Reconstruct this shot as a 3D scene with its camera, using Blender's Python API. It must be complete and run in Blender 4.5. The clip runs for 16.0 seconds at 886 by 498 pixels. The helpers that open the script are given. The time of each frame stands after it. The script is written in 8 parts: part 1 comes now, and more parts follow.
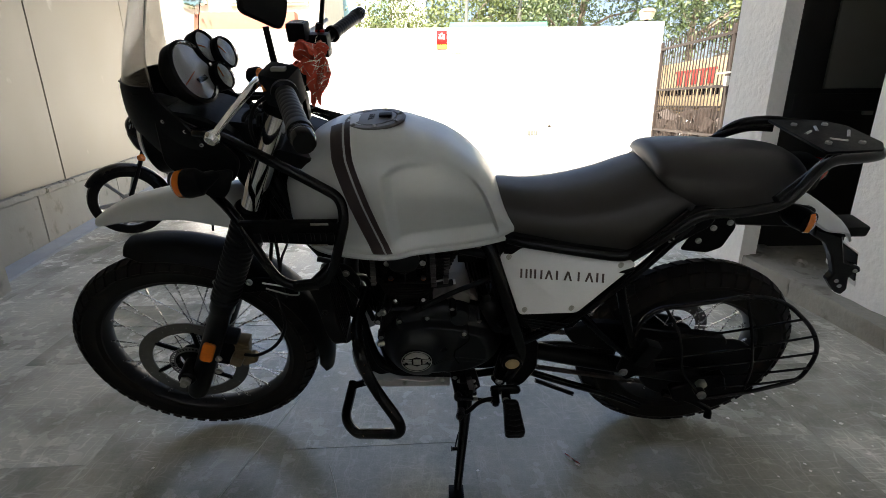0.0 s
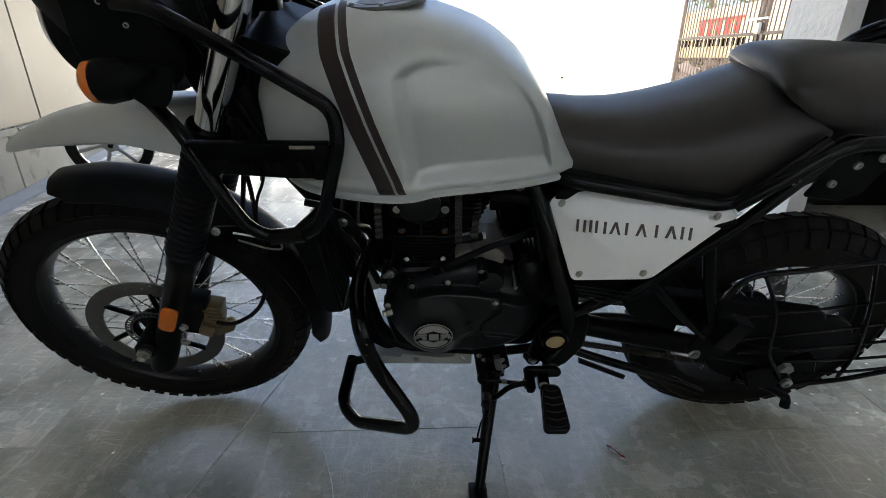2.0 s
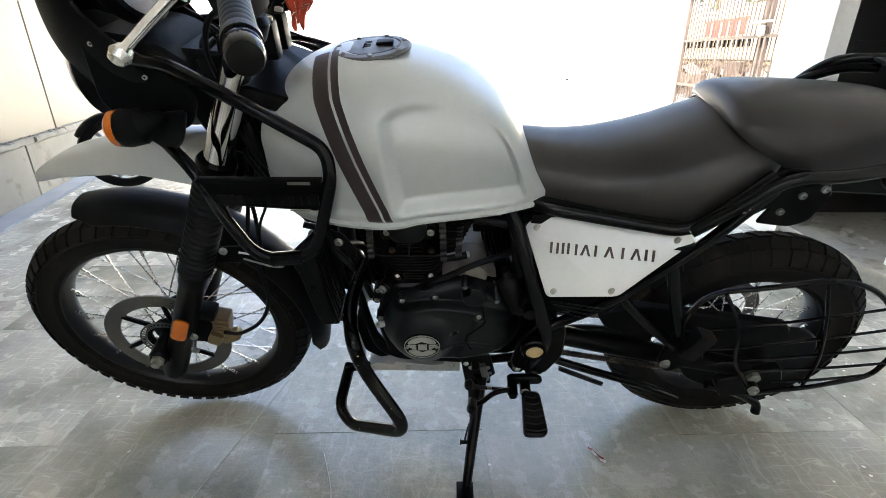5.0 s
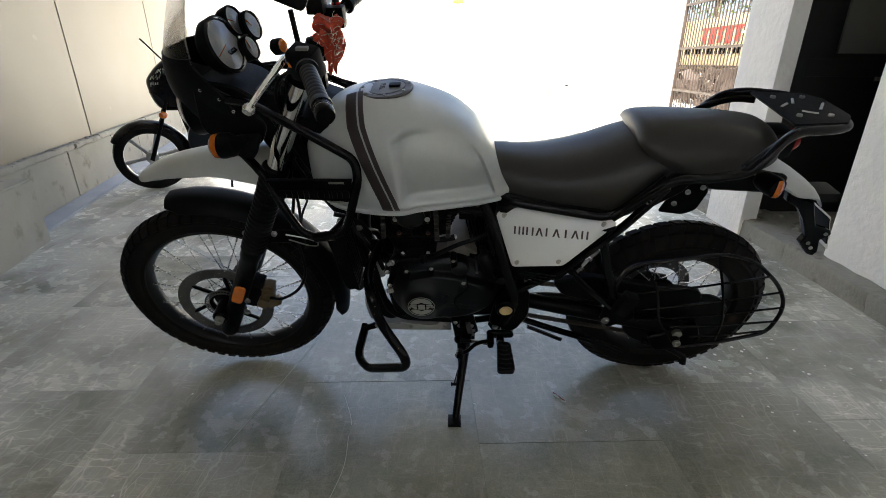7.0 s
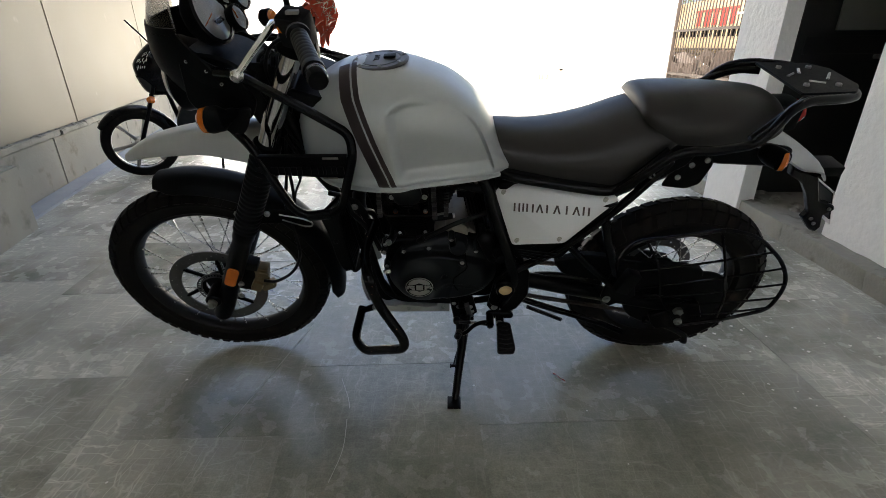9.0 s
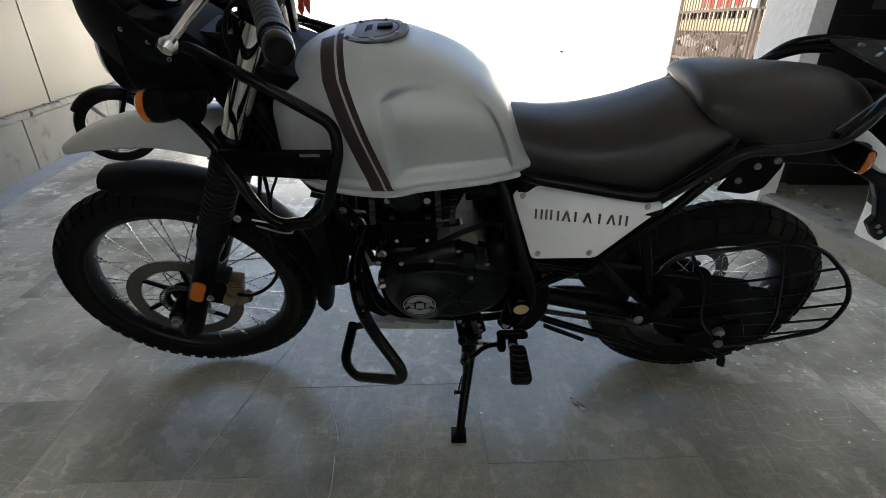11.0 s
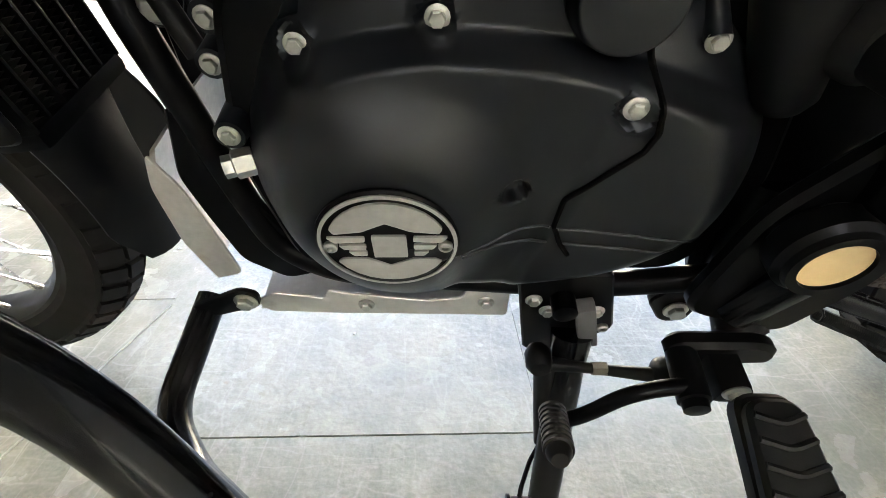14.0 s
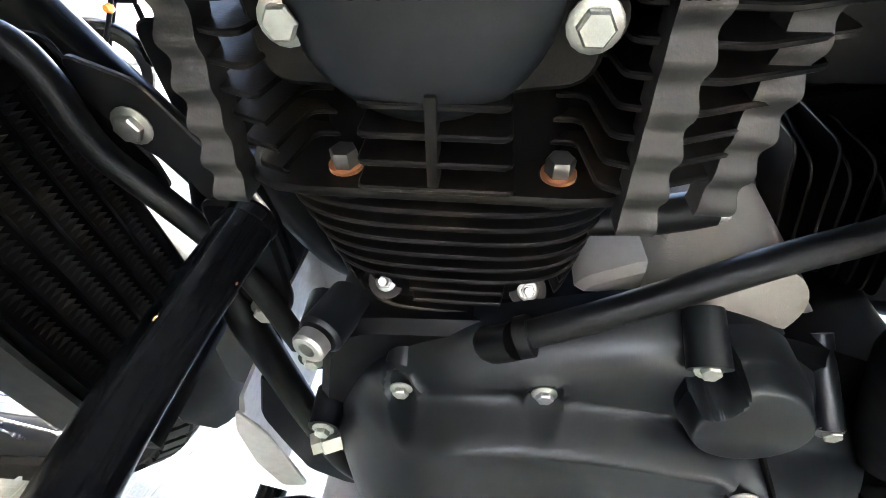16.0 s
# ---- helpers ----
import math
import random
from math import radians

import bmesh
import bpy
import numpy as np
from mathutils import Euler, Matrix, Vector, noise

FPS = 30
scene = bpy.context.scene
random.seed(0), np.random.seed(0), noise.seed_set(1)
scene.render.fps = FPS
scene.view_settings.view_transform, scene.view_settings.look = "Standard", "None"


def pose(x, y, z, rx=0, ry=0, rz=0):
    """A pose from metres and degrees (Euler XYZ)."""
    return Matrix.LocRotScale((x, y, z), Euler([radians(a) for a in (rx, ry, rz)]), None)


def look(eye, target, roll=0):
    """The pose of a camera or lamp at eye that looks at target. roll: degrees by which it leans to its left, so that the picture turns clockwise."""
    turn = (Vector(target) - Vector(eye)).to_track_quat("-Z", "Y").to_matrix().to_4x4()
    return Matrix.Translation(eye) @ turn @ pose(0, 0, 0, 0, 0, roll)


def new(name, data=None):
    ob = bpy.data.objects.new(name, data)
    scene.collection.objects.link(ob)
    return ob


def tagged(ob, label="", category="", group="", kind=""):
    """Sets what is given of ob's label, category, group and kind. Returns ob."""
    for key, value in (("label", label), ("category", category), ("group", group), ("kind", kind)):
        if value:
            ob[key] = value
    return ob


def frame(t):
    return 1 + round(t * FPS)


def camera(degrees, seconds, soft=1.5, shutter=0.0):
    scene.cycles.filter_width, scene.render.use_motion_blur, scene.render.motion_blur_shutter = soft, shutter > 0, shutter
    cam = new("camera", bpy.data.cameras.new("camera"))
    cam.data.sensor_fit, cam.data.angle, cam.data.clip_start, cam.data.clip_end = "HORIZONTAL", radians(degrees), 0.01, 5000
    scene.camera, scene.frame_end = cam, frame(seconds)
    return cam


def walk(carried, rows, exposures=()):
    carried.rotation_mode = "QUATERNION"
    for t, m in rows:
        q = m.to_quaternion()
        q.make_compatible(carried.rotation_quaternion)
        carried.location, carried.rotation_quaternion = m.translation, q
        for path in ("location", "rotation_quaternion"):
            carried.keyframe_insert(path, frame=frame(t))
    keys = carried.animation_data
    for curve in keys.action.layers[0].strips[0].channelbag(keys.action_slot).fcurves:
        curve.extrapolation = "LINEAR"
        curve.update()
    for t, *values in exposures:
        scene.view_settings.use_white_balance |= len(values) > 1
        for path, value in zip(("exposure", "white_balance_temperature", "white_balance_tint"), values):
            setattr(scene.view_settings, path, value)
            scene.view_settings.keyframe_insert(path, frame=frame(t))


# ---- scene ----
cam = camera(86.6, 16.0, 0.55)
PATH = [
    (0, (0.0060, -1.3382, 1.0309), (0.0245, 0.5732, 0.4427), -0.58),
    (0.5, (-0.0122, -1.2944, 1.0123), (0.0178, 0.6130, 0.4114), -0.48),
    (1, (-0.0252, -1.2105, 0.9793), (0.0087, 0.6870, 0.3480), -0.16),
    (1.5, (-0.0297, -1.1143, 0.9409), (-0.0144, 0.7609, 0.2456), 0.13),
    (2, (-0.0399, -1.0718, 0.9195), (-0.0320, 0.7792, 0.1621), 0.33),
    (2.5, (-0.0317, -1.0407, 0.9043), (-0.0395, 0.7872, 0.0925), 0.43),
    (3, (-0.0330, -1.0049, 0.8900), (-0.0589, 0.8132, 0.0570), 0.46),
    (3.5, (-0.0282, -0.9682, 0.8895), (-0.0783, 0.8431, 0.0429), 0.23),
    (4, (-0.0267, -0.9615, 0.8954), (-0.0869, 0.8503, 0.0506), -0.00),
    (4.5, (-0.0150, -1.0146, 0.9320), (-0.0576, 0.8168, 0.1294), 0.14),
    (4.7, (-0.0085, -1.0580, 0.9550), (-0.0281, 0.7880, 0.1857), 0.03),
    (6.8, (0.0380, -1.4866, 1.0744), (-0.0024, 0.3715, 0.3353), 0.04),
    (7, (0.0345, -1.4754, 1.0661), (-0.0032, 0.3799, 0.3203), -0.08),
    (7.5, (0.0306, -1.4615, 1.0525), (0.0045, 0.3863, 0.2877), -0.23),
    (8, (0.0253, -1.4569, 1.0442), (0.0152, 0.3877, 0.2715), 0.00),
    (8.5, (0.0273, -1.4591, 1.0384), (0.0178, 0.3833, 0.2602), -0.36),
    (9, (0.0245, -1.4564, 1.0311), (0.0095, 0.3795, 0.2377), -0.42),
    (9.5, (0.0190, -1.4478, 1.0285), (0.0180, 0.3884, 0.2359), 0.08),
    (9.7, (0.0234, -1.4523, 1.0351), (0.0376, 0.3913, 0.2597), 0.24),
    (11.8, (-0.0115, -0.9781, 0.9374), (-0.0316, 0.8097, 0.0411), 0.06),
    (12, (-0.0023, -0.9125, 0.9096), (-0.0306, 0.8746, 0.0121), 0.12),
    (12.5, (0.0043, -0.7598, 0.8015), (-0.0245, 1.0158, -0.1185), 0.41),
    (13, (-0.0087, -0.5908, 0.6230), (-0.0352, 1.1702, -0.3246), 0.35),
    (13.5, (-0.0117, -0.5229, 0.5667), (-0.0460, 1.1975, -0.4527), -0.21),
    (14, (-0.0173, -0.4725, 0.5285), (-0.0622, 1.2134, -0.5466), -0.25),
    (14.5, (-0.0235, -0.4534, 0.5310), (-0.0671, 1.2264, -0.5536), 0.01),
    (15, (-0.0305, -0.4475, 0.5856), (-0.0828, 1.2613, -0.4523), -0.11),
    (15.2, (-0.0316, -0.4424, 0.6088), (-0.1188, 1.2997, -0.3697), -0.21),
    (15.5, (-0.0446, -0.4203, 0.6419), (-0.1758, 1.3434, -0.2920), -0.52),
    (16, (-0.0590, -0.4036, 0.6664), (-0.2349, 1.3707, -0.2397), 0.92),
]
EXPOSURES = [(0.0, 2.33, 6600, 9), (2.0, 2.83, 6250, 8), (3.5, 3.87, 6450, 8), (4.5, 3.95, 6480, 8), (7.0, 2.74, 6560, 8), (9.5, 2.58, 6560, 8), (12.0, 3.08, 6280, 8), (12.5, 3.65, 6250, 8), (13.0, 4.17, 6850, 9), (13.5, 4.67, 7200, 9), (14.5, 5.15, 7200, 9), (15.2, 5.20, 6950, 10), (16.0, 6.20, 6500, 10)]
walk(cam, [(t, look(eye, target, roll)) for t, eye, target, roll in PATH], EXPOSURES)

# ---- world and sun ----
world = bpy.data.worlds.new("sky")
scene.world = world
world.use_nodes = True
wn = world.node_tree.nodes
sky = wn.new("ShaderNodeTexSky")
sky.sky_type = "NISHITA"
sky.sun_disc = False
sky.air_density, sky.dust_density, sky.ozone_density = 0.8, 5.2, 0.45
SUN_EL, SUN_AZ = 62.0, 205.0
sky.sun_elevation, sky.sun_rotation = radians(SUN_EL), radians(SUN_AZ)
world.node_tree.links.new(sky.outputs[0], wn["Background"].inputs[0])
wn["Background"].inputs[1].default_value = 0.10
sun_data = bpy.data.lights.new("sun", "SUN")
sun_data.energy, sun_data.angle, sun_data.color = 4.5, radians(0.55), (1.0, 0.95, 0.86)
sun = new("sun", sun_data)
_az, _el = radians(SUN_AZ), radians(SUN_EL)
sun.matrix_world = look((0, 0, 30), (-math.sin(_az) * math.cos(_el), -math.cos(_az) * math.cos(_el), 30 - math.sin(_el)))

# ---- materials ----
def surf(name, c1, c2=None, scale=40.0, rough=0.5, metal=0.0, bump=0.0, bump_scale=300.0, spread=0.12, coat=0.0, dirt=None, dirt_scale=6.0, dirt_cut=0.6, detail=6.0, spec=0.5):
    """A procedural surface: two colours mixed by fine and coarse noise, uneven gloss, fine relief and patches of dirt."""
    m = bpy.data.materials.new(name)
    m.use_nodes = True
    nt = m.node_tree
    n, ln = nt.nodes, nt.links
    b = n["Principled BSDF"]
    tc = n.new("ShaderNodeTexCoord")
    fine = n.new("ShaderNodeTexNoise")
    fine.inputs["Scale"].default_value, fine.inputs["Detail"].default_value = scale, detail
    coarse = n.new("ShaderNodeTexNoise")
    coarse.inputs["Scale"].default_value, coarse.inputs["Detail"].default_value = scale / 9.0, 4.0
    for t in (fine, coarse):
        ln.new(tc.outputs["Object"], t.inputs["Vector"])
    add = n.new("ShaderNodeMath")
    add.operation = "ADD"
    ln.new(fine.outputs[0], add.inputs[0])
    ln.new(coarse.outputs[0], add.inputs[1])
    half = n.new("ShaderNodeMapRange")
    half.inputs["From Min"].default_value, half.inputs["From Max"].default_value = 0.55, 1.45
    ln.new(add.outputs[0], half.inputs["Value"])
    mix = n.new("ShaderNodeMix")
    mix.data_type = "RGBA"
    ln.new(half.outputs[0], mix.inputs["Factor"])
    c2 = c2 or tuple(v * 0.8 for v in c1)
    mix.inputs["A"].default_value, mix.inputs["B"].default_value = (*c1, 1), (*c2, 1)
    col = mix.outputs["Result"]
    if dirt:
        d = n.new("ShaderNodeTexNoise")
        d.inputs["Scale"].default_value, d.inputs["Detail"].default_value = dirt_scale, 9.0
        ln.new(tc.outputs["Object"], d.inputs["Vector"])
        dr = n.new("ShaderNodeMapRange")
        dr.inputs["From Min"].default_value, dr.inputs["From Max"].default_value = dirt_cut, dirt_cut + 0.15
        ln.new(d.outputs[0], dr.inputs["Value"])
        mix2 = n.new("ShaderNodeMix")
        mix2.data_type = "RGBA"
        ln.new(dr.outputs[0], mix2.inputs["Factor"])
        ln.new(col, mix2.inputs["A"])
        mix2.inputs["B"].default_value = (*dirt, 1)
        col = mix2.outputs["Result"]
    ln.new(col, b.inputs["Base Color"])
    rr = n.new("ShaderNodeMapRange")
    rr.inputs["From Min"].default_value, rr.inputs["From Max"].default_value = 0.55, 1.45
    rr.inputs["To Min"].default_value, rr.inputs["To Max"].default_value = max(0.02, rough - spread), min(1.0, rough + spread)
    ln.new(add.outputs[0], rr.inputs["Value"])
    ln.new(rr.outputs[0], b.inputs["Roughness"])
    b.inputs["Metallic"].default_value = metal
    b.inputs["Coat Weight"].default_value = coat
    b.inputs["Specular IOR Level"].default_value = spec
    if bump:
        bn = n.new("ShaderNodeTexNoise")
        bn.inputs["Scale"].default_value, bn.inputs["Detail"].default_value = bump_scale, 4.0
        ln.new(tc.outputs["Object"], bn.inputs["Vector"])
        bp = n.new("ShaderNodeBump")
        bp.inputs["Strength"].default_value, bp.inputs["Distance"].default_value = 1.0, bump
        ln.new(bn.outputs[0], bp.inputs["Height"])
        ln.new(bp.outputs[0], b.inputs["Normal"])
    return m


def clear(name, color, rough=0.02, ior=1.45, transmission=1.0):
    m = surf(name, color, color, 20, rough, spread=0.01)
    m.node_tree.nodes["Principled BSDF"].inputs["Transmission Weight"].default_value = transmission
    m.node_tree.nodes["Principled BSDF"].inputs["IOR"].default_value = ior
    return m


PAINT = surf("matte_silver_paint", (0.455, 0.49, 0.51), (0.425, 0.46, 0.48), 60, 0.38, 0.3, 0.00002, 900, 0.05, 0.10, (0.44, 0.45, 0.44), 9, 0.68)
STRIPE = surf("dark_stripe_vinyl", (0.045, 0.034, 0.036), (0.06, 0.045, 0.048), 80, 0.42)
BLACK = surf("satin_black_paint", (0.0013, 0.0014, 0.0016), (0.0024, 0.0024, 0.0027), 70, 0.34, 0.0, 0.00003, 500, 0.08, 0.03, (0.008, 0.0072, 0.0065), 40, 0.70, 6, 0.06)
TUBE = surf("gloss_black_tube", (0.0015, 0.0017, 0.0021), (0.0032, 0.0034, 0.004), 90, 0.23, 0.0, 0.00002, 300, 0.06, 0.12, (0.012, 0.0118, 0.0118), 130, 0.70, 6, 0.14)
CHIP = surf("scratched_primer", (0.34, 0.14, 0.04), (0.42, 0.30, 0.18), 400, 0.75)
PLASTIC = surf("black_textured_plastic", (0.0026, 0.0028, 0.0033), (0.0042, 0.0044, 0.005), 120, 0.45, 0.0, 0.00006, 1400, 0.08, 0.0, (0.011, 0.0105, 0.0102), 8, 0.66, 6, 0.08)
ENGINE = surf("engine_black_coating", (0.0024, 0.0031, 0.0042), (0.0036, 0.0044, 0.0056), 60, 0.37, 0.0, 0.00004, 1500, 0.10, 0.0, (0.0085, 0.0086, 0.0086), 14, 0.62, 6, 0.30)
FIN = surf("dusty_black_fins", (0.0014, 0.0013, 0.0012), (0.0032, 0.0028, 0.0024), 90, 0.5, 0.0, 0.0001, 900, 0.1, 0.0, (0.013, 0.0098, 0.0068), 30, 0.54, 6, 0.14)
RUBBER = surf("tyre_rubber", (0.0055, 0.0051, 0.0047), (0.0105, 0.0097, 0.0089), 60, 0.58, 0, 0.0001, 700, 0.1, 0, (0.03, 0.022, 0.016), 12, 0.62, 6, 0.07)
HOSE = surf("black_rubber_hose", (0.0022, 0.0023, 0.0026), (0.004, 0.004, 0.0041), 100, 0.45, 0, 0.00005, 800, 0.1, spec=0.16)
DAMPER = surf("grey_rubber_damper", (0.0062, 0.0060, 0.0058), (0.0105, 0.0100, 0.0094), 120, 0.6, 0, 0.0001, 900)
SEAT = surf("dark_brown_leatherette", (0.0074, 0.0070, 0.0075), (0.0102, 0.0096, 0.0102), 60, 0.42, 0, 0.00022, 520, 0.05, 0, (0.018, 0.017, 0.017), 7, 0.68, spec=0.45)
PANEL = surf("satin_silver_panel", (0.67, 0.705, 0.735), (0.63, 0.665, 0.69), 200, 0.38, 0.1, 0.00003, 1500, 0.06)
STEEL = surf("zinc_plated_steel", (0.40, 0.415, 0.40), (0.30, 0.305, 0.285), 300, 0.38, 0.85, 0.00005, 1500, 0.10, 0, (0.30, 0.26, 0.2), 260, 0.70)
ALU = surf("bare_aluminium", (0.50, 0.50, 0.49), (0.40, 0.40, 0.39), 150, 0.45, 0.75, 0.00005, 1200, 0.1, 0, (0.25, 0.22, 0.18), 30, 0.63)
STARTER = surf("grey_cast_motor_case", (0.15, 0.142, 0.126), (0.20, 0.190, 0.170), 90, 0.5, 0.0, 0.0001, 1100, 0.1, 0, (0.11, 0.092, 0.070), 40, 0.62, 6, 0.3)
POLISHED = surf("polished_aluminium", (0.72, 0.72, 0.71), (0.66, 0.66, 0.65), 200, 0.2, 0.95, 0.00002, 900)
CHROME = surf("chrome", (0.75, 0.76, 0.78), (0.7, 0.7, 0.72), 40, 0.07, 1.0, 0, 100, 0.03)
SPOKE = surf("stainless_spoke", (0.62, 0.62, 0.61), (0.5, 0.5, 0.49), 300, 0.25, 1.0)
RIM = surf("dark_anodised_rim", (0.006, 0.0066, 0.0076), (0.010, 0.0108, 0.012), 50, 0.35, 0.1, 0, 100, 0.1, 0, (0.025, 0.021, 0.017), 16, 0.60, spec=0.2)
DISC = surf("brake_disc_steel", (0.085, 0.085, 0.085), (0.14, 0.14, 0.138), 60, 0.38, 0.9)
GOLD = surf("gold_anodised_caliper", (0.235, 0.18, 0.105), (0.16, 0.12, 0.07), 120, 0.42, 0.55, 0.0001, 900)
BRASS = surf("cream_plastic_plug", (0.55, 0.42, 0.22), (0.45, 0.34, 0.18), 90, 0.5)
ORANGE = surf("amber_lens", (0.60, 0.15, 0.010), (0.46, 0.105, 0.007), 150, 0.15, 0, 0.0003, 420, 0.05, 0.5)
RED = surf("red_lens", (0.42, 0.015, 0.01), (0.32, 0.01, 0.008), 150, 0.15, 0, 0.0002, 420, 0.05, 0.5)
CLOTH = surf("red_tinsel_cloth", (0.50, 0.055, 0.02), (0.36, 0.032, 0.015), 260, 0.85, 0, 0.0006, 420)
TINSEL = surf("silver_tinsel", (0.8, 0.78, 0.72), (0.6, 0.58, 0.5), 300, 0.25, 0.9)
# Dial face paled: the sky's reflection in the glass is put into its colour.
DIAL = surf("glare_dial_face", (0.46, 0.48, 0.50), (0.54, 0.55, 0.56), 40, 0.35)
CAPGREY = surf("dark_grey_anodised_cap", (0.09, 0.092, 0.095), (0.12, 0.122, 0.125), 90, 0.42, 0.3, 0.00003, 900)
GLASS = clear("clear_glass", (1, 1, 1))
SMOKE = clear("smoked_screen", (0.60, 0.60, 0.60), 0.03)
# Near-black, no sheen: shade between fins put into colour; also black print, seam.
DARKHOLE = surf("recess_shade_and_print", (0.0012, 0.0012, 0.0012), (0.002, 0.002, 0.002), 60, 0.8, spec=0.03)
for coat in (ENGINE, BLACK, TUBE, PLASTIC, HOSE):
    coat.node_tree.nodes["Principled BSDF"].inputs["Specular Tint"].default_value = (0.87, 0.94, 1.0, 1.0)
COPPER = surf("copper_washer", (0.5, 0.22, 0.1), (0.42, 0.18, 0.09), 200, 0.45, 0.7)
WHITE = surf("white_print", (0.75, 0.75, 0.74), (0.68, 0.68, 0.67), 100, 0.5)
PLATE = surf("white_number_plate", (0.72, 0.72, 0.71), (0.66, 0.66, 0.65), 60, 0.45)


# ---- mesh helpers ----
def part(name, bm, material, parent=None, label="", smooth=True, at=None):
    """Links a bmesh, or a mesh already made, as one object under its thing."""
    me = bm
    if isinstance(bm, bmesh.types.BMesh):
        bmesh.ops.recalc_face_normals(bm, faces=bm.faces)
        me = bpy.data.meshes.new(name)
        bm.to_mesh(me)
        bm.free()
        me.materials.append(material)
        if smooth:
            me.shade_smooth()
            me.set_sharp_from_angle(angle=radians(38))
    ob = new(name, me)
    if parent:
        ob.parent = parent
    if at is not None:
        ob.matrix_local = at
    return tagged(ob, label) if label else ob


def thing(name, label, category, m=None, group="", kind=""):
    ob = new(name)
    ob.empty_display_size = 0.1
    if m is not None:
        ob.matrix_world = m
    return tagged(ob, label, category, group, kind)


def join(*bms):
    """One bmesh out of several."""
    out = bmesh.new()
    for b in bms:
        me = bpy.data.meshes.new("tmp")
        b.to_mesh(me)
        b.free()
        out.from_mesh(me)
        bpy.data.meshes.remove(me)
    return out


def skin(rings, closed=True, cap=True):
    """A mesh over rings of points, each ring with the same count."""
    bm = bmesh.new()
    rows = [[bm.verts.new(p) for p in ring] for ring in rings]
    n = len(rows[0])
    for a, b in zip(rows, rows[1:]):
        for i in range(n if closed else n - 1):
            j = (i + 1) % n
            bm.faces.new((a[i], a[j], b[j], b[i]))
    if cap and closed:
        bm.faces.new(rows[0][::-1])
        bm.faces.new(rows[-1])
    return bm


def smooth_path(pts, fillet, n=6):
    """The polyline with its corners rounded."""
    pts = [Vector(p) for p in pts]
    out = [pts[0]]
    for a, b, c in zip(pts, pts[1:], pts[2:]):
        k = min(fillet, (a - b).length * 0.48, (c - b).length * 0.48)
        p, q = b + (a - b).normalized() * k, b + (c - b).normalized() * k
        for i in range(n + 1):
            t = i / n
            out.append(p * (1 - t) ** 2 + b * 2 * t * (1 - t) + q * t * t)
    return out + [pts[-1]]


def tube(pts, r, seg=12, fillet=0.03, n=6, flat=1.0):
    """A round bar along a path; r may be a list of one radius a point when fillet is 0."""
    path = smooth_path(pts, fillet, n) if fillet else [Vector(p) for p in pts]
    radii = r if isinstance(r, (list, tuple)) else [r] * len(path)
    rings, side = [], None
    for i, p in enumerate(path):
        d = (path[min(i + 1, len(path) - 1)] - path[max(i - 1, 0)]).normalized()
        if side is None:
            side = d.orthogonal().normalized()
        side = (side - d * side.dot(d)).normalized()
        up = d.cross(side)
        rings.append([p + (side * math.cos(a) + up * math.sin(a) * flat) * radii[i] for a in (2 * math.pi * k / seg for k in range(seg))])
    return skin(rings)


def basis(axis, origin=(0, 0, 0)):
    """A matrix whose z points along axis."""
    q = Vector(axis).normalized().to_track_quat("Z", "Y")
    return Matrix.Translation(origin) @ q.to_matrix().to_4x4()


def lathe(profile, origin=(0, 0, 0), axis=(0, -1, 0), seg=32, cap=True):
    """A solid of revolution from (radius, height) pairs along the axis."""
    m = basis(axis, origin)
    rings = [[m @ Vector((r * math.cos(a), r * math.sin(a), h)) for a in (2 * math.pi * k / seg for k in range(seg))] for r, h in profile]
    return skin(rings, True, cap)


def ring_lathe(profile, origin=(0, 0, 0), axis=(0, -1, 0), seg=48):
    """A ring of revolution: the profile is a closed loop."""
    m = basis(axis, origin)
    rings = [[m @ Vector((r * math.cos(a), r * math.sin(a), h)) for r, h in profile] for a in (2 * math.pi * k / seg for k in range(seg))]
    return _loop(rings)


def _loop(rings):
    bm = bmesh.new()
    rows = [[bm.verts.new(p) for p in ring] for ring in rings]
    n, k = len(rows[0]), len(rows)
    for i in range(k):
        a, b = rows[i], rows[(i + 1) % k]
        for j in range(n):
            bm.faces.new((a[j], a[(j + 1) % n], b[(j + 1) % n], b[j]))
    return bm


def round_poly(pts, r, n=5):
    """A closed 2D outline with rounded corners."""
    pts = [Vector(p) for p in pts]
    out = []
    for i, b in enumerate(pts):
        a, c = pts[i - 1], pts[(i + 1) % len(pts)]
        k = min(r, (a - b).length * 0.48, (c - b).length * 0.48)
        p, q = b + (a - b).normalized() * k, b + (c - b).normalized() * k
        for j in range(n + 1):
            t = j / n
            out.append(p * (1 - t) ** 2 + b * 2 * t * (1 - t) + q * t * t)
    return out


def inset(pts, d):
    """The outline drawn inwards by d (a plain offset, for outlines that turn counter-clockwise or clockwise)."""
    area = sum(a.x * b.y - b.x * a.y for a, b in zip(pts, pts[1:] + pts[:1]))
    s = 1 if area > 0 else -1
    out = []
    for i, p in enumerate(pts):
        t = (pts[(i + 1) % len(pts)] - pts[i - 1]).normalized()
        out.append(p + Vector((-t.y, t.x)) * d * s)
    return out


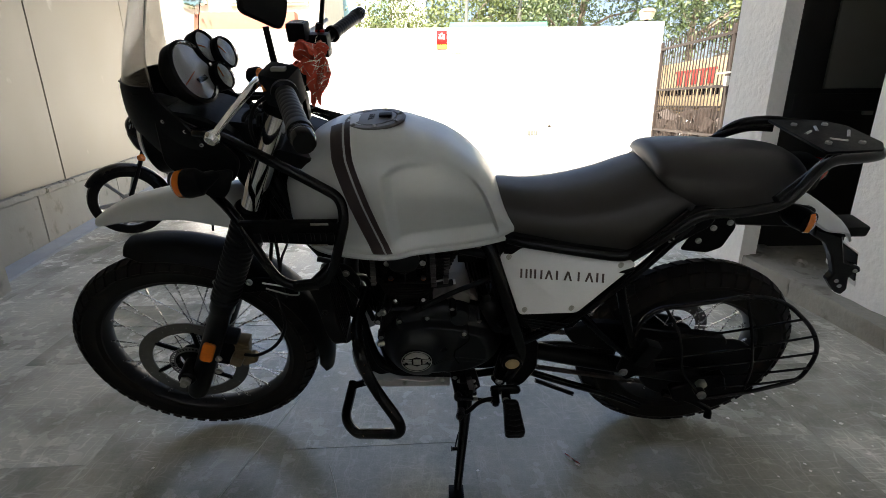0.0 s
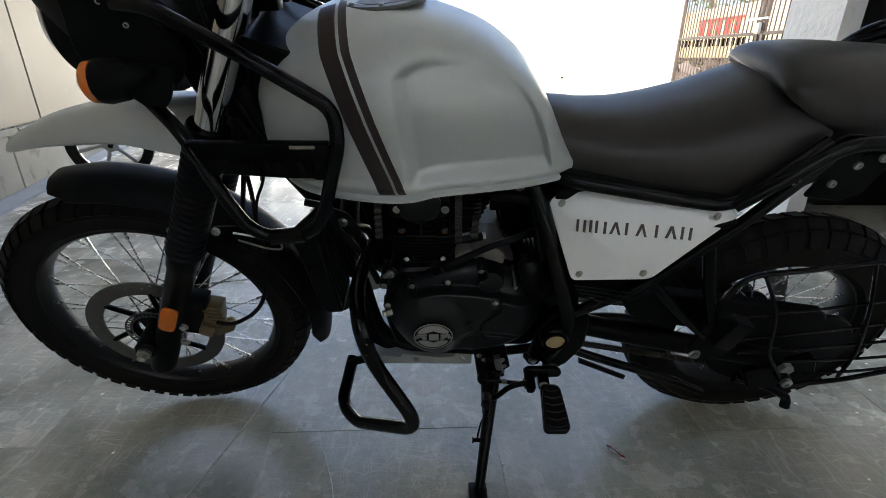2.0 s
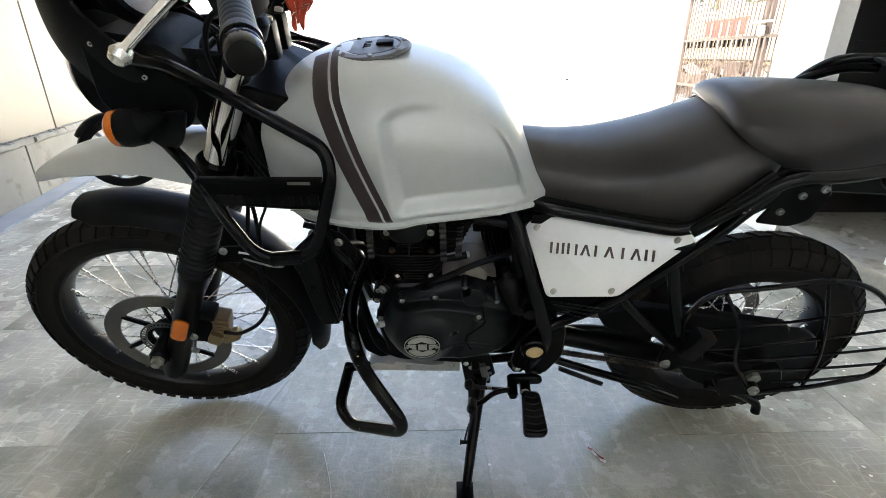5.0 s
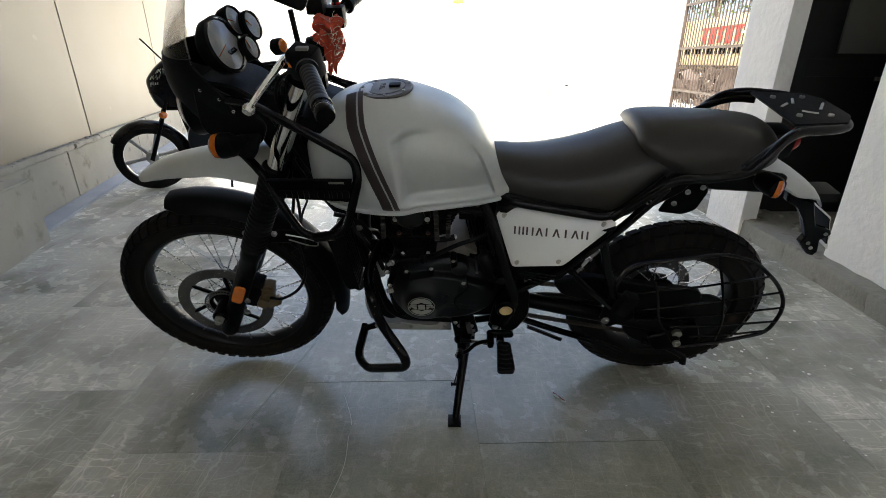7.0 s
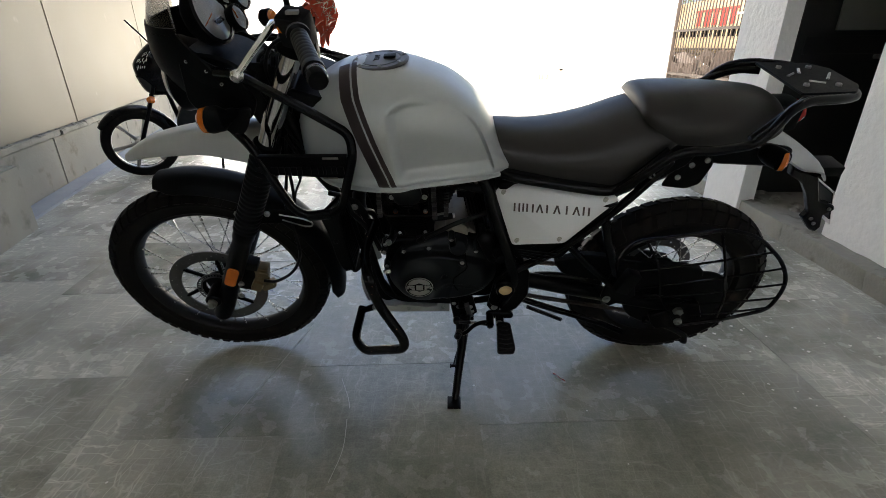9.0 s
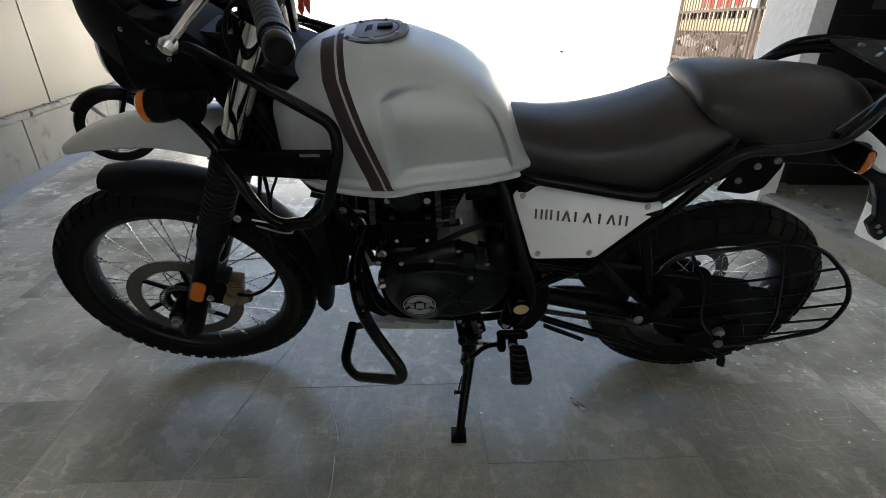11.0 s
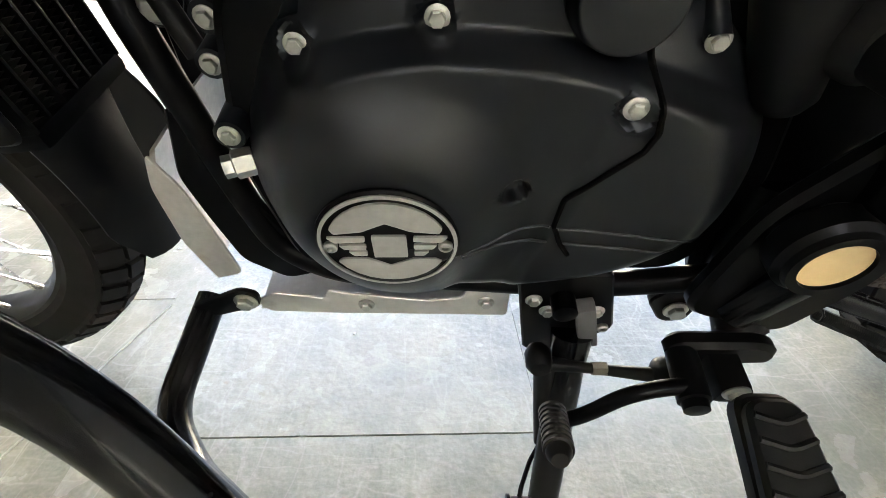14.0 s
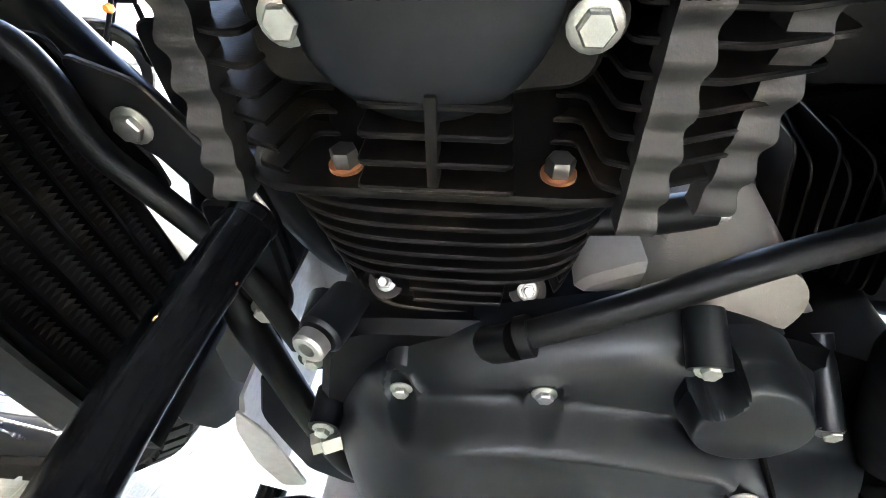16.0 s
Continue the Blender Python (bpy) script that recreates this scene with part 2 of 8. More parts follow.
def plate(pts, y0, y1, r=0.01, bevel=0.002, lean=None):
    """A plate with an outline in x and z, thick from y0 to y1, its edges broken. lean(x, z) shifts it in y."""
    o = round_poly(pts, r) if r else [Vector(p) for p in pts]
    i = inset(o, bevel)
    f = lean or (lambda x, z: 0.0)
    s = 1 if y1 > y0 else -1
    rows = [(i, y0), (o, y0 + s * bevel), (o, y1 - s * bevel), (i, y1)]
    return skin([[(p.x, y + f(p.x, p.y), p.y) for p in q] for q, y in rows])


def rbox(c, size, bevel=0.003, m=None):
    """A box with broken edges."""
    bm = bmesh.new()
    bmesh.ops.create_cube(bm, size=1.0)
    bmesh.ops.scale(bm, vec=size, verts=bm.verts)
    if bevel:
        bmesh.ops.bevel(bm, geom=bm.edges[:], offset=bevel, segments=2, affect="EDGES", profile=0.7)
    if m is not None:
        bm.transform(m)
    bmesh.ops.translate(bm, vec=c, verts=bm.verts)
    return bm


def lerp_rows(rows, x):
    """Reads a table of (x, a, b, ...) at x, eased between the rows."""
    if x <= rows[0][0]:
        return rows[0][1:]
    for k, (a, b) in enumerate(zip(rows, rows[1:])):
        if x <= b[0]:
            t = (x - a[0]) / (b[0] - a[0])
            p, q = rows[max(k - 1, 0)], rows[min(k + 2, len(rows) - 1)]
            out = []
            for i in range(1, len(a)):
                ma = (b[i] - p[i]) / (b[0] - p[0]) * (b[0] - a[0])
                mb = (q[i] - a[i]) / (q[0] - a[0]) * (b[0] - a[0])
                out.append((2 * t**3 - 3 * t * t + 1) * a[i] + (t**3 - 2 * t * t + t) * ma + (3 * t * t - 2 * t**3) * b[i] + (t**3 - t * t) * mb)
            return out
    return rows[-1][1:]


def step(a, b, v):
    t = min(1.0, max(0.0, (v - a) / (b - a)))
    return t * t * (3 - 2 * t)

# ---- the porch, the yard and what stands round it ----
def slate():
    """Honed slate: mottled grey-green, brown stains, a web of fine pale scratches, a tone of its own for each tile, and
    a darker band along the bike that paints in its shade.
    """
    m = surf("grey_green_slate", (0.152, 0.163, 0.138), (0.228, 0.239, 0.200), 14, 0.25, 0, 0.0006, 90, 0.07, 0, (0.22, 0.13, 0.065), 26.0, 0.69, 10, 0.6)
    nt = m.node_tree
    n, ln = nt.nodes, nt.links
    b = n["Principled BSDF"]
    tc, info = n.new("ShaderNodeTexCoord"), n.new("ShaderNodeObjectInfo")
    old = b.inputs["Base Color"].links[0].from_socket

    def math_node(op, a, c, clamp=False):
        q = n.new("ShaderNodeMath")
        q.operation, q.use_clamp = op, clamp
        for k, v in enumerate((a, c)):
            if isinstance(v, (int, float)):
                q.inputs[k].default_value = v
            else:
                ln.new(v, q.inputs[k])
        return q.outputs[0]

    off = n.new("ShaderNodeVectorMath")
    off.operation = "ADD"
    sc = n.new("ShaderNodeVectorMath")
    sc.operation = "SCALE"
    sc.inputs[0].default_value = (7.0, 3.0, 5.0)
    ln.new(info.outputs["Random"], sc.inputs["Scale"])
    ln.new(tc.outputs["Object"], off.inputs[0])
    ln.new(sc.outputs[0], off.inputs[1])
    warp = n.new("ShaderNodeTexNoise")
    warp.inputs["Scale"].default_value, warp.inputs["Detail"].default_value = 9.0, 3.0
    ln.new(off.outputs[0], warp.inputs["Vector"])
    mask = None
    for scale, turn, stretch, width in ((16.0, 0.4, (1, 0.16, 1), 0.024), (26.0, 1.3, (1, 0.14, 1), 0.036), (38.0, 2.3, (0.15, 1, 1), 0.050)):
        mp = n.new("ShaderNodeMapping")
        mp.inputs["Scale"].default_value, mp.inputs["Rotation"].default_value = stretch, (0, 0, turn)
        ln.new(off.outputs[0], mp.inputs["Vector"])
        bend = n.new("ShaderNodeMix")
        bend.data_type = "VECTOR"
        bend.inputs["Factor"].default_value = 0.03
        ln.new(mp.outputs[0], bend.inputs["A"])
        ln.new(warp.outputs["Color"], bend.inputs["B"])
        v = n.new("ShaderNodeTexVoronoi")
        v.feature = "DISTANCE_TO_EDGE"
        v.inputs["Scale"].default_value = scale
        ln.new(bend.outputs["Result"], v.inputs["Vector"])
        line = math_node("SUBTRACT", 1.0, math_node("DIVIDE", v.outputs["Distance"], width * 0.9), True)
        gap = n.new("ShaderNodeTexNoise")
        gap.inputs["Scale"].default_value, gap.inputs["Detail"].default_value = scale * 1.6, 2.0
        ln.new(mp.outputs[0], gap.inputs["Vector"])
        line = math_node("MULTIPLY", line, math_node("MULTIPLY", math_node("SUBTRACT", gap.outputs[0], 0.34), 2.6, True))
        mask = line if mask is None else math_node("MAXIMUM", mask, line)
    patch = n.new("ShaderNodeTexNoise")
    patch.inputs["Scale"].default_value, patch.inputs["Detail"].default_value = 2.6, 3.0
    ln.new(off.outputs[0], patch.inputs["Vector"])
    # Wear fades towards x = 0.1: the bike's shade painted as a darker band.
    geo, sep, shade_band = n.new("ShaderNodeNewGeometry"), n.new("ShaderNodeSeparateXYZ"), n.new("ShaderNodeMapRange")
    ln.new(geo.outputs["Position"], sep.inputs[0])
    shade_band.inputs["From Min"].default_value, shade_band.inputs["From Max"].default_value = 0.50, 1.30
    shade_band.inputs["To Min"].default_value, shade_band.inputs["To Max"].default_value = 0.28, 1.20
    ln.new(math_node("ABSOLUTE", math_node("SUBTRACT", sep.outputs["X"], 0.10), 0.0), shade_band.inputs["Value"])
    worn = math_node("MULTIPLY", math_node("MULTIPLY", math_node("SUBTRACT", patch.outputs[0], 0.30), 4.0, True), shade_band.outputs[0])
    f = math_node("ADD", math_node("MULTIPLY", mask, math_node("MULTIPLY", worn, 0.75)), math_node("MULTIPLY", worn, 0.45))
    stain = n.new("ShaderNodeTexNoise")
    stain.inputs["Scale"].default_value, stain.inputs["Detail"].default_value = 5.0, 8.0
    ln.new(off.outputs[0], stain.inputs["Vector"])
    brown = n.new("ShaderNodeMix")
    brown.data_type = "RGBA"
    ln.new(math_node("MULTIPLY", math_node("SUBTRACT", stain.outputs[0], 0.52), 1.5, True), brown.inputs["Factor"])
    ln.new(old, brown.inputs["A"])
    brown.inputs["B"].default_value = (0.20, 0.175, 0.13, 1)
    shade = None
    for scale, low, high in ((210.0, 0.84, 1.18), (40.0, 0.88, 1.12), (5.0, 0.84, 1.16)):
        g = n.new("ShaderNodeTexNoise")
        g.inputs["Scale"].default_value, g.inputs["Detail"].default_value = scale, 6.0
        ln.new(off.outputs[0], g.inputs["Vector"])
        r = n.new("ShaderNodeMapRange")
        r.inputs["From Min"].default_value, r.inputs["From Max"].default_value = 0.32, 0.68
        r.inputs["To Min"].default_value, r.inputs["To Max"].default_value = low, high
        ln.new(g.outputs[0], r.inputs["Value"])
        shade = r.outputs[0] if shade is None else math_node("MULTIPLY", shade, r.outputs[0])
    grain = n.new("ShaderNodeVectorMath")
    grain.operation = "SCALE"
    ln.new(brown.outputs["Result"], grain.inputs[0])
    ln.new(shade, grain.inputs["Scale"])
    mix = n.new("ShaderNodeMix")
    mix.data_type = "RGBA"
    ln.new(f, mix.inputs["Factor"])
    ln.new(grain.outputs[0], mix.inputs["A"])
    mix.inputs["B"].default_value = (0.66, 0.65, 0.59, 1)
    tone = n.new("ShaderNodeHueSaturation")
    tr = n.new("ShaderNodeMapRange")
    tr.inputs["To Min"].default_value, tr.inputs["To Max"].default_value = 0.94, 1.08
    ln.new(info.outputs["Random"], tr.inputs["Value"])
    ln.new(tr.outputs[0], tone.inputs["Value"])
    ln.new(mix.outputs["Result"], tone.inputs["Color"])
    ln.new(tone.outputs[0], b.inputs["Base Color"])
    return m


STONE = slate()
JOINT = surf("dark_joint_mortar", (0.095, 0.09, 0.08), (0.13, 0.122, 0.105), 60, 0.9)
YARD = surf("sunlit_concrete", (0.62, 0.60, 0.56), (0.5, 0.48, 0.44), 4, 0.85, 0, 0.001, 60)
WALLW = surf("white_lime_wash", (0.80, 0.79, 0.76), (0.74, 0.72, 0.68), 3, 0.9, 0, 0.002, 30, 0.05, 0, (0.6, 0.56, 0.48), 1.2, 0.68)
PLASTER = surf("rough_white_plaster", (0.74, 0.74, 0.73), (0.82, 0.82, 0.80), 12, 0.9, 0, 0.006, 28, 0.05, 0, (0.5, 0.48, 0.44), 2.0, 0.68)
BEIGE = surf("beige_wall_panel", (0.225, 0.190, 0.133), (0.25, 0.213, 0.150), 2.5, 0.55, 0, 0.0003, 40, 0.08, 0, (0.5, 0.43, 0.33), 2.2, 0.66)
SKIRT = surf("grey_skirting_stone", (0.24, 0.225, 0.183), (0.33, 0.31, 0.255), 6, 0.75, 0, 0.0012, 50, 0.1, 0, (0.16, 0.145, 0.115), 8, 0.58)
KERB = surf("worn_cement_kerb", (0.215, 0.213, 0.188), (0.32, 0.312, 0.275), 9, 0.9, 0, 0.006, 40, 0.05, 0, (0.13, 0.12, 0.10), 9, 0.56)
GREYBLUE = surf("blue_grey_cement_strip", (0.25, 0.275, 0.31), (0.36, 0.375, 0.385), 7, 0.85, 0, 0.003, 30, 0.05, 0, (0.3, 0.3, 0.3), 4, 0.6)
CEIL = surf("grey_ceiling_plaster", (0.55, 0.55, 0.53), (0.6, 0.6, 0.58), 3, 0.9, 0, 0.001, 40)
# The unlit room's shade is put into these near-black wall and door colours.
ROOMSHADE = surf("room_shade_black", (0.008, 0.008, 0.009), (0.012, 0.012, 0.013), 4, 0.7)
DOORP = surf("shaded_brown_door", (0.008, 0.0075, 0.007), (0.013, 0.0115, 0.0105), 6, 0.5)
SHUTTER = surf("grey_green_shutter", (0.10, 0.10, 0.085), (0.12, 0.12, 0.1), 5, 0.7)


def slab(name, x0, x1, y0, y1, z0, z1, material, label, category="", bevel=0.0):
    bm = rbox(((x0 + x1) / 2, (y0 + y1) / 2, (z0 + z1) / 2), (x1 - x0, y1 - y0, z1 - z0), bevel)
    return tagged(part(name, bm, material, None, "", False), label, category, "", "structure")


def upright(name, foot, z0, z1, material, label, category="", parent=None):
    """A prism that stands on an outline in x and y."""
    bm = skin([[(x, y, z0) for x, y in foot], [(x, y, z1) for x, y in foot]])
    return tagged(part(name, bm, material, parent, "", False), label, category, "", "structure")


floor = slab("floor", -7, 8, -6, 6.2, -0.3, -0.006, JOINT, "porch floor bed under grey slate tiles", "floor")
ground = slab("ground", -60, 60, 6.2, 90, -0.4, -0.01, YARD, "pale sunlit concrete yard outside the porch", "ground")
ceiling = slab("ceiling", -7, 8, -4.76, 2.4, 3.4, 3.65, CEIL, "grey plastered porch ceiling", "ceiling")

# slate tiles: columns between joints that fan out a little, each column broken at its own places
JOINTS = [(-3.46, -0.13), (-2.86, -0.13), (-2.26, -0.125), (-1.66, -0.12), (-1.058, -0.112), (-0.474, -0.112), (0.108, -0.066), (0.664, -0.066), (1.218, -0.03), (1.775, -0.02), (2.33, -0.02)]
BREAKS = {3: -0.17, 4: -0.435, 5: -0.095, 6: -0.372}
rng = random.Random(4)


def joint_x(k, y):
    x0, slope = JOINTS[k]
    return x0 + slope * (y + 0.2)


for col in range(len(JOINTS) - 1):
    base = BREAKS.get(col, rng.uniform(-0.5, 0.0))
    for k in range(-7, 11):
        y0, y1 = base + k * 0.605 + 0.0006, base + (k + 1) * 0.605 - 0.0006
        if y1 > 6.15 or y1 < -4.4:
            continue
        lift = rng.uniform(-0.0012, 0.0)
        outline = [(joint_x(col, y0) + 0.0006, y0 - 0.012), (joint_x(col + 1, y0) - 0.0006, y0 + 0.012), (joint_x(col + 1, y1) - 0.0006, y1 + 0.012), (joint_x(col, y1) + 0.0006, y1 - 0.012)]
        c = sum((Vector(p) for p in outline), Vector((0, 0))) / 4
        edge = [Vector(p) - c for p in outline]
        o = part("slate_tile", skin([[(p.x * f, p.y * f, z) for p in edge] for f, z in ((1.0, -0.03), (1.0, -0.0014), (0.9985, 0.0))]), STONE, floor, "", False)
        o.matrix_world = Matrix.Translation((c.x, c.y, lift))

# long pale scratches in the slate
CHALK = surf("chalky_scratch", (0.50, 0.50, 0.46), (0.36, 0.36, 0.33), 120, 0.9)
for pts, w in (([(-0.639, -0.43), (-0.584, -0.177), (-0.515, 0.163)], 0.0016), ([(-0.331, -0.173), (-0.290, -0.27), (-0.278, -0.314)], 0.0015), ([(-0.278, -0.36), (-0.264, -0.477), (-0.283, -0.585)], 0.0011)):
    line = part("scratch", tube([(x, y, -0.0004) for x, y in pts], w, 6, 0.05), CHALK, floor, "", False)

# dried drops of white paint near the kerb
rng = random.Random(61)
drops = []
for i in range(120):
    x, y = rng.uniform(0.85, 1.85), rng.uniform(-0.45, 1.4)
    r_ = rng.choice((0.002, 0.003, 0.003, 0.004, 0.006))
    o = [(x + r_ * rng.uniform(0.6, 1.5) * math.cos(a), y + r_ * rng.uniform(0.6, 1.3) * math.sin(a)) for a in np.linspace(0, 2 * math.pi, 9)[:-1]]
    drops.append(skin([[(a, b, -0.002) for a, b in o], [(a, b, 0.0006) for a, b in o]]))
specks = thing("paint_drops", "dried drops of white paint on the slate floor", "paint drops", None, "", "stuff")
part("drop", join(*drops), WALLW, specks, "", False)

# left boundary: skirting with a coping, panelled wall above
WDIR = Vector((-0.28, 0.96))
WN = Vector((0.96, 0.28))


def along(s, off=0.0):
    p = Vector((-2.95, 1.8)) + WDIR * s + WN * off
    return (p.x, p.y)


def wall_run(name, s0, s1, back, front, z0, z1, material, label, category, parent=None, bevel=0.004):
    a, b, c, d = along(s0, back), along(s1, back), along(s1, front), along(s0, front)
    bm = skin([[(x, y, z) for x, y in (a, b, c, d)] for z in (z0, z1)])
    if bevel:
        bmesh.ops.bevel(bm, geom=bm.edges[:], offset=bevel, segments=2, affect="EDGES")
    return tagged(part(name, bm, material, parent, "", False), label, category, "", "structure") if not parent else part(name, bm, material, parent, label, False)


wall_west = wall_run("wall_west", -6, 6.0, -0.35, -0.045, -0.1, 3.4, JOINT, "beige panelled boundary wall of the porch", "wall", None, 0)
for i, (s0, s1) in enumerate(((-4.0, -1.43), (-1.43, 1.11), (1.11, 3.65), (3.65, 6.0))):
    wall_run("panel", s0 + 0.010, s1 - 0.010, -0.05, -0.025, 0.43, 3.38, BEIGE, "", "", wall_west, 0.003)
skirting = wall_run("skirting", -6, 6.0, -0.06, -0.012, -0.1, 0.385, JOINT, "grey stone skirting of the panelled wall", "skirting", None, 0)
rng = random.Random(9)
s = -3.0
while s < 5.9:
    l = min(rng.uniform(0.75, 1.1), 5.98 - s)
    wall_run("stone_slab", s + 0.004, s + l - 0.004, -0.02, 0.0 + rng.uniform(-0.002, 0.003), -0.05, 0.38, SKIRT, "", "", skirting, 0.004)
    s += l
coping = wall_run("coping", -6, 6.0, -0.06, -0.02, 0.386, 0.40, JOINT, "broken pale stone coping on the skirting", "coping", None, 0)
def chipped(ob, seed):
    """Breaks up the clean edges of a stone."""
    bm = bmesh.new()
    bm.from_mesh(ob.data)
    bmesh.ops.subdivide_edges(bm, edges=[e for e in bm.edges if e.calc_length() > 0.2], cuts=14, use_grid_fill=True)
    for v in bm.verts:
        q = v.co * 11 + Vector((seed, 0, 0))
        v.co += Vector((noise.noise(q), 0.3 * noise.noise(q + Vector((0, 7, 0))), 0.5 * noise.noise(q * 1.7 + Vector((0, 0, 5))))) * 0.014
    bm.to_mesh(ob.data)
    bm.free()


s = -3.0
while s < 5.9:
    l = min(rng.uniform(0.5, 1.0), 5.98 - s)
    stone = wall_run("coping_stone", s + 0.003, s + l - 0.003, -0.05, 0.03 + rng.uniform(-0.008, 0.008), 0.386 + rng.uniform(0, 0.004), 0.428 + rng.uniform(-0.004, 0.006), SKIRT, "", "", coping, 0.006)
    chipped(stone, s)
    s += l
rng = random.Random(14)
bits = []
for i in range(60):
    p = along(rng.uniform(-1.0, 4.5), rng.uniform(-0.02, 0.01))
    r_ = rng.uniform(0.006, 0.02)
    bits.append(lathe([(r_, 0), (r_ * 0.8, r_ * 0.6), (r_ * 0.2, r_ * 0.9)], (p[0], p[1], 0.424), (rng.uniform(-0.3, 0.3), rng.uniform(-0.3, 0.3), 1), 6))
mortar = thing("mortar_crumbs", "grey mortar crumbs left along the coping", "debris", None, "", "stuff")
part("crumb", join(*bits), KERB, mortar, "", False)
wall_run("cement_strip", -6, 6.0, 0.0, 0.17, -0.05, 0.012, GREYBLUE, "blue-grey cement strip along the foot of the wall", "strip", None, 0.008)
wall_run("pier", -1.6, -0.60, -0.02, 0.26, -0.1, 0.40, SKIRT, "low stone-clad pier in front of the wall", "pier", None, 0.01)

# right side: kerb, plaster wall with a dark doorway
KA, KB = Vector((1.890, -0.25)), Vector((1.925, 1.85))
kd = (KB - KA).normalized()
k0, k1 = KA - kd * 4, KB + kd * 0.35
platform = upright("platform", [(k0.x + 0.10, k0.y), (6.5, k0.y), (6.5, k1.y), (k1.x + 0.10, k1.y)], -0.05, 0.100, KERB, "worn cement platform behind the kerb", "platform")
kerb = upright("kerb", [(k0.x + 0.02, k0.y), (k0.x + 0.11, k0.y), (k1.x + 0.11, k1.y), (k1.x + 0.02, k1.y)], -0.05, 0.09, JOINT, "broken cement kerb beside the slate floor", "kerb")
rng = random.Random(2)
n = 11
for i in range(n):
    a, b = k0.lerp(k1, i / n), k0.lerp(k1, (i + 1) / n)
    c = (a + b) / 2
    bm = rbox((0, 0, 0), (0.13, (b - a).length - 0.006, 0.14), 0.012)
    bmesh.ops.subdivide_edges(bm, edges=[e for e in bm.edges if e.calc_length() > 0.05], cuts=5, use_grid_fill=True)
    for v in bm.verts:
        v.co += Vector((noise.noise(v.co * 9 + Vector((i, 0, 0))), noise.noise(v.co * 8 + Vector((0, i, 3))), noise.noise(v.co * 7 + Vector((5, i, 0))))) * 0.012 + Vector((noise.noise(v.co * 34), noise.noise(v.co * 31 + Vector((3, i, 1))), noise.noise(v.co * 38 + Vector((i, 2, 0))))) * 0.007
    o = part("kerb_stone", bm, KERB, kerb)
    o.matrix_world = Matrix.Translation((c.x + 0.065, c.y, 0.034)) @ Matrix.Rotation(-math.atan2(kd.x, kd.y), 4, "Z")
rng = random.Random(44)
bits = []
for i in range(150):
    c = k0.lerp(k1, rng.uniform(0.35, 1.0))
    r_ = rng.choice((0.004, 0.006, 0.01, 0.018, 0.03))
    bits.append(lathe([(r_, 0), (r_ * 0.9, r_ * 0.4), (r_ * 0.3, r_ * 0.7)], (c.x + rng.uniform(0.10, 0.30), c.y, 0.099), (rng.uniform(-0.4, 0.4), rng.uniform(-0.4, 0.4), 1), 6))
rubble_kerb = thing("kerb_rubble", "broken cement rubble along the kerb", "debris", None, "", "stuff")
part("crumb", join(*bits), KERB, rubble_kerb, "", False)
wall_east = upright("wall_east", [(2.0, 0.86), (2.36, 0.86), (2.42, -6), (1.94, -6), (1.985, -0.3)], -0.05, 3.4, PLASTER, "rough white plastered porch wall", "wall")
upright("pillar", [(1.90, 1.455), (2.0, 1.455), (2.0, 1.86), (1.90, 1.86)], -0.05, 3.4, PLASTER, "white plastered pillar beside the dark doorway", "pillar")
upright("wall_east_far", [(2.001, 1.70), (6.5, 1.70), (6.5, 1.86), (2.001, 1.86)], -0.05, 3.4, ROOMSHADE, "dark inner wall of the room", "wall")
upright("wall_room_back", [(6.3, -4), (6.5, -4), (6.5, 1.70), (6.3, 1.70)], -0.05, 3.4, ROOMSHADE, "dark back wall of the room", "wall")
upright("wall_room_side", [(2.42, -4.2), (6.5, -4.2), (6.5, -4), (2.42, -4)], -0.05, 3.4, ROOMSHADE, "dark side wall of the room", "wall")
slab("ceiling_room", 2.1, 6.5, -4.2, 2.19, 3.26, 3.4, ROOMSHADE, "dark ceiling of the room", "ceiling")
door = thing("door_1", "dark brown door standing ajar in the doorway", "door", None, "", "structure")
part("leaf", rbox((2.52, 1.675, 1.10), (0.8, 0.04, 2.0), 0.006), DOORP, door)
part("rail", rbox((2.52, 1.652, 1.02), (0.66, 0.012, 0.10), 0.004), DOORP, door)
part("lock", rbox((2.655, 1.641, 0.955), (0.06, 0.02, 0.025), 0.004), STEEL, door)
part("curtain_panel", rbox((2.56, 1.644, 1.34), (0.42, 0.02, 0.48), 0.006), SHUTTER, door, "grey-green cloth panel")

# far yard: compound wall, gate post, gate
wall_north = slab("wall_north", -40, 5.15, 12.0, 12.3, -0.1, 2.93, WALLW, "tall white compound wall in full sun", "wall", 0.01)
slab("wall_ledge", -40, 5.15, 11.94, 12.0, 2.27, 2.31, WALLW, "plaster ledge on the compound wall", "ledge", 0.006)
strip = slab("plinth_strip", -40, 4.7, 11.82, 11.995, -0.05, 0.10, JOINT, "low plinth of blocks at the wall's foot", "plinth")
rng = random.Random(12)
x = -6.0
while x < 4.6:
    w = rng.uniform(0.32, 0.5)
    part("block", rbox((x + w / 2, 11.88, 0.035), (w - 0.012, 0.16, 0.16), 0.008), WALLW, strip)
    x += w
vent = thing("wall_vent", "small dark vent hole in the white wall", "vent")
part("hole", rbox((2.64, 11.99, 0.25), (0.26, 0.03, 0.14), 0.004), SHUTTER, vent)
for dx in (-0.06, 0.02, 0.07):
    part("bar", rbox((2.64 + dx, 11.97, 0.25), (0.018, 0.02, 0.12), 0.002), KERB, vent)
PEEL = surf("bare_plaster_patch", (0.5, 0.44, 0.36), (0.58, 0.52, 0.44), 9, 0.95, 0, 0.004, 40)
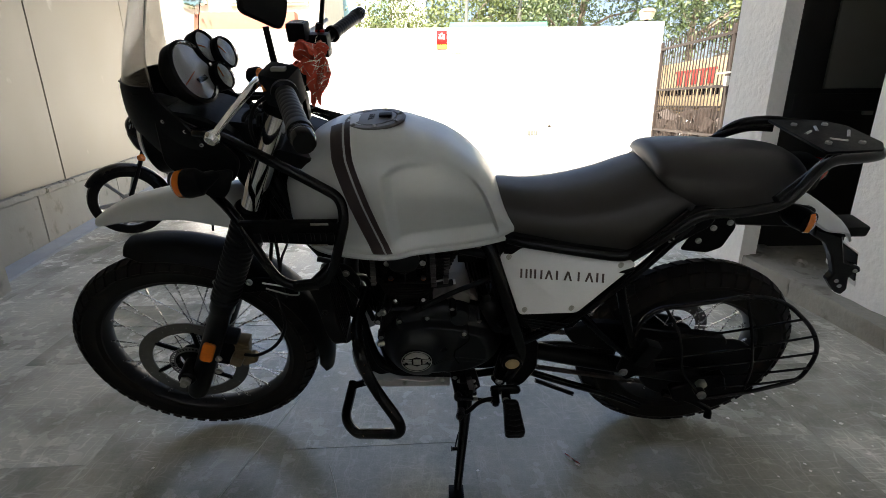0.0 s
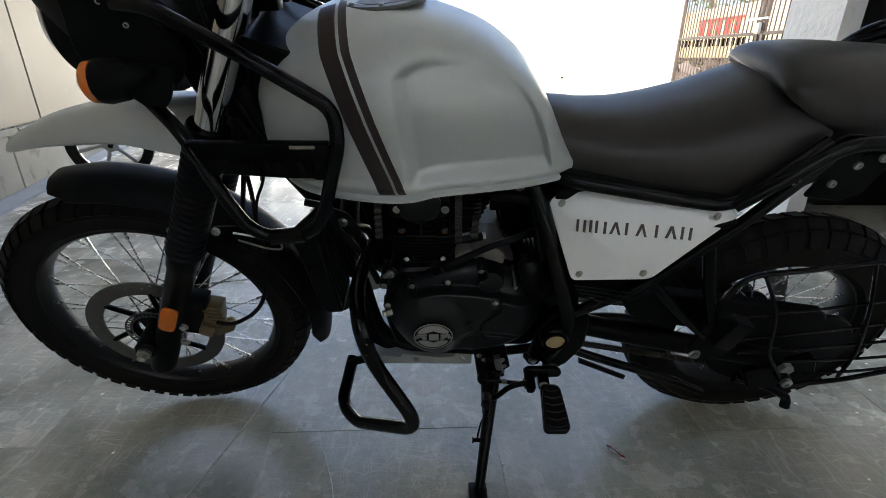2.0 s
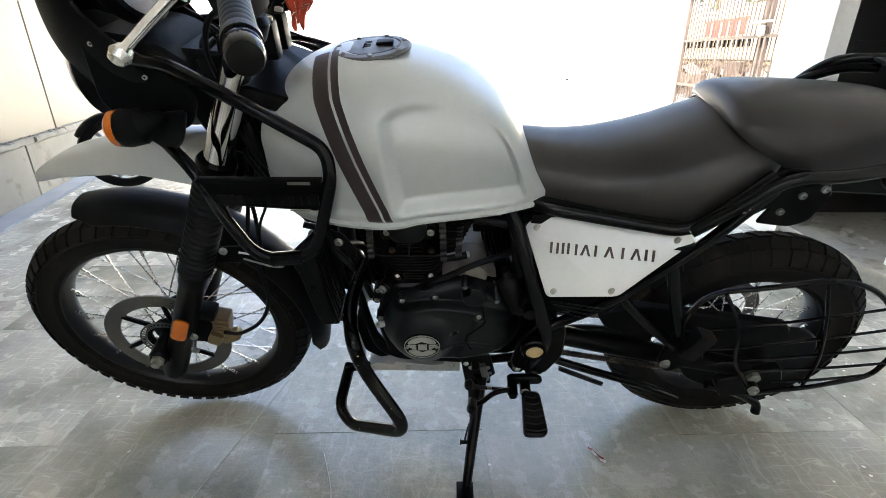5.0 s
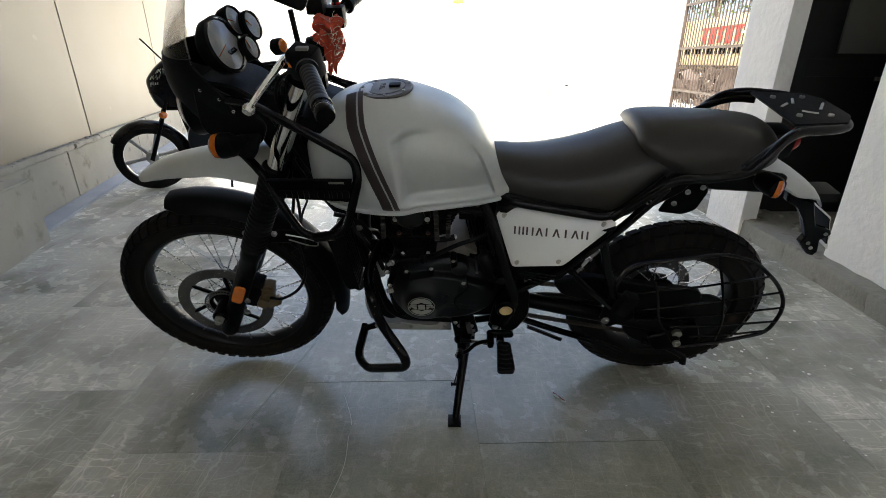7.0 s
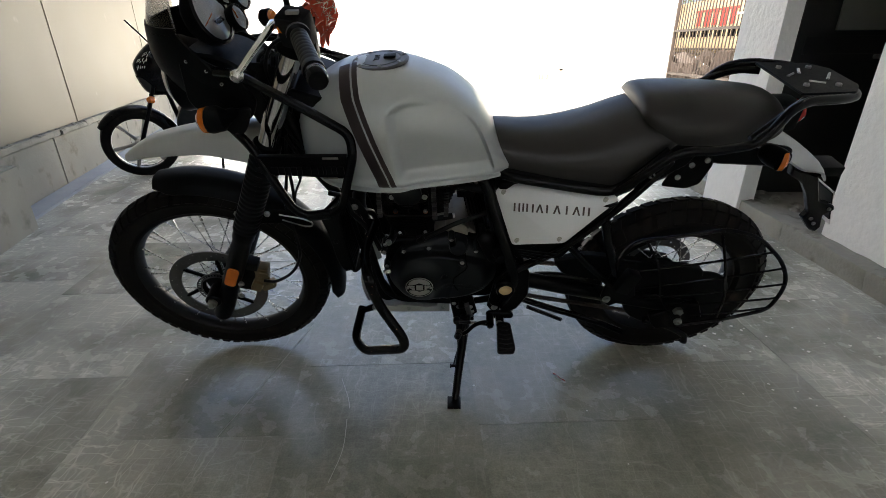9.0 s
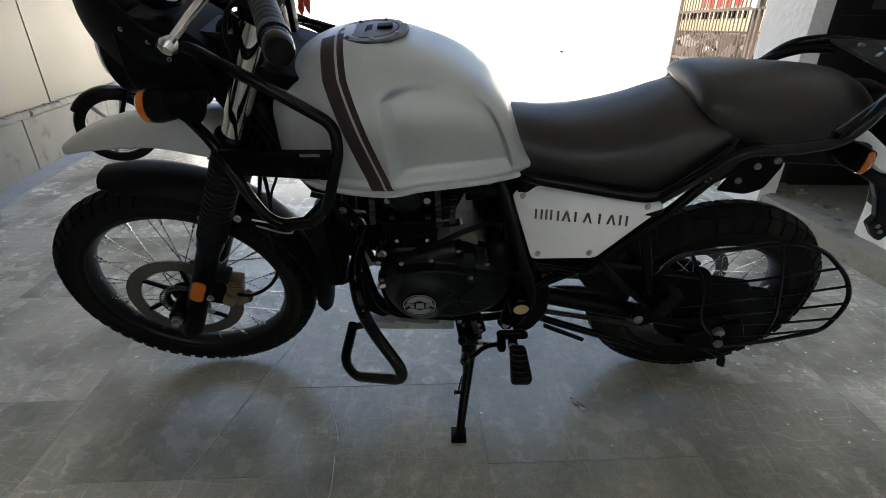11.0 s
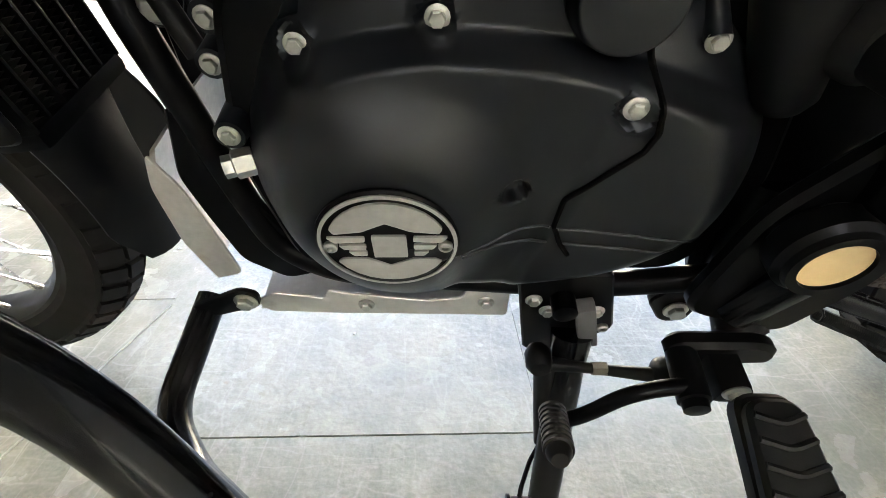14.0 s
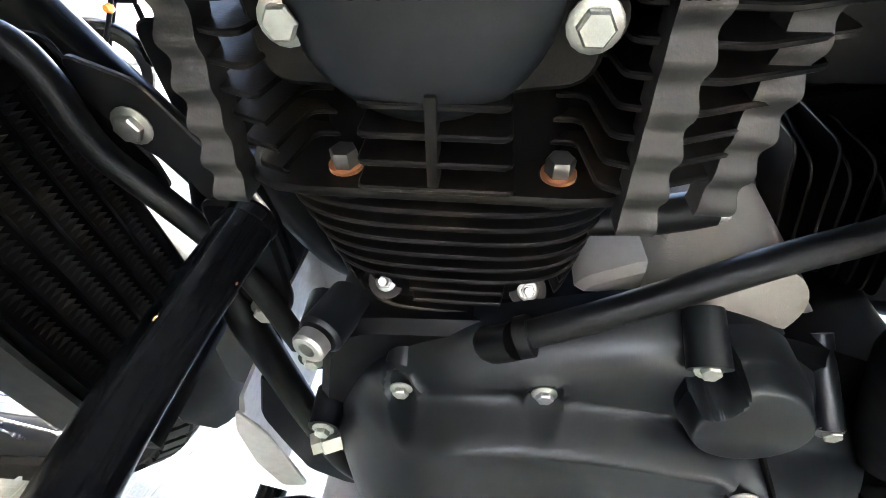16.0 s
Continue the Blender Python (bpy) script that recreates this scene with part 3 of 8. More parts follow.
rng = random.Random(21)
for i in range(11):
    px_, pz_ = rng.uniform(3.0, 4.3), rng.uniform(0.18, 0.48)
    pts = [(px_ + rng.uniform(0.02, 0.10) * math.cos(a), pz_ + rng.uniform(0.02, 0.06) * math.sin(a)) for a in np.linspace(0, 2 * math.pi, 10)[:-1]]
    tagged(part("plaster_patch", plate(pts, 12.0, 11.993, 0.02, 0.001), PEEL), "bare patch where the white wash has peeled", "patch")
sign = thing("wall_sign", "small red and yellow warning sign on the white wall", "sign")
part("board", rbox((0.16, 11.985, 2.63), (0.27, 0.02, 0.45), 0.004), RED, sign, "red board")
part("band", rbox((0.16, 11.972, 2.47), (0.25, 0.008, 0.10), 0.001), surf("yellow_print", (0.75, 0.55, 0.05), (0.7, 0.5, 0.05), 40, 0.5), sign, "yellow band")
for dx, dz, w, h in ((0, 0.02, 0.16, 0.05), (-0.05, 0.08, 0.05, 0.06), (0.05, 0.08, 0.05, 0.06), (0, 0.12, 0.05, 0.05)):
    part("print", rbox((0.16 + dx, 11.972, 2.66 + dz), (w, 0.006, h), 0.001), WHITE, sign)
rubble = thing("rubble_ledge", "rough mud patch on the wall ledge", "debris")
bm = rbox((0.35, 11.92, 2.325), (0.9, 0.12, 0.05), 0.012)
bmesh.ops.subdivide_edges(bm, edges=bm.edges[:], cuts=3, use_grid_fill=True)
for v in bm.verts:
    v.co.z += 0.025 * noise.noise(v.co * 14)
part("crumbs", bm, PEEL, rubble)

post = thing("gate_post", "white washed gate post with a lamp on top", "post")
part("shaft", rbox((4.88, 10.75, 1.38), (0.78, 0.6, 2.86), 0.03), WALLW, post)
lamp = thing("post_lamp", "cream globe lamp on a short pole", "lamp")
part("pole", lathe([(0.06, 0), (0.05, 0.01), (0.045, 0.04), (0.06, 0.05)], (4.9, 10.6, 2.81), (0, 0, 1), 16), BLACK, lamp)
CREAM = surf("aged_cream_plastic", (0.62, 0.50, 0.36), (0.55, 0.43, 0.3), 12, 0.4)
part("bowl", lathe([(0.08, 0), (0.13, 0.02), (0.17, 0.12), (0.175, 0.15), (0.08, 0.16)], (4.9, 10.6, 2.86), (0, 0, 1), 28), CREAM, lamp)
part("cap", lathe([(0.185, 0), (0.185, 0.025), (0.12, 0.07), (0.03, 0.09)], (4.9, 10.6, 3.02), (0, 0, 1), 28), CREAM, lamp)

IRON = surf("rusty_brown_iron", (0.03, 0.021, 0.016), (0.05, 0.035, 0.027), 40, 0.6, 0.3, 0.0002, 300)
gate = thing("gate", "tall barred iron gate, closed and padlocked", "gate")
GY0, GY1 = 6.2, 10.25
for z in (0.42, 1.30, 2.18):
    part("rail", rbox((5.2, (GY0 + GY1) / 2, z), (0.05, GY1 - GY0, 0.05), 0.004), IRON, gate)
for y in (GY0, 7.35, 7.48, GY1):
    part("stile", rbox((5.2, y, 1.16), (0.06, 0.06, 2.34), 0.004), IRON, gate)
me = None
for i in range(33):
    y = GY0 + 0.12 * (i + 0.5)
    if me is None:
        o = part("bar", tube([(0, 0, 0.0), (0, 0, 2.30), (0, 0, 2.44)], [0.012, 0.012, 0.002], 6, 0), IRON, gate)
        me = o.data
    else:
        o = part("bar", me, None, gate)
    o.matrix_local = Matrix.Translation((5.2, y, 0))
part("padlock", rbox((5.13, 7.41, 1.38), (0.06, 0.10, 0.16), 0.015), STEEL, gate)
part("bolt", tube([(5.14, 7.2, 1.52), (5.14, 7.75, 1.52)], 0.02, 8, 0), STEEL, gate)

OCHRE = surf("ochre_sign_paint", (0.46, 0.36, 0.22), (0.40, 0.31, 0.19), 6, 0.7, 0, 0.001, 40, 0.05, 0, (0.3, 0.2, 0.1), 3, 0.66)
SIGNRED = surf("faded_red_sign_paint", (0.42, 0.035, 0.025), (0.34, 0.05, 0.04), 8, 0.7)
board = thing("painted_hoarding", "ochre hoarding with faded red and black lettering", "hoarding")
part("sheet", rbox((7.2, 12.2, 1.42), (0.05, 9.0, 1.43), 0.01), OCHRE, board)
rng = random.Random(5)
for k in range(5):
    part("red_bar", rbox((7.168, 11.6 + k * 0.42, 1.66), (0.006, 0.28, 0.34 + 0.06 * (k % 2)), 0.001), SIGNRED, board)
part("red_line", rbox((7.166, 12.45, 1.86), (0.006, 2.2, 0.06), 0.001), SIGNRED, board)
for k in range(15):
    part("dark_bar", rbox((7.168, 11.2 + k * 0.22, 1.30), (0.006, 0.13, 0.18), 0.001), DARKHOLE, board)
for z in (0.9, 0.78):
    part("beam", rbox((7.15, 12.2, z), (0.06, 9.0, 0.05), 0.004), IRON, board)
clutter = thing("scrap_heap", "dark heap of scrap under the hoarding", "scrap", None, "", "stuff")
bm = bmesh.new()
for i in range(140):
    c = Vector((rng.uniform(6.1, 7.0), rng.uniform(6.8, 15), rng.uniform(0.05, 0.75)))
    bmesh.ops.create_cube(bm, size=rng.uniform(0.08, 0.3), matrix=Matrix.Translation(c) @ Euler((rng.random() * 3, rng.random() * 3, rng.random() * 3)).to_matrix().to_4x4())
part("scrap", bm, IRON, clutter, "", False)

# behind the wall: trees, roofs, a pole
LEAF = surf("leaf_green", (0.035, 0.06, 0.014), (0.07, 0.10, 0.025), 1.6, 0.55)
LEAF2 = surf("yellow_green_leaf", (0.07, 0.10, 0.022), (0.12, 0.14, 0.035), 1.6, 0.55)
BARK = surf("grey_brown_bark", (0.14, 0.11, 0.08), (0.2, 0.16, 0.12), 12, 0.9, 0, 0.01, 14)


def tree(x, y, h, r, seed, leaf, count=8000):
    rg = random.Random(seed)
    t = thing("tree", "leafy green tree standing behind the wall", "tree", Matrix.Translation((x, y, 0)), "trees behind the wall")
    bits = [tube([(0, 0, -0.3), (0.05, 0.1, h * 0.3), (-0.05, 0, h * 0.55), (0.1, 0, h * 0.85)], [0.16, 0.13, 0.10, 0.04], 8, 0)]
    tips = []
    for i in range(9):
        a, z = rg.uniform(0, 6.28), h * rg.uniform(0.32, 0.7)
        e = Vector((math.cos(a) * r * rg.uniform(0.5, 0.95), math.sin(a) * r * rg.uniform(0.5, 0.95), z + h * rg.uniform(0.08, 0.3)))
        bits.append(tube([(0, 0, z), e * 0.5 + Vector((0, 0, z * 0.55)), e], [0.06, 0.04, 0.012], 6, 0))
        tips.append(e)
    part("trunk", join(*bits), BARK, t)
    clumps = [tip + Vector([rg.gauss(0, r * 0.16) for _ in range(3)]) for tip in tips for _ in range(5)]
    clumps += [Vector((rg.gauss(0, r * 0.45), rg.gauss(0, r * 0.45), h * rg.uniform(0.5, 1.0))) for _ in range(22)]
    verts, faces = [], []
    for i in range(count):
        c = clumps[i % len(clumps)] + Vector([rg.gauss(0, r * 0.15) for _ in range(3)])
        d = Vector([rg.gauss(0, 1) for _ in range(3)]).normalized()
        s_ = d.orthogonal().normalized()
        l, w = rg.uniform(0.10, 0.22), rg.uniform(0.03, 0.06)
        k = len(verts)
        bend = Vector((0, 0, -0.25 * l))
        verts += [c, c + d * l * 0.5 + s_ * w, c + d * l + bend, c + d * l * 0.5 - s_ * w]
        faces.append((k, k + 1, k + 2, k + 3))
    me_ = bpy.data.meshes.new("crown")
    me_.from_pydata(verts, [], faces)
    me_.materials.append(leaf)
    part("crown", me_, None, t)


tree(1.2, 19.5, 6.0, 2.6, 1, LEAF2)
tree(5.2, 17.0, 6.6, 2.8, 2, LEAF)
tree(9.0, 16.5, 6.4, 2.9, 3, LEAF)
tree(13.0, 17.5, 6.8, 3.0, 4, LEAF2)
tree(-1.2, 23.0, 5.6, 2.4, 5, LEAF2)
tree(9.5, 12.5, 5.2, 2.0, 6, LEAF2)
tree(-8.5, 21.0, 6.0, 2.4, 7, LEAF)
tree(6.5, 23.0, 8.0, 3.4, 8, LEAF)

MINT = surf("mint_green_trim", (0.12, 0.42, 0.34), (0.15, 0.46, 0.38), 6, 0.6)
CREAMW = surf("cream_building_paint", (0.68, 0.62, 0.5), (0.62, 0.56, 0.46), 3, 0.85)
PALE = surf("pale_blue_glass", (0.25, 0.40, 0.46), (0.3, 0.46, 0.5), 3, 0.2)
hut = thing("guard_hut", "cream guard hut with a mint green roof edge", "hut")
part("wall", rbox((1.75, 13.9, 1.5), (2.3, 1.6, 3.1), 0.02), CREAMW, hut)
part("roof", rbox((1.75, 13.9, 3.12), (2.7, 2.0, 0.14), 0.02), MINT, hut, "mint green roof edge")
BRICKP = surf("faded_brick_red_paint", (0.42, 0.14, 0.09), (0.5, 0.19, 0.12), 5, 0.8)
house = thing("apartment_house", "cream apartment house with a brick-red parapet", "house")
part("wall", rbox((-8.2, 22, 3.2), (7.5, 5, 6.6), 0.03), CREAMW, house)
part("parapet", rbox((-7.6, 19.2, 4.1), (4.2, 0.5, 0.9), 0.02), BRICKP, house, "brick-red parapet")
for k in range(3):
    w = part("window", rbox((-9.6 + k * 2.0, 19.46, 5.6), (1.1, 0.1, 1.5), 0.01), CREAMW, house)
    part("pane", rbox((-9.6 + k * 2.0, 19.40, 5.6), (0.9, 0.04, 1.3), 0.004), PALE, w)
block = thing("white_building", "pale building with blue glass and a pipe", "building")
part("wall", rbox((-3.0, 26, 4), (5.0, 4, 8.4), 0.03), WALLW, block)
for k in range(2):
    w = part("window", rbox((-4.2 + k * 1.5, 23.98, 5.9), (1.1, 0.08, 2.2), 0.01), CREAMW, block)
    part("pane", rbox((-4.2 + k * 1.5, 23.93, 5.9), (0.95, 0.04, 2.05), 0.004), PALE, w)
part("pipe", tube([(-1.9, 23.9, 0), (-1.9, 23.9, 8)], 0.06, 8, 0), CREAMW, block)
pole = thing("utility_pole", "grey lamp pole beyond the wall", "pole")
part("shaft", tube([(1.0, 15.2, 0), (1.0, 15.2, 6)], 0.05, 10, 0), STARTER, pole)
pole2 = thing("utility_pole", "grey street pole with a crossbar beyond the wall", "pole")
part("shaft", tube([(2.9, 16.5, 0), (2.9, 16.5, 6)], 0.07, 10, 0), STARTER, pole2)
part("crossbar", tube([(1.9, 16.5, 4.6), (3.9, 16.5, 4.6)], 0.04, 8, 0), STARTER, pole2)
wire = thing("cable", "sagging cable strung along the compound wall", "cable")
part("strand", tube([(-6, 11.9, 2.32), (-3, 11.85, 2.36), (-1.2, 11.9, 2.5), (0.0, 11.92, 2.78)], 0.012, 6, 0.8), WALLW, wire)
part("strand", tube([(0.3, 11.9, 2.3), (2.0, 11.88, 2.24), (4.4, 11.9, 2.2)], 0.008, 6, 0.8), KERB, wire)
# Never in view: added to cut and bounce the light from behind the viewer.
slab("unseen_south_wall", -7, 8, -5.2, -5.0, -0.1, 3.0, PLASTER, "unseen plain wall added behind the viewer to limit light", "wall")
# Out of view, added above the room only to hold back sunlight.
slab("sun_block_storey", 1.72, 6.5, -6.0, 2.19, 3.66, 6.8, PLASTER, "unseen white plastered block added over the room against sun", "wall")

# ---- the motorcycle: x runs to its tail, y to its right, z up; it leans on its side stand ----
LEAN = 16.5
bike = thing("motorcycle", "silver and black adventure motorcycle leaning on its side stand", "motorcycle", Matrix.Translation((0, 0.05, 0)) @ Matrix.Rotation(radians(LEAN), 4, "X"))
RAKE = radians(26)
AXIS = Vector((math.sin(RAKE), 0, math.cos(RAKE)))
STEER = Matrix.Translation((-0.821, 0, 0.010)) @ Matrix.Rotation(radians(3), 4, AXIS) @ Matrix.Translation((0.835, 0, 0))


def turned(bm):
    bm.transform(STEER)
    return bm


# bolts: one mesh for each kind, along +z from the seat of the head
def hex_bolt(r=0.006, h=0.006, flange=True):
    prof = [(r * 1.45, 0), (r * 1.45, 0.0012), (r * 1.2, 0.0022)] if flange else [(r, 0)]
    bm = lathe(prof + [(r * 0.9, 0.0022)], axis=(0, 0, 1), seg=16)
    head = lathe([(r, 0.001), (r, h * 0.85), (r * 0.86, h)], axis=(0, 0, 1), seg=6)
    return join(bm, head)


def cap_bolt(r=0.006, h=0.005):
    bm = lathe([(r, 0), (r, h * 0.8), (r * 0.85, h), (r * 0.5, h), (r * 0.5, h * 0.3)], axis=(0, 0, 1), seg=16)
    return bm


def as_mesh(name, bm, material):
    bmesh.ops.recalc_face_normals(bm, faces=bm.faces)
    me = bpy.data.meshes.new(name)
    bm.to_mesh(me)
    bm.free()
    me.materials.append(material)
    me.shade_smooth()
    me.set_sharp_from_angle(angle=radians(35))
    return me


HEX = as_mesh("hex_bolt", hex_bolt(), STEEL)
BIGHEX = as_mesh("big_hex_bolt", hex_bolt(0.0095, 0.008), STEEL)
SOCKET = as_mesh("socket_bolt", cap_bolt(), STEEL)
SMALL = as_mesh("small_bolt", cap_bolt(0.004, 0.003), STEEL)


def bolt(p, parent, kind=None, axis=(0, -1, 0), size=1.0, name="bolt"):
    return part(name, kind or HEX, None, parent, "", True, basis(axis, p) @ Matrix.Diagonal((size, size, size, 1)))


# --- wheels ---
def tyre(c, R, w, rim_r, blocks, parent, seed, m=None):
    h = R - rim_r
    prof = []
    for k in range(17):
        a = math.pi * (k / 16) - math.pi / 2
        prof.append((rim_r + 0.006 + (h - 0.016) * math.cos(a) ** 0.72, w / 2 * math.sin(a) * (1.0 if abs(math.sin(a)) < 0.98 else 0.8)))
    prof.append((rim_r - 0.004, w * 0.30))
    prof.append((rim_r - 0.004, -w * 0.30))
    body = ring_lathe(prof, c, (0, -1, 0), 72)
    if m:
        body.transform(m)
    t = part("tyre", body, RUBBER, parent)
    rg = random.Random(seed)
    verts, faces = [], []

    def block(a0, a1, s0, s1, skew, top):
        """A tread block between two angles and two steps across the tread."""
        pts = []
        for lift in (-0.004, top):
            for a, s in ((a0, s0), (a1, s0), (a1, s1), (a0, s1)):
                th = s * 1.15
                r = rim_r + 0.006 + (h - 0.016) * max(0.05, math.cos(th)) ** 0.72 + lift * (0.6 + 0.4 * math.cos(th))
                y = (w / 2) * math.sin(th) * (1 + lift / (w * 0.5) * abs(math.sin(th)))
                ang = a + skew * abs(s)
                pts.append((c[0] + r * math.cos(ang), c[1] - y, c[2] + r * math.sin(ang)))
        k = len(verts)
        verts.extend(pts)
        for f in ((0, 1, 2, 3), (4, 5, 6, 7), (0, 1, 5, 4), (1, 2, 6, 5), (2, 3, 7, 6), (3, 0, 4, 7)):
            faces.append(tuple(k + i for i in f))

    da = 2 * math.pi / blocks
    for i in range(blocks):
        a = i * da
        for sg in (-1, 1):
            o = 0.5 * da if sg > 0 else 0
            block(a + o + da * 0.08, a + o + da * 0.80, sg * 0.05, sg * 0.44, 0.5 * da * 1.2, 0.0070)
            block(a + o + da * 0.16, a + o + da * 0.82, sg * 0.50, sg * 0.94, 0.35 * da, 0.0055)
    me = bpy.data.meshes.new("tread")
    me.from_pydata(verts, [], faces)
    bm = bmesh.new()
    bm.from_mesh(me)
    bpy.data.meshes.remove(me)
    if m:
        bm.transform(m)
    part("tread", bm, RUBBER, t, "worn chunky dual-sport tread blocks", False)
    return t


def spoked(c, rim_r, w, parent, hub_r, hub_w, count, m=None):
    hub = lathe([(0.012, -hub_w - 0.01), (hub_r * 0.6, -hub_w), (hub_r, -hub_w + 0.004), (hub_r, -hub_w + 0.010), (hub_r * 0.62, -hub_w + 0.016), (hub_r * 0.55, 0), (hub_r * 0.62, hub_w - 0.016), (hub_r, hub_w - 0.010), (hub_r, hub_w - 0.004), (hub_r * 0.6, hub_w), (0.012, hub_w + 0.01)], c, (0, -1, 0), 32)
    if m:
        hub.transform(m)
    part("hub", hub, BLACK, parent)
    rod = as_mesh("spoke", tube([(0, 0, 0), (0, 0, 0.9), (0, 0, 0.901), (0, 0, 1)], [0.0017, 0.0017, 0.0032, 0.0032], 6, 0), SPOKE)
    for i in range(count):
        a = 2 * math.pi * i / count
        side = -1 if i % 2 else 1
        twist = 0.62 * (1 if (i // 2) % 2 else -1)
        p = Vector((c[0] + hub_r * 0.93 * math.cos(a + twist), c[1] + side * (hub_w - 0.007), c[2] + hub_r * 0.93 * math.sin(a + twist)))
        q = Vector((c[0] + (rim_r - 0.012) * math.cos(a), c[1] + side * 0.008, c[2] + (rim_r - 0.012) * math.sin(a)))
        if m:
            p, q = m @ p, m @ q
        d = q - p
        part("spoke", rod, None, parent, "", True, basis(d, p) @ Matrix.Diagonal((1, 1, d.length, 1)))


def rim_bm(c, r, w):
    h = w / 2
    return ring_lathe([(r + 0.004, -h), (r + 0.006, -h + 0.004), (r - 0.004, -h + 0.007), (r - 0.012, -h * 0.5), (r - 0.017, 0), (r - 0.012, h * 0.5), (r - 0.004, h - 0.007), (r + 0.006, h - 0.004), (r + 0.004, h), (r - 0.012, h), (r - 0.018, h * 0.75), (r - 0.022, h * 0.3), (r - 0.0235, 0), (r - 0.022, -h * 0.3), (r - 0.018, -h * 0.75), (r - 0.012, -h)], c, (0, -1, 0), 96)


def drilled_disc(c, r0, r1, y, holes, m=None):
    """A brake disc with real holes through it."""
    bm = bmesh.new()
    nr, na = 10, holes * 6
    for lift in (0.0022, -0.0022):
        rows = [[bm.verts.new((c[0] + (r0 + (r1 - r0) * i / nr) * math.cos(2 * math.pi * j / na), y + lift, c[2] + (r0 + (r1 - r0) * i / nr) * math.sin(2 * math.pi * j / na))) for j in range(na)] for i in range(nr + 1)]
        for i in range(nr):
            for j in range(na):
                if j % 6 in (0, 1) and i in ((1, 2), (4, 5), (7, 8), (4, 5))[(j // 6) % 4]:
                    continue
                bm.faces.new((rows[i][j], rows[i + 1][j], rows[i + 1][(j + 1) % na], rows[i][(j + 1) % na]))
    bm.verts.ensure_lookup_table()
    k = (nr + 1) * na
    for i in (0, nr):
        for j in range(na):
            a, b = i * na + j, i * na + (j + 1) % na
            bm.faces.new((bm.verts[a], bm.verts[b], bm.verts[k + b], bm.verts[k + a]))
    if m:
        bm.transform(m)
    return bm


FC, RC = (-0.725, 0.0, 0.347), (0.745, 0.0, 0.320)
front_wheel = part("front_wheel", turned(rim_bm(FC, 0.272, 0.056)), RIM, bike, "dark rim laced with steel spokes")
tyre(FC, 0.347, 0.090, 0.268, 54, front_wheel, 1, STEER)
spoked(FC, 0.262, 0.05, front_wheel, 0.046, 0.048, 36, STEER)
disc = part("brake_disc", turned(drilled_disc(FC, 0.114, 0.150, -0.063, 48)), DISC, front_wheel, "drilled steel brake disc")
arms = []
for i in range(6):
    a = 2 * math.pi * i / 6
    pts = [(FC[0] + r * math.cos(a + s), -0.062, FC[2] + r * math.sin(a + s)) for r, s in ((0.045, 0.0), (0.07, 0.16), (0.095, 0.26), (0.118, 0.30))]
    arms.append(tube(pts, 0.0062, 8, 0.02))
carrier = part("carrier", turned(ring_lathe([(0.042, -0.004), (0.056, -0.004), (0.056, 0.004), (0.042, 0.004)], (FC[0], -0.062, FC[2]), (0, -1, 0), 40)), BLACK, disc, "black disc carrier with curved arms")
for arm in arms:
    part("carrier_arm", turned(arm), BLACK, disc)
teeth = [ring_lathe([(0.050, 0), (0.054, 0), (0.054, 0.002), (0.050, 0.002)], (FC[0], -0.072, FC[2]), (0, -1, 0), 48), ring_lathe([(0.062, 0), (0.066, 0), (0.066, 0.002), (0.062, 0.002)], (FC[0], -0.072, FC[2]), (0, -1, 0), 48)]
for i in range(40):
    a = 2 * math.pi * i / 40
    teeth.append(rbox((FC[0] + 0.058 * math.cos(a), -0.073, FC[2] + 0.058 * math.sin(a)), (0.0092, 0.002, 0.0035), 0, Matrix.Rotation(-a, 4, "Y")))
part("sensor_ring", turned(join(*teeth)), DISC, front_wheel, "slotted steel speed sensor ring")
rear_wheel = part("rear_wheel", rim_bm(RC, 0.222, 0.072), RIM, bike, "dark rim laced with steel spokes")
tyre(RC, 0.322, 0.125, 0.218, 44, rear_wheel, 2)
spoked(RC, 0.212, 0.06, rear_wheel, 0.06, 0.05, 36)
part("brake_disc", drilled_disc(RC, 0.085, 0.120, 0.075, 26), DISC, rear_wheel, "drilled steel brake disc")
part("sprocket", lathe([(0.05, 0), (0.094, 0), (0.096, 0.003), (0.094, 0.006), (0.05, 0.006)], (RC[0], -0.070, RC[2]), (0, -1, 0), 60), BLACK, rear_wheel)

# --- fork ---
FDIR = Vector((0.33, 0, 0.68)).normalized()


def on_fork(s, y):
    """A point s metres up the fork leg from its foot."""
    return Vector((-0.722, y, 0.275)) + FDIR * s


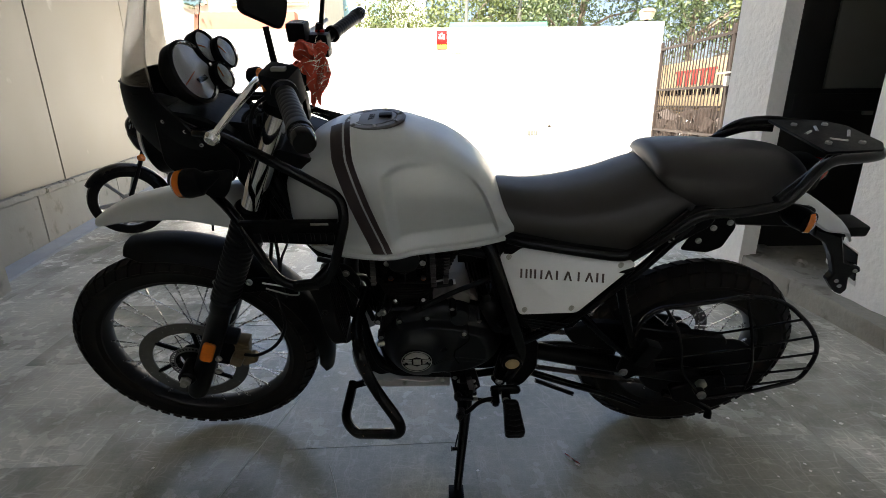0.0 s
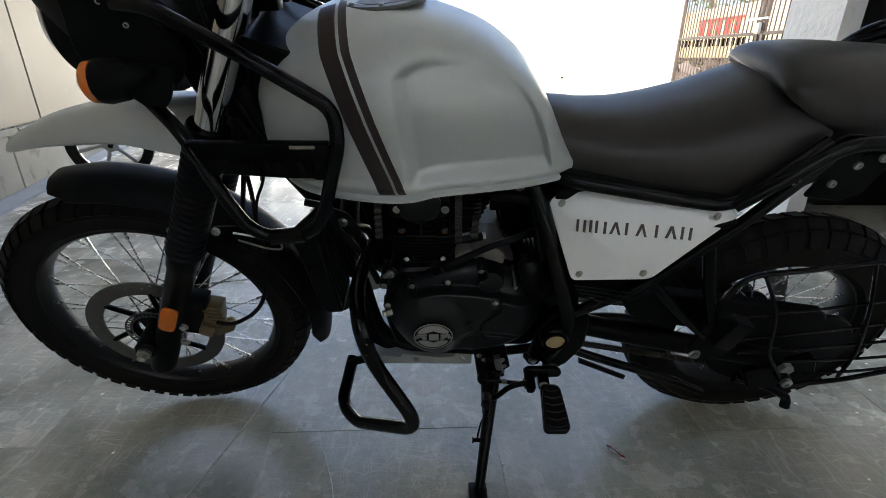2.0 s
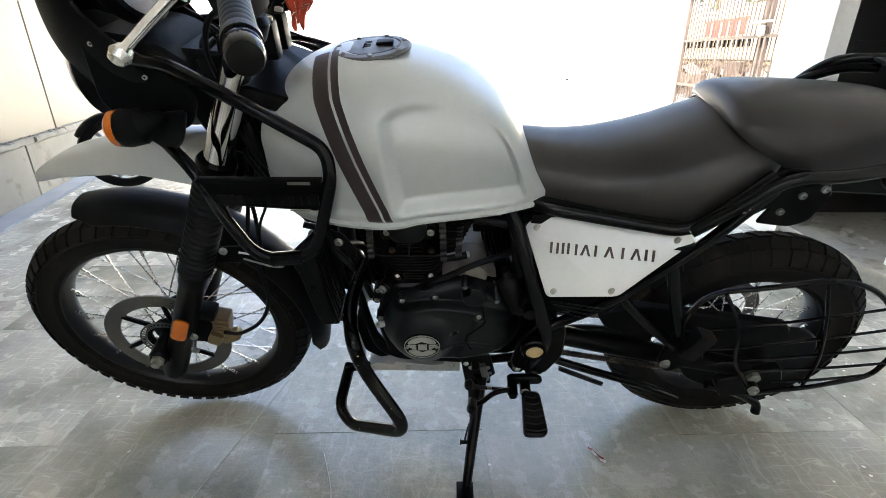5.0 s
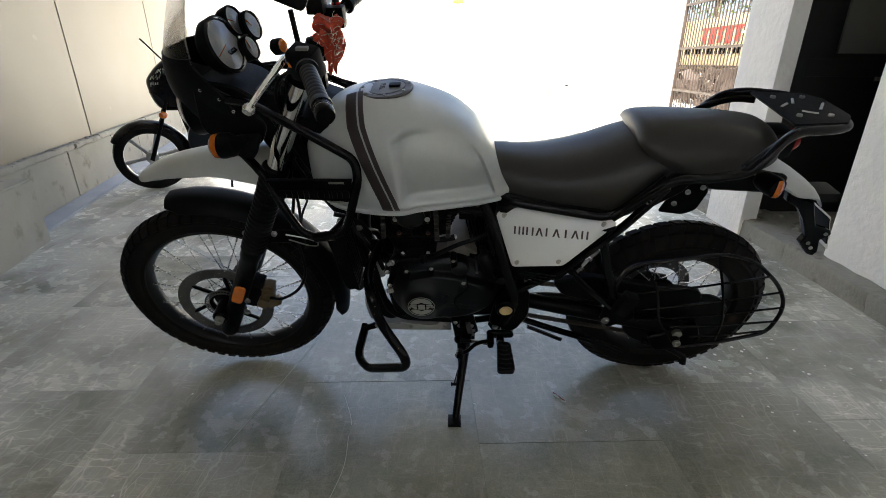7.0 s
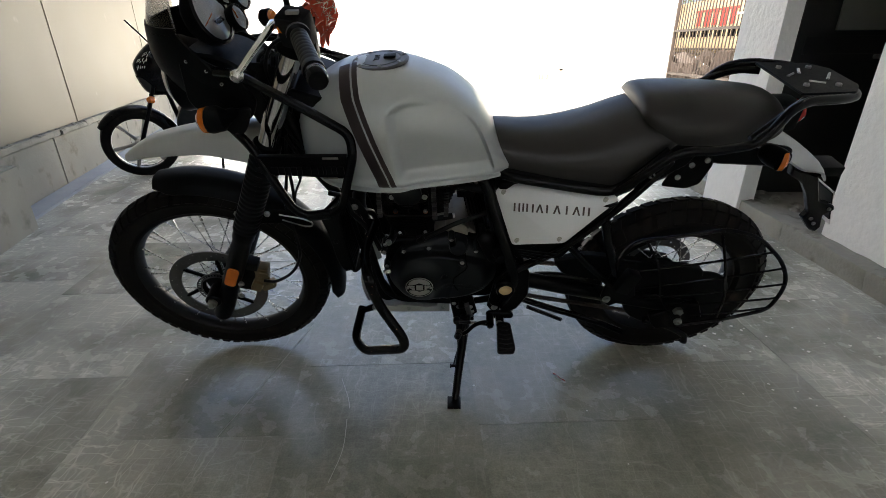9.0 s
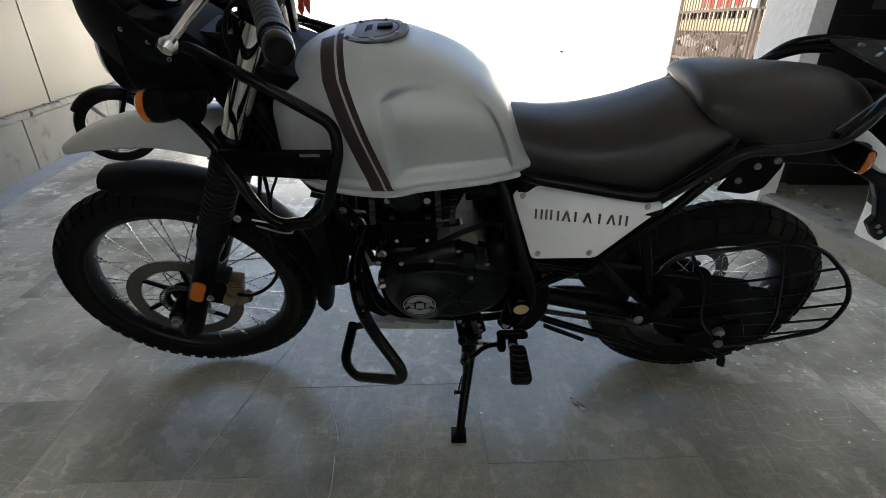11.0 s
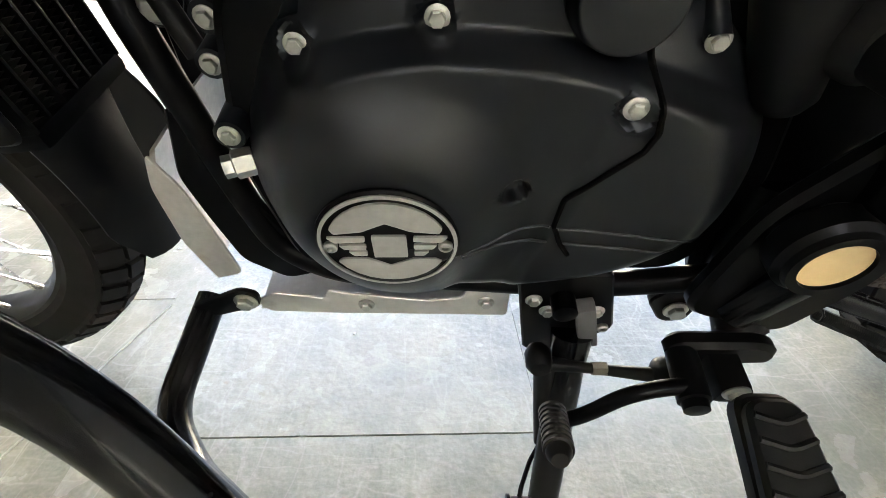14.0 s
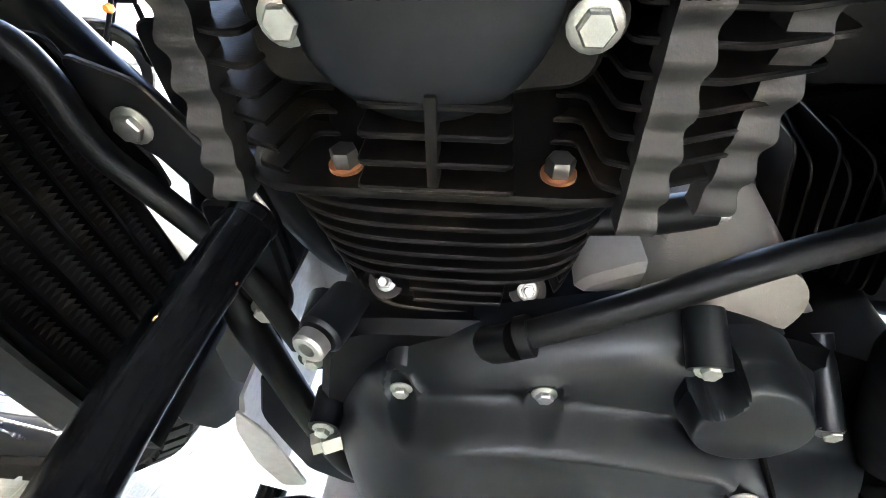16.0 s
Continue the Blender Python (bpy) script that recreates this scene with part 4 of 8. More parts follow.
for y in (-0.098, 0.098):
    leg = part("fork_leg", turned(lathe([(0.020, -0.03), (0.026, -0.022), (0.029, -0.01), (0.029, 0.05), (0.0275, 0.09), (0.0275, 0.33), (0.031, 0.335), (0.031, 0.37), (0.027, 0.375)], on_fork(0, y), FDIR, 28)), BLACK, bike, "black fork lower leg")
    bell, n = [], 17
    for i in range(n):
        s = 0.365 + 0.255 * i / n
        bell += [(0.0295, s), (0.0345, s + 0.004), (0.0345, s + 0.009), (0.0295, s + 0.013)]
    part("gaiter", turned(lathe([(0.027, 0.362)] + bell + [(0.026, 0.622)], on_fork(0, y), FDIR, 28)), HOSE, leg, "ribbed black rubber gaiter")
    part("stanchion", turned(lathe([(0.0245, 0.60), (0.0245, 0.93)], on_fork(0, y), FDIR, 28)), CHROME, leg, "chromed fork tube")
    part("clamp", turned(lathe([(0.033, 0.628), (0.035, 0.632), (0.035, 0.658), (0.033, 0.662)], on_fork(0, y), FDIR, 28)), BLACK, leg)
    part("clamp", turned(lathe([(0.032, 0.90), (0.034, 0.905), (0.034, 0.93), (0.025, 0.938)], on_fork(0, y), FDIR, 28)), BLACK, leg)
    lug = on_fork(0.045, y)
    part("axle_lug", turned(join(lathe([(0.024, -0.03), (0.024, 0.03), (0.02, 0.035)], (FC[0], y, FC[2]), (0, -1 if y < 0 else 1, 0), 24), tube([(FC[0], y, FC[2]), on_fork(0.07, y)], 0.022, 12, 0))), BLACK, leg)
    if y < 0:
        part("axle_nut", turned(lathe([(0.016, 0), (0.016, 0.01), (0.010, 0.012), (0.010, 0.022), (0.007, 0.024)], (FC[0], y - 0.033, FC[2]), (0, -1, 0), 6)), STEEL, leg, "steel axle nut")
        mr = Matrix.Rotation(RAKE, 4, "Y")
        rp = on_fork(0.196, y - 0.031)
        refl = plate([(-0.017, -0.036), (0.017, -0.036), (0.017, 0.036), (-0.017, 0.036)], 0, -0.007, 0.013, 0.0015)
        refl.transform(Matrix.Translation(rp) @ mr)
        part("reflector", turned(refl), ORANGE, leg, "amber side reflector")
part("triple_clamp", turned(plate([(-0.428, 0.788), (-0.338, 0.763), (-0.326, 0.792), (-0.412, 0.818)], -0.085, 0.085, 0.015, 0.004)), BLACK, bike)
part("triple_clamp", turned(plate([(-0.36, 0.985), (-0.28, 0.96), (-0.26, 0.985), (-0.345, 1.015)], -0.12, 0.12, 0.012, 0.004)), BLACK, bike)
caliper = part("brake_caliper", turned(join(rbox((-0.568, -0.075, 0.412), (0.040, 0.040, 0.068), 0.010, Matrix.Rotation(radians(14), 4, "Y")), rbox((-0.588, -0.085, 0.378), (0.034, 0.042, 0.038), 0.010, Matrix.Rotation(radians(30), 4, "Y")), rbox((-0.562, -0.073, 0.360), (0.046, 0.032, 0.024), 0.008, Matrix.Rotation(radians(-20), 4, "Y")))), GOLD, bike, "gold front brake caliper")
for i in range(5):
    part("rib", turned(rbox((-0.563 + i * 0.0015, -0.097 + i * 0.001, 0.436 - i * 0.012), (0.036, 0.006, 0.0045), 0.001, Matrix.Rotation(radians(14), 4, "Y"))), GOLD, caliper)
part("bracket", turned(plate([(-0.665, 0.36), (-0.60, 0.34), (-0.575, 0.42), (-0.60, 0.475), (-0.64, 0.43)], -0.085, -0.066, 0.015, 0.003)), BLACK, caliper, "black caliper bracket")
part("pad_cover", turned(rbox((-0.588, -0.082, 0.462), (0.045, 0.04, 0.03), 0.008, Matrix.Rotation(radians(20), 4, "Y"))), HOSE, caliper, "black rubber cap")
for p in ((-0.628, -0.112, 0.405), (-0.642, -0.110, 0.352)):
    bolt(STEER @ Vector(p), caliper, BIGHEX, (0, -1, 0), 0.8)
part("brake_hose", turned(tube([(-0.56, -0.098, 0.40), (-0.52, -0.11, 0.405), (-0.46, -0.11, 0.44), (-0.425, -0.10, 0.50), (-0.43, -0.085, 0.58), (-0.445, -0.07, 0.66), (-0.42, -0.05, 0.76), (-0.40, -0.05, 0.86)], 0.0048, 8, 0.05)), HOSE, bike, "black brake hose")


# --- mudguards ---
def fender_rings(c, R, a0, a1, hw, drop, n, grow=None, thick=0.0035):
    rings = []
    for i in range(n + 1):
        t = i / n
        a = radians(a0 + (a1 - a0) * t)
        end = min(1.0, min(t, 1 - t) * 9 + 0.35)
        w = hw * (0.55 + 0.45 * min(1.0, end)) * (grow(t) if grow else 1)
        pts = []
        for s in range(11):
            u = -1 + 2 * s / 10
            rr = R - drop * (abs(u) ** 3.0) * min(1, end + 0.2)
            pts.append((rr, u * w))
        loop = [(r, y) for r, y in pts] + [(r - thick, y * 0.97) for r, y in reversed(pts)]
        rings.append([(c[0] + r * math.cos(a), c[1] + y, c[2] + r * math.sin(a)) for r, y in loop])
    return rings


part("front_mudguard", turned(skin(fender_rings(FC, 0.395, 101, -14, 0.066, 0.035, 40))), PLASTIC, bike, "matt black lower mudguard")
part("fender_stay", turned(plate([(-0.53, 0.655), (-0.44, 0.655), (-0.37, 0.62), (-0.385, 0.585), (-0.45, 0.61), (-0.53, 0.61)], -0.082, -0.076, 0.015, 0.0015)), BLACK, bike)
part("stay_wire", turned(tube([(-0.46, -0.09, 0.646), (-0.40, -0.092, 0.632), (-0.372, -0.092, 0.617), (-0.375, -0.092, 0.603), (-0.40, -0.092, 0.605), (-0.455, -0.09, 0.628)], 0.0022, 6, 0.012)), STEEL, bike, "thin steel cable guide")
bolt(STEER @ Vector((-0.493, -0.085, 0.648)), bike, SOCKET, (0, -1, 0), 1.4)
bolt(STEER @ Vector((-0.575, -0.088, 0.655)), bike, SOCKET, (0, -1, 0), 1.1)

BEAK = [(-0.845, 0.808, 0.02, 0.012), (-0.82, 0.825, 0.046, 0.022), (-0.76, 0.853, 0.060, 0.034), (-0.68, 0.874, 0.068, 0.045), (-0.60, 0.888, 0.072, 0.055), (-0.53, 0.895, 0.074, 0.075), (-0.46, 0.897, 0.07, 0.095), (-0.42, 0.895, 0.06, 0.10)]
rings = []
for i in range(31):
    x = -0.845 + 0.425 * i / 30
    zt, hw, dp = lerp_rows(BEAK, x)
    pts = [(u * hw, zt - dp * abs(u) ** 3.2 - 0.004 * (1 - abs(u))) for u in (-1, -0.96, -0.88, -0.75, -0.5, -0.2, 0, 0.2, 0.5, 0.75, 0.88, 0.96, 1)]
    rings.append([(x, y, z) for y, z in pts] + [(x + 0.001, y * 0.95, z - 0.0035) for y, z in reversed(pts)])
part("front_beak", skin(rings), PAINT, bike, "silver painted upper beak mudguard")

# --- tank ---
TANK = [(-0.338, 0.905, 0.925, 0.055), (-0.325, 0.862, 0.955, 0.100), (-0.300, 0.826, 0.988, 0.134), (-0.262, 0.806, 1.018, 0.160), (-0.20, 0.800, 1.042, 0.178), (-0.13, 0.797, 1.048, 0.187), (-0.085, 0.799, 1.044, 0.188), (-0.05, 0.806, 1.036, 0.184), (0.03, 0.806, 1.008, 0.166), (0.09, 0.803, 0.966, 0.147), (0.13, 0.802, 0.918, 0.130), (0.16, 0.801, 0.868, 0.115), (0.182, 0.800, 0.838, 0.102)]


def knee(x, z):
    """Depth of the knee recess, 0 to 1."""
    u = x + 0.035
    top = 1.010 - (0.17 * (u / 0.173) ** 3.2 if u > 0 else 0.022 * (-u / 0.065) ** 3)
    left = -0.110 + 0.10 * max(0.0, 0.98 - z)
    d = min((top - z) / 1.15, (x - left))
    return step(-0.004, 0.022, d)


def tank_point(x, s, out=0.0):
    """A point of the tank's left side: s runs from the crown (0) over the flank to the lower edge (1)."""
    zb, zt, w = lerp_rows(TANK, x)
    zc = zb + (zt - zb) * 0.50
    if s < 0.55:
        a = math.pi / 2 * (1 - s / 0.55)
        y, z = w * math.cos(a) ** 0.80, zc + (zt - zc) * math.sin(a) ** 0.92
    else:
        t = (s - 0.55) / 0.45
        y, z = w * (1 - 0.05 * t**1.8), zc - (zc - zb) * t
    # a soft shoulder line along the upper flank, and the knee recess
    if s > 0.2:
        y -= 0.024 * knee(x, z) * step(0.2, 0.4, s) * step(0.004, 0.035, z - zb) * (1 - 0.6 * step(0.10, 0.18, x))
        y += 0.004 * math.exp(-(((z - (zb + 0.012)) / 0.010) ** 2))
    n = Vector((0, math.cos(min(1, s / 0.75) * math.pi / 2 - math.pi / 2), math.sin(math.pi / 2 * (1 - min(1, s / 0.75)))))
    return Vector((x, -(y + out * max(0.25, abs(n.y))), z + out * n.z))


xs = [-0.338 + 0.52 * i / 200 for i in range(201)]
ss = [i / 110 for i in range(111)]
rings = []
for x in xs:
    left = [tank_point(x, s) for s in ss]
    low = left[-1]
    lip = [Vector((x, low.y - 0.007, low.z - 0.004)), Vector((x, low.y - 0.007, low.z - 0.009)), Vector((x, low.y + 0.01, low.z - 0.008))]
    half = left + lip
    right = [Vector((p.x, -p.y, p.z)) for p in reversed(half)]
    rings.append(half + right[:-1])
tank = part("fuel_tank", skin(rings), PAINT, bike, "matte silver fuel tank with knee recesses")


def stripe(name, off, width):
    rows = []
    for i in range(61):
        s = 0.02 + 0.965 * i / 60
        x0 = off + float(np.interp(s, (0.0, 0.3, 0.55, 1.0), (-0.229, -0.209, -0.177, -0.136)))
        rows.append([tank_point(x0 + width * k / 6, s, 0.0012) for k in range(7)])
    bm = skin(rows, False, False)
    ext = bmesh.ops.solidify(bm, geom=bm.faces[:], thickness=0.0006)
    return part(name, bm, STRIPE, tank, "dark brown vinyl stripe")


stripe("stripe", 0.0, 0.026)
stripe("stripe", 0.0305, 0.0125)
cap_m = Matrix.Translation((-0.132, 0, 1.040)) @ Matrix.Rotation(radians(-4), 4, "Y") @ Matrix.Diagonal((1.22, 1.22, 1, 1))
cap = lathe([(0.056, 0), (0.057, 0.004), (0.054, 0.0075), (0.043, 0.008), (0.042, 0.0055), (0.0405, 0.0055), (0.0395, 0.0085), (0.012, 0.010), (0.001, 0.010)], axis=(0, 0, 1), seg=56)
cap.transform(cap_m)
fuel_cap = part("fuel_cap", cap, CAPGREY, tank, "round dark grey fuel filler cap")
for i in range(7):
    a = 2 * math.pi * i / 7 + 0.3
    bolt(cap_m @ Vector((0.048 * math.cos(a), 0.048 * math.sin(a), 0.0075)), fuel_cap, SMALL, cap_m.to_3x3() @ Vector((0, 0, 1)))
kc = rbox((0.020, 0.0, 0.012), (0.024, 0.018, 0.006), 0.003)
kc.transform(cap_m)
part("key_cover", kc, PLASTIC, fuel_cap)
curve = bpy.data.curves.new("cap_letters", "FONT")
curve.body, curve.size, curve.extrude, curve.align_x, curve.align_y = "FUEL", 0.015, 0.0008, "CENTER", "CENTER"
tmp = bpy.data.objects.new("tmp_text", curve)
letters = bpy.data.meshes.new_from_object(tmp)
bpy.data.objects.remove(tmp)
letters.materials.append(DAMPER)
part("lettering", letters, None, fuel_cap, "raised lettering", True, cap_m @ Matrix.Translation((-0.006, 0, 0.0098)) @ Matrix.Rotation(radians(-90), 4, "Z"))


# --- seats ---
def cushion(rows, n, crown=0.012):
    """A padded body: rows of (x, lower edge, top, half width), rounded across."""
    rings = []
    x0, x1 = rows[0][0], rows[-1][0]
    for i in range(n + 1):
        x = x0 + (x1 - x0) * i / n
        zb, zt, w = lerp_rows(rows, x)
        pts = []
        for k in range(41):
            u = -1 + 2 * k / 40
            a = abs(u) * math.pi / 2
            y = w * math.sin(a) ** 0.82
            z = zb + (zt - zb) * max(0.0, math.cos(a)) ** 0.62 - crown * math.sin(a) ** 2 * math.cos(a)
            pts.append((x, math.copysign(y, u), z))
        rings.append(pts)
    return skin(rings)


rider = [(0.132, 0.835, 0.860, 0.080), (0.140, 0.822, 0.884, 0.092), (0.165, 0.812, 0.887, 0.100), (0.22, 0.803, 0.881, 0.112), (0.30, 0.795, 0.883, 0.130), (0.40, 0.787, 0.905, 0.145), (0.47, 0.783, 0.932, 0.150), (0.52, 0.806, 0.945, 0.146), (0.56, 0.852, 0.937, 0.135), (0.58, 0.880, 0.912, 0.12)]
seat = part("seat", cushion(rider, 60), SEAT, bike, "dark brown leatherette rider seat")
part("seat_base", tube([(0.15, -0.098, 0.806), (0.30, -0.13, 0.789), (0.47, -0.147, 0.777), (0.52, -0.146, 0.797), (0.57, -0.13, 0.86)], 0.006, 8, 0.03), PLASTIC, seat, "black seat base edge")
pillion = [(0.492, 0.938, 0.953, 0.090), (0.503, 0.927, 0.972, 0.108), (0.54, 0.905, 0.979, 0.124), (0.59, 0.880, 0.981, 0.132), (0.65, 0.870, 0.979, 0.130), (0.73, 0.872, 0.975, 0.124), (0.80, 0.885, 0.967, 0.114), (0.835, 0.900, 0.956, 0.098), (0.85, 0.915, 0.938, 0.075)]
part("pillion_seat", cushion(pillion, 48), SEAT, bike, "dark brown leatherette pillion seat")

# --- side panel ---
def lean_panel(x, z):
    return -0.4262 - 0.2096 * x + 0.4745 * z


side_panel = part("side_panel", plate([(0.1523, 0.7399), (0.1766, 0.7635), (0.4388, 0.7673), (0.4600, 0.7534), (0.333, 0.6353), (0.1998, 0.6151)], 0.004, -0.001, 0.010, 0.0015, lean_panel), PANEL, bike, "satin silver side panel with dark lettering bars")
# nine plain marks of slanted strokes: (offset at the foot, offset at the head) of each stroke
x = 0.2010
for w, strokes in ((0.0165, ((0, 0), (1, 1))), (0.0042, ((0.5, 0.5),)), (0.0190, ((0, 0), (1, 1))), (0.0190, ((0, 0.5), (1, 0.5))), (0.0130, ((0.1, 0.1),)), (0.0190, ((0, 0.5), (1, 0.5))), (0.0175, ((0.5, 0.5),)), (0.0190, ((0, 0.5), (1, 0.5))), (0.0175, ((0, 0), (1, 1)))):
    zc = 0.6992 + 0.045 * (x - 0.201)
    for foot, crown in strokes:
        a, b = x + foot * (w - 0.0046), x + crown * (w - 0.0046) + 0.0006
        part("lettering_bar", plate([(a, zc), (a + 0.0046, zc), (b + 0.0046, zc + 0.0198), (b, zc + 0.0198)], -0.0006, -0.0018, 0, 0.0003, lean_panel), STRIPE, side_panel)
    x += w + 0.0056
for p in ((0.1749, 0.7412), (0.4269, 0.7484), (0.2126, 0.6282), (0.3205, 0.6440)):
    bolt((p[0], lean_panel(*p) - 0.001, p[1]), side_panel, SOCKET, (0, -1, 0.3), 0.72)
    part("washer", ring_lathe([(0.0045, 0), (0.0072, 0), (0.0068, 0.0012), (0.0045, 0.0012)], (p[0], lean_panel(*p) - 0.0008, p[1]), (0, -1, 0.3), 24), STEEL, side_panel)
part("inner_panel", plate([(0.175, 0.63), (0.46, 0.75), (0.41, 0.66), (0.345, 0.545), (0.225, 0.525), (0.20, 0.56)], -0.130, -0.142, 0.01, 0.002, lambda x, z: -0.2 * (x - 0.29)), PLASTIC, bike)
for k in range(4):
    part("rib", tube([(0.215 + k * 0.006, -0.157, 0.583 - k * 0.009), (0.325 - k * 0.014, -0.178, 0.583 - k * 0.009)], 0.0018, 6, 0), PLASTIC, bike)

# --- frame and subframe ---
def bars(name, pts, r, fillet=0.04, label="", mat=None, mirror=True, seg=12):
    o = part(name, tube(pts, r, seg, fillet), mat or TUBE, bike, label)
    if mirror:
        part(name, tube([(x, -y, z) for x, y, z in pts], r, seg, fillet), mat or TUBE, bike, label)
    return o


bars("frame_tube", [(0.11, -0.080, 0.785), (0.132, -0.100, 0.755), (0.152, -0.125, 0.695), (0.195, -0.160, 0.565), (0.225, -0.165, 0.47), (0.19, -0.15, 0.36)], 0.0165, 0.06, "black frame tube")
bars("seat_rail", [(0.135, -0.085, 0.792), (0.19, -0.120, 0.790), (0.36, -0.155, 0.778), (0.44, -0.163, 0.770), (0.50, -0.163, 0.83), (0.55, -0.16, 0.885)], 0.0125, 0.05, "black seat rail")
bars("rear_stay", [(0.205, -0.16, 0.50), (0.34, -0.16, 0.585), (0.47, -0.165, 0.735), (0.56, -0.16, 0.86)], 0.0115, 0.05)
bars("rack_tube", [(0.44, -0.17, 0.775), (0.505, -0.18, 0.842), (0.56, -0.18, 0.893), (0.64, -0.178, 0.892), (0.735, -0.17, 0.905), (0.765, -0.165, 0.945), (0.790, -0.15, 0.975), (0.835, -0.13, 0.990), (0.93, -0.11, 0.986), (0.985, -0.08, 0.981), (0.998, 0.0, 0.978)], 0.0115, 0.035, "black grab rail tube")
bars("rack_tube", [(0.72, -0.165, 0.915), (0.77, -0.15, 0.950), (0.81, -0.13, 0.972), (0.85, -0.10, 0.978)], 0.010, 0.03)
part("down_tube", tube([(-0.40, 0, 0.84), (-0.30, 0, 0.68), (-0.240, 0.0, 0.585), (-0.228, 0.0, 0.55)], 0.0150, 14, 0.04), BLACK, bike, "black frame down tube")
bars("cradle_tube", [(-0.240, -0.012, 0.595), (-0.222, -0.055, 0.565), (-0.206, -0.076, 0.540), (-0.198, -0.078, 0.494), (-0.188, -0.080, 0.430), (-0.168, -0.085, 0.350), (-0.12, -0.092, 0.325), (0.10, -0.105, 0.325), (0.19, -0.12, 0.36)], 0.0110, 0.04, "black frame cradle tube", BLACK)
part("head_stock", lathe([(0.036, 0), (0.036, 0.19)], (-0.425, 0, 0.78), AXIS, 24), BLACK, bike)
part("gusset", plate([(0.15, 0.36), (0.235, 0.33), (0.27, 0.40), (0.265, 0.50), (0.215, 0.53), (0.165, 0.46)], -0.14, -0.155, 0.02, 0.004), BLACK, bike, "black pivot plate")
rack = part("luggage_rack", plate([(0.835, -0.108), (0.965, -0.098), (0.998, -0.055), (0.998, 0.055), (0.965, 0.098), (0.835, 0.108)], 0.0, -0.006, 0.008, 0.002), PLASTIC, bike, "black luggage rack plate")
rack.matrix_local = Matrix.Translation((-0.003, 0, 0.992)) @ Matrix.Rotation(radians(-90), 4, "X")
for p in ((0.87, -0.06), (0.87, 0.06), (0.945, -0.06), (0.945, 0.06)):
    bolt((p[0] - 0.003, p[1], 0.998), bike, SOCKET, (0, 0, 1), 1.1)
for (a, b) in (((0.895, -0.03), (0.925, -0.045)), ((0.90, 0.02), (0.915, 0.05)), ((0.945, -0.02), (0.975, 0.02)), ((0.86, 0.0), (0.885, 0.02))):
    part("slot", tube([(a[0] - 0.003, a[1], 0.9975), (b[0] - 0.003, b[1], 0.9975)], 0.0035, 8, 0), STEEL, bike, "bright slot edge in the rack plate")
for y in (-0.155, 0.155):
    b = part("rail_bracket", plate([(0.49, 0.80), (0.53, 0.80), (0.60, 0.85), (0.615, 0.895), (0.56, 0.90)], y, y * 1.06, 0.012, 0.002), BLACK, bike)
    for p in ((0.52, 0.822), (0.555, 0.86), (0.60, 0.885)):
        bolt((p[0], y * 1.06, p[1]), b, SOCKET, (0, -1 if y < 0 else 1, 0), 1.3)

for y in (-0.150, 0.150):
    b = part("tail_bracket", plate([(0.555, 0.785), (0.575, 0.838), (0.605, 0.862), (0.650, 0.873), (0.665, 0.845), (0.650, 0.790), (0.619, 0.776)], y, y * 1.05, 0.010, 0.003), BLACK, bike, "black bracket under the seat")
    for p in ((0.588, 0.812), (0.612, 0.845), (0.645, 0.858)):
        bolt((p[0], y * 1.05, p[1]), b, SOCKET, (0, -1 if y < 0 else 1, 0), 1.1)

# --- tail ---
tail = [(0.78, 0.895, 0.06), (0.86, 0.878, 0.062), (0.923, 0.847, 0.06), (0.977, 0.815, 0.055), (1.04, 0.770, 0.045), (1.074, 0.728, 0.03)]
rings = []
for i in range(25):
    x = 0.78 + 0.294 * i / 24
    z, w = lerp_rows(tail, x)
    pts = [(x, u * w, z - 0.048 * (1 - 0.85 * step(0.96, 1.074, x)) * abs(u) ** 3) for u in (-1, -0.9, -0.7, -0.4, 0, 0.4, 0.7, 0.9, 1)]
    rings.append(pts + [(a - 0.003, b * 0.94, c - 0.005) for a, b, c in reversed(pts)])
part("rear_mudguard", skin(rings), PAINT, bike, "silver painted rear mudguard")
part("under_tail", plate([(0.62, 0.86), (0.80, 0.86), (0.93, 0.83), (0.90, 0.78), (0.72, 0.79), (0.62, 0.83)], -0.06, 0.06, 0.03, 0.006), PLASTIC, bike)
part("tail_lamp", join(lathe([(0.030, 0), (0.032, 0.01), (0.026, 0.024), (0.01, 0.030)], (0.905, 0, 0.908), (0.9, 0, 0.25), 24)), RED, bike, "round red tail lamp")
part("lamp_housing", rbox((0.88, 0, 0.908), (0.06, 0.08, 0.07), 0.015), PLASTIC, bike)
hanger = part("plate_hanger", plate([(0.975, 0.765), (0.992, 0.745), (1.066, 0.722), (1.108, 0.640), (1.160, 0.622), (1.170, 0.608), (1.145, 0.588), (1.160, 0.545), (1.150, 0.525), (1.128, 0.535), (1.088, 0.578), (1.096, 0.600), (1.062, 0.660), (1.030, 0.700), (0.985, 0.725)], -0.012, 0.012, 0.006, 0.004), TUBE, bike, "black number plate hanger")
for p in ((1.112, 0.578), (1.128, 0.560), (1.148, 0.612)):
    bolt((p[0], -0.012, p[1]), hanger, SOCKET, (0, -1, 0), 0.9)
pl = rbox((0, 0, 0), (0.003, 0.12, 0.13), 0.001, Matrix.Rotation(radians(-22), 4, "Y"))
pl.transform(Matrix.Translation((1.186, 0.078, 0.592)))
number_plate = part("number_plate", pl, PLATE, hanger, "plain white number plate")
bk = rbox((-0.005, -0.006, 0.012), (0.004, 0.116, 0.100), 0.001)
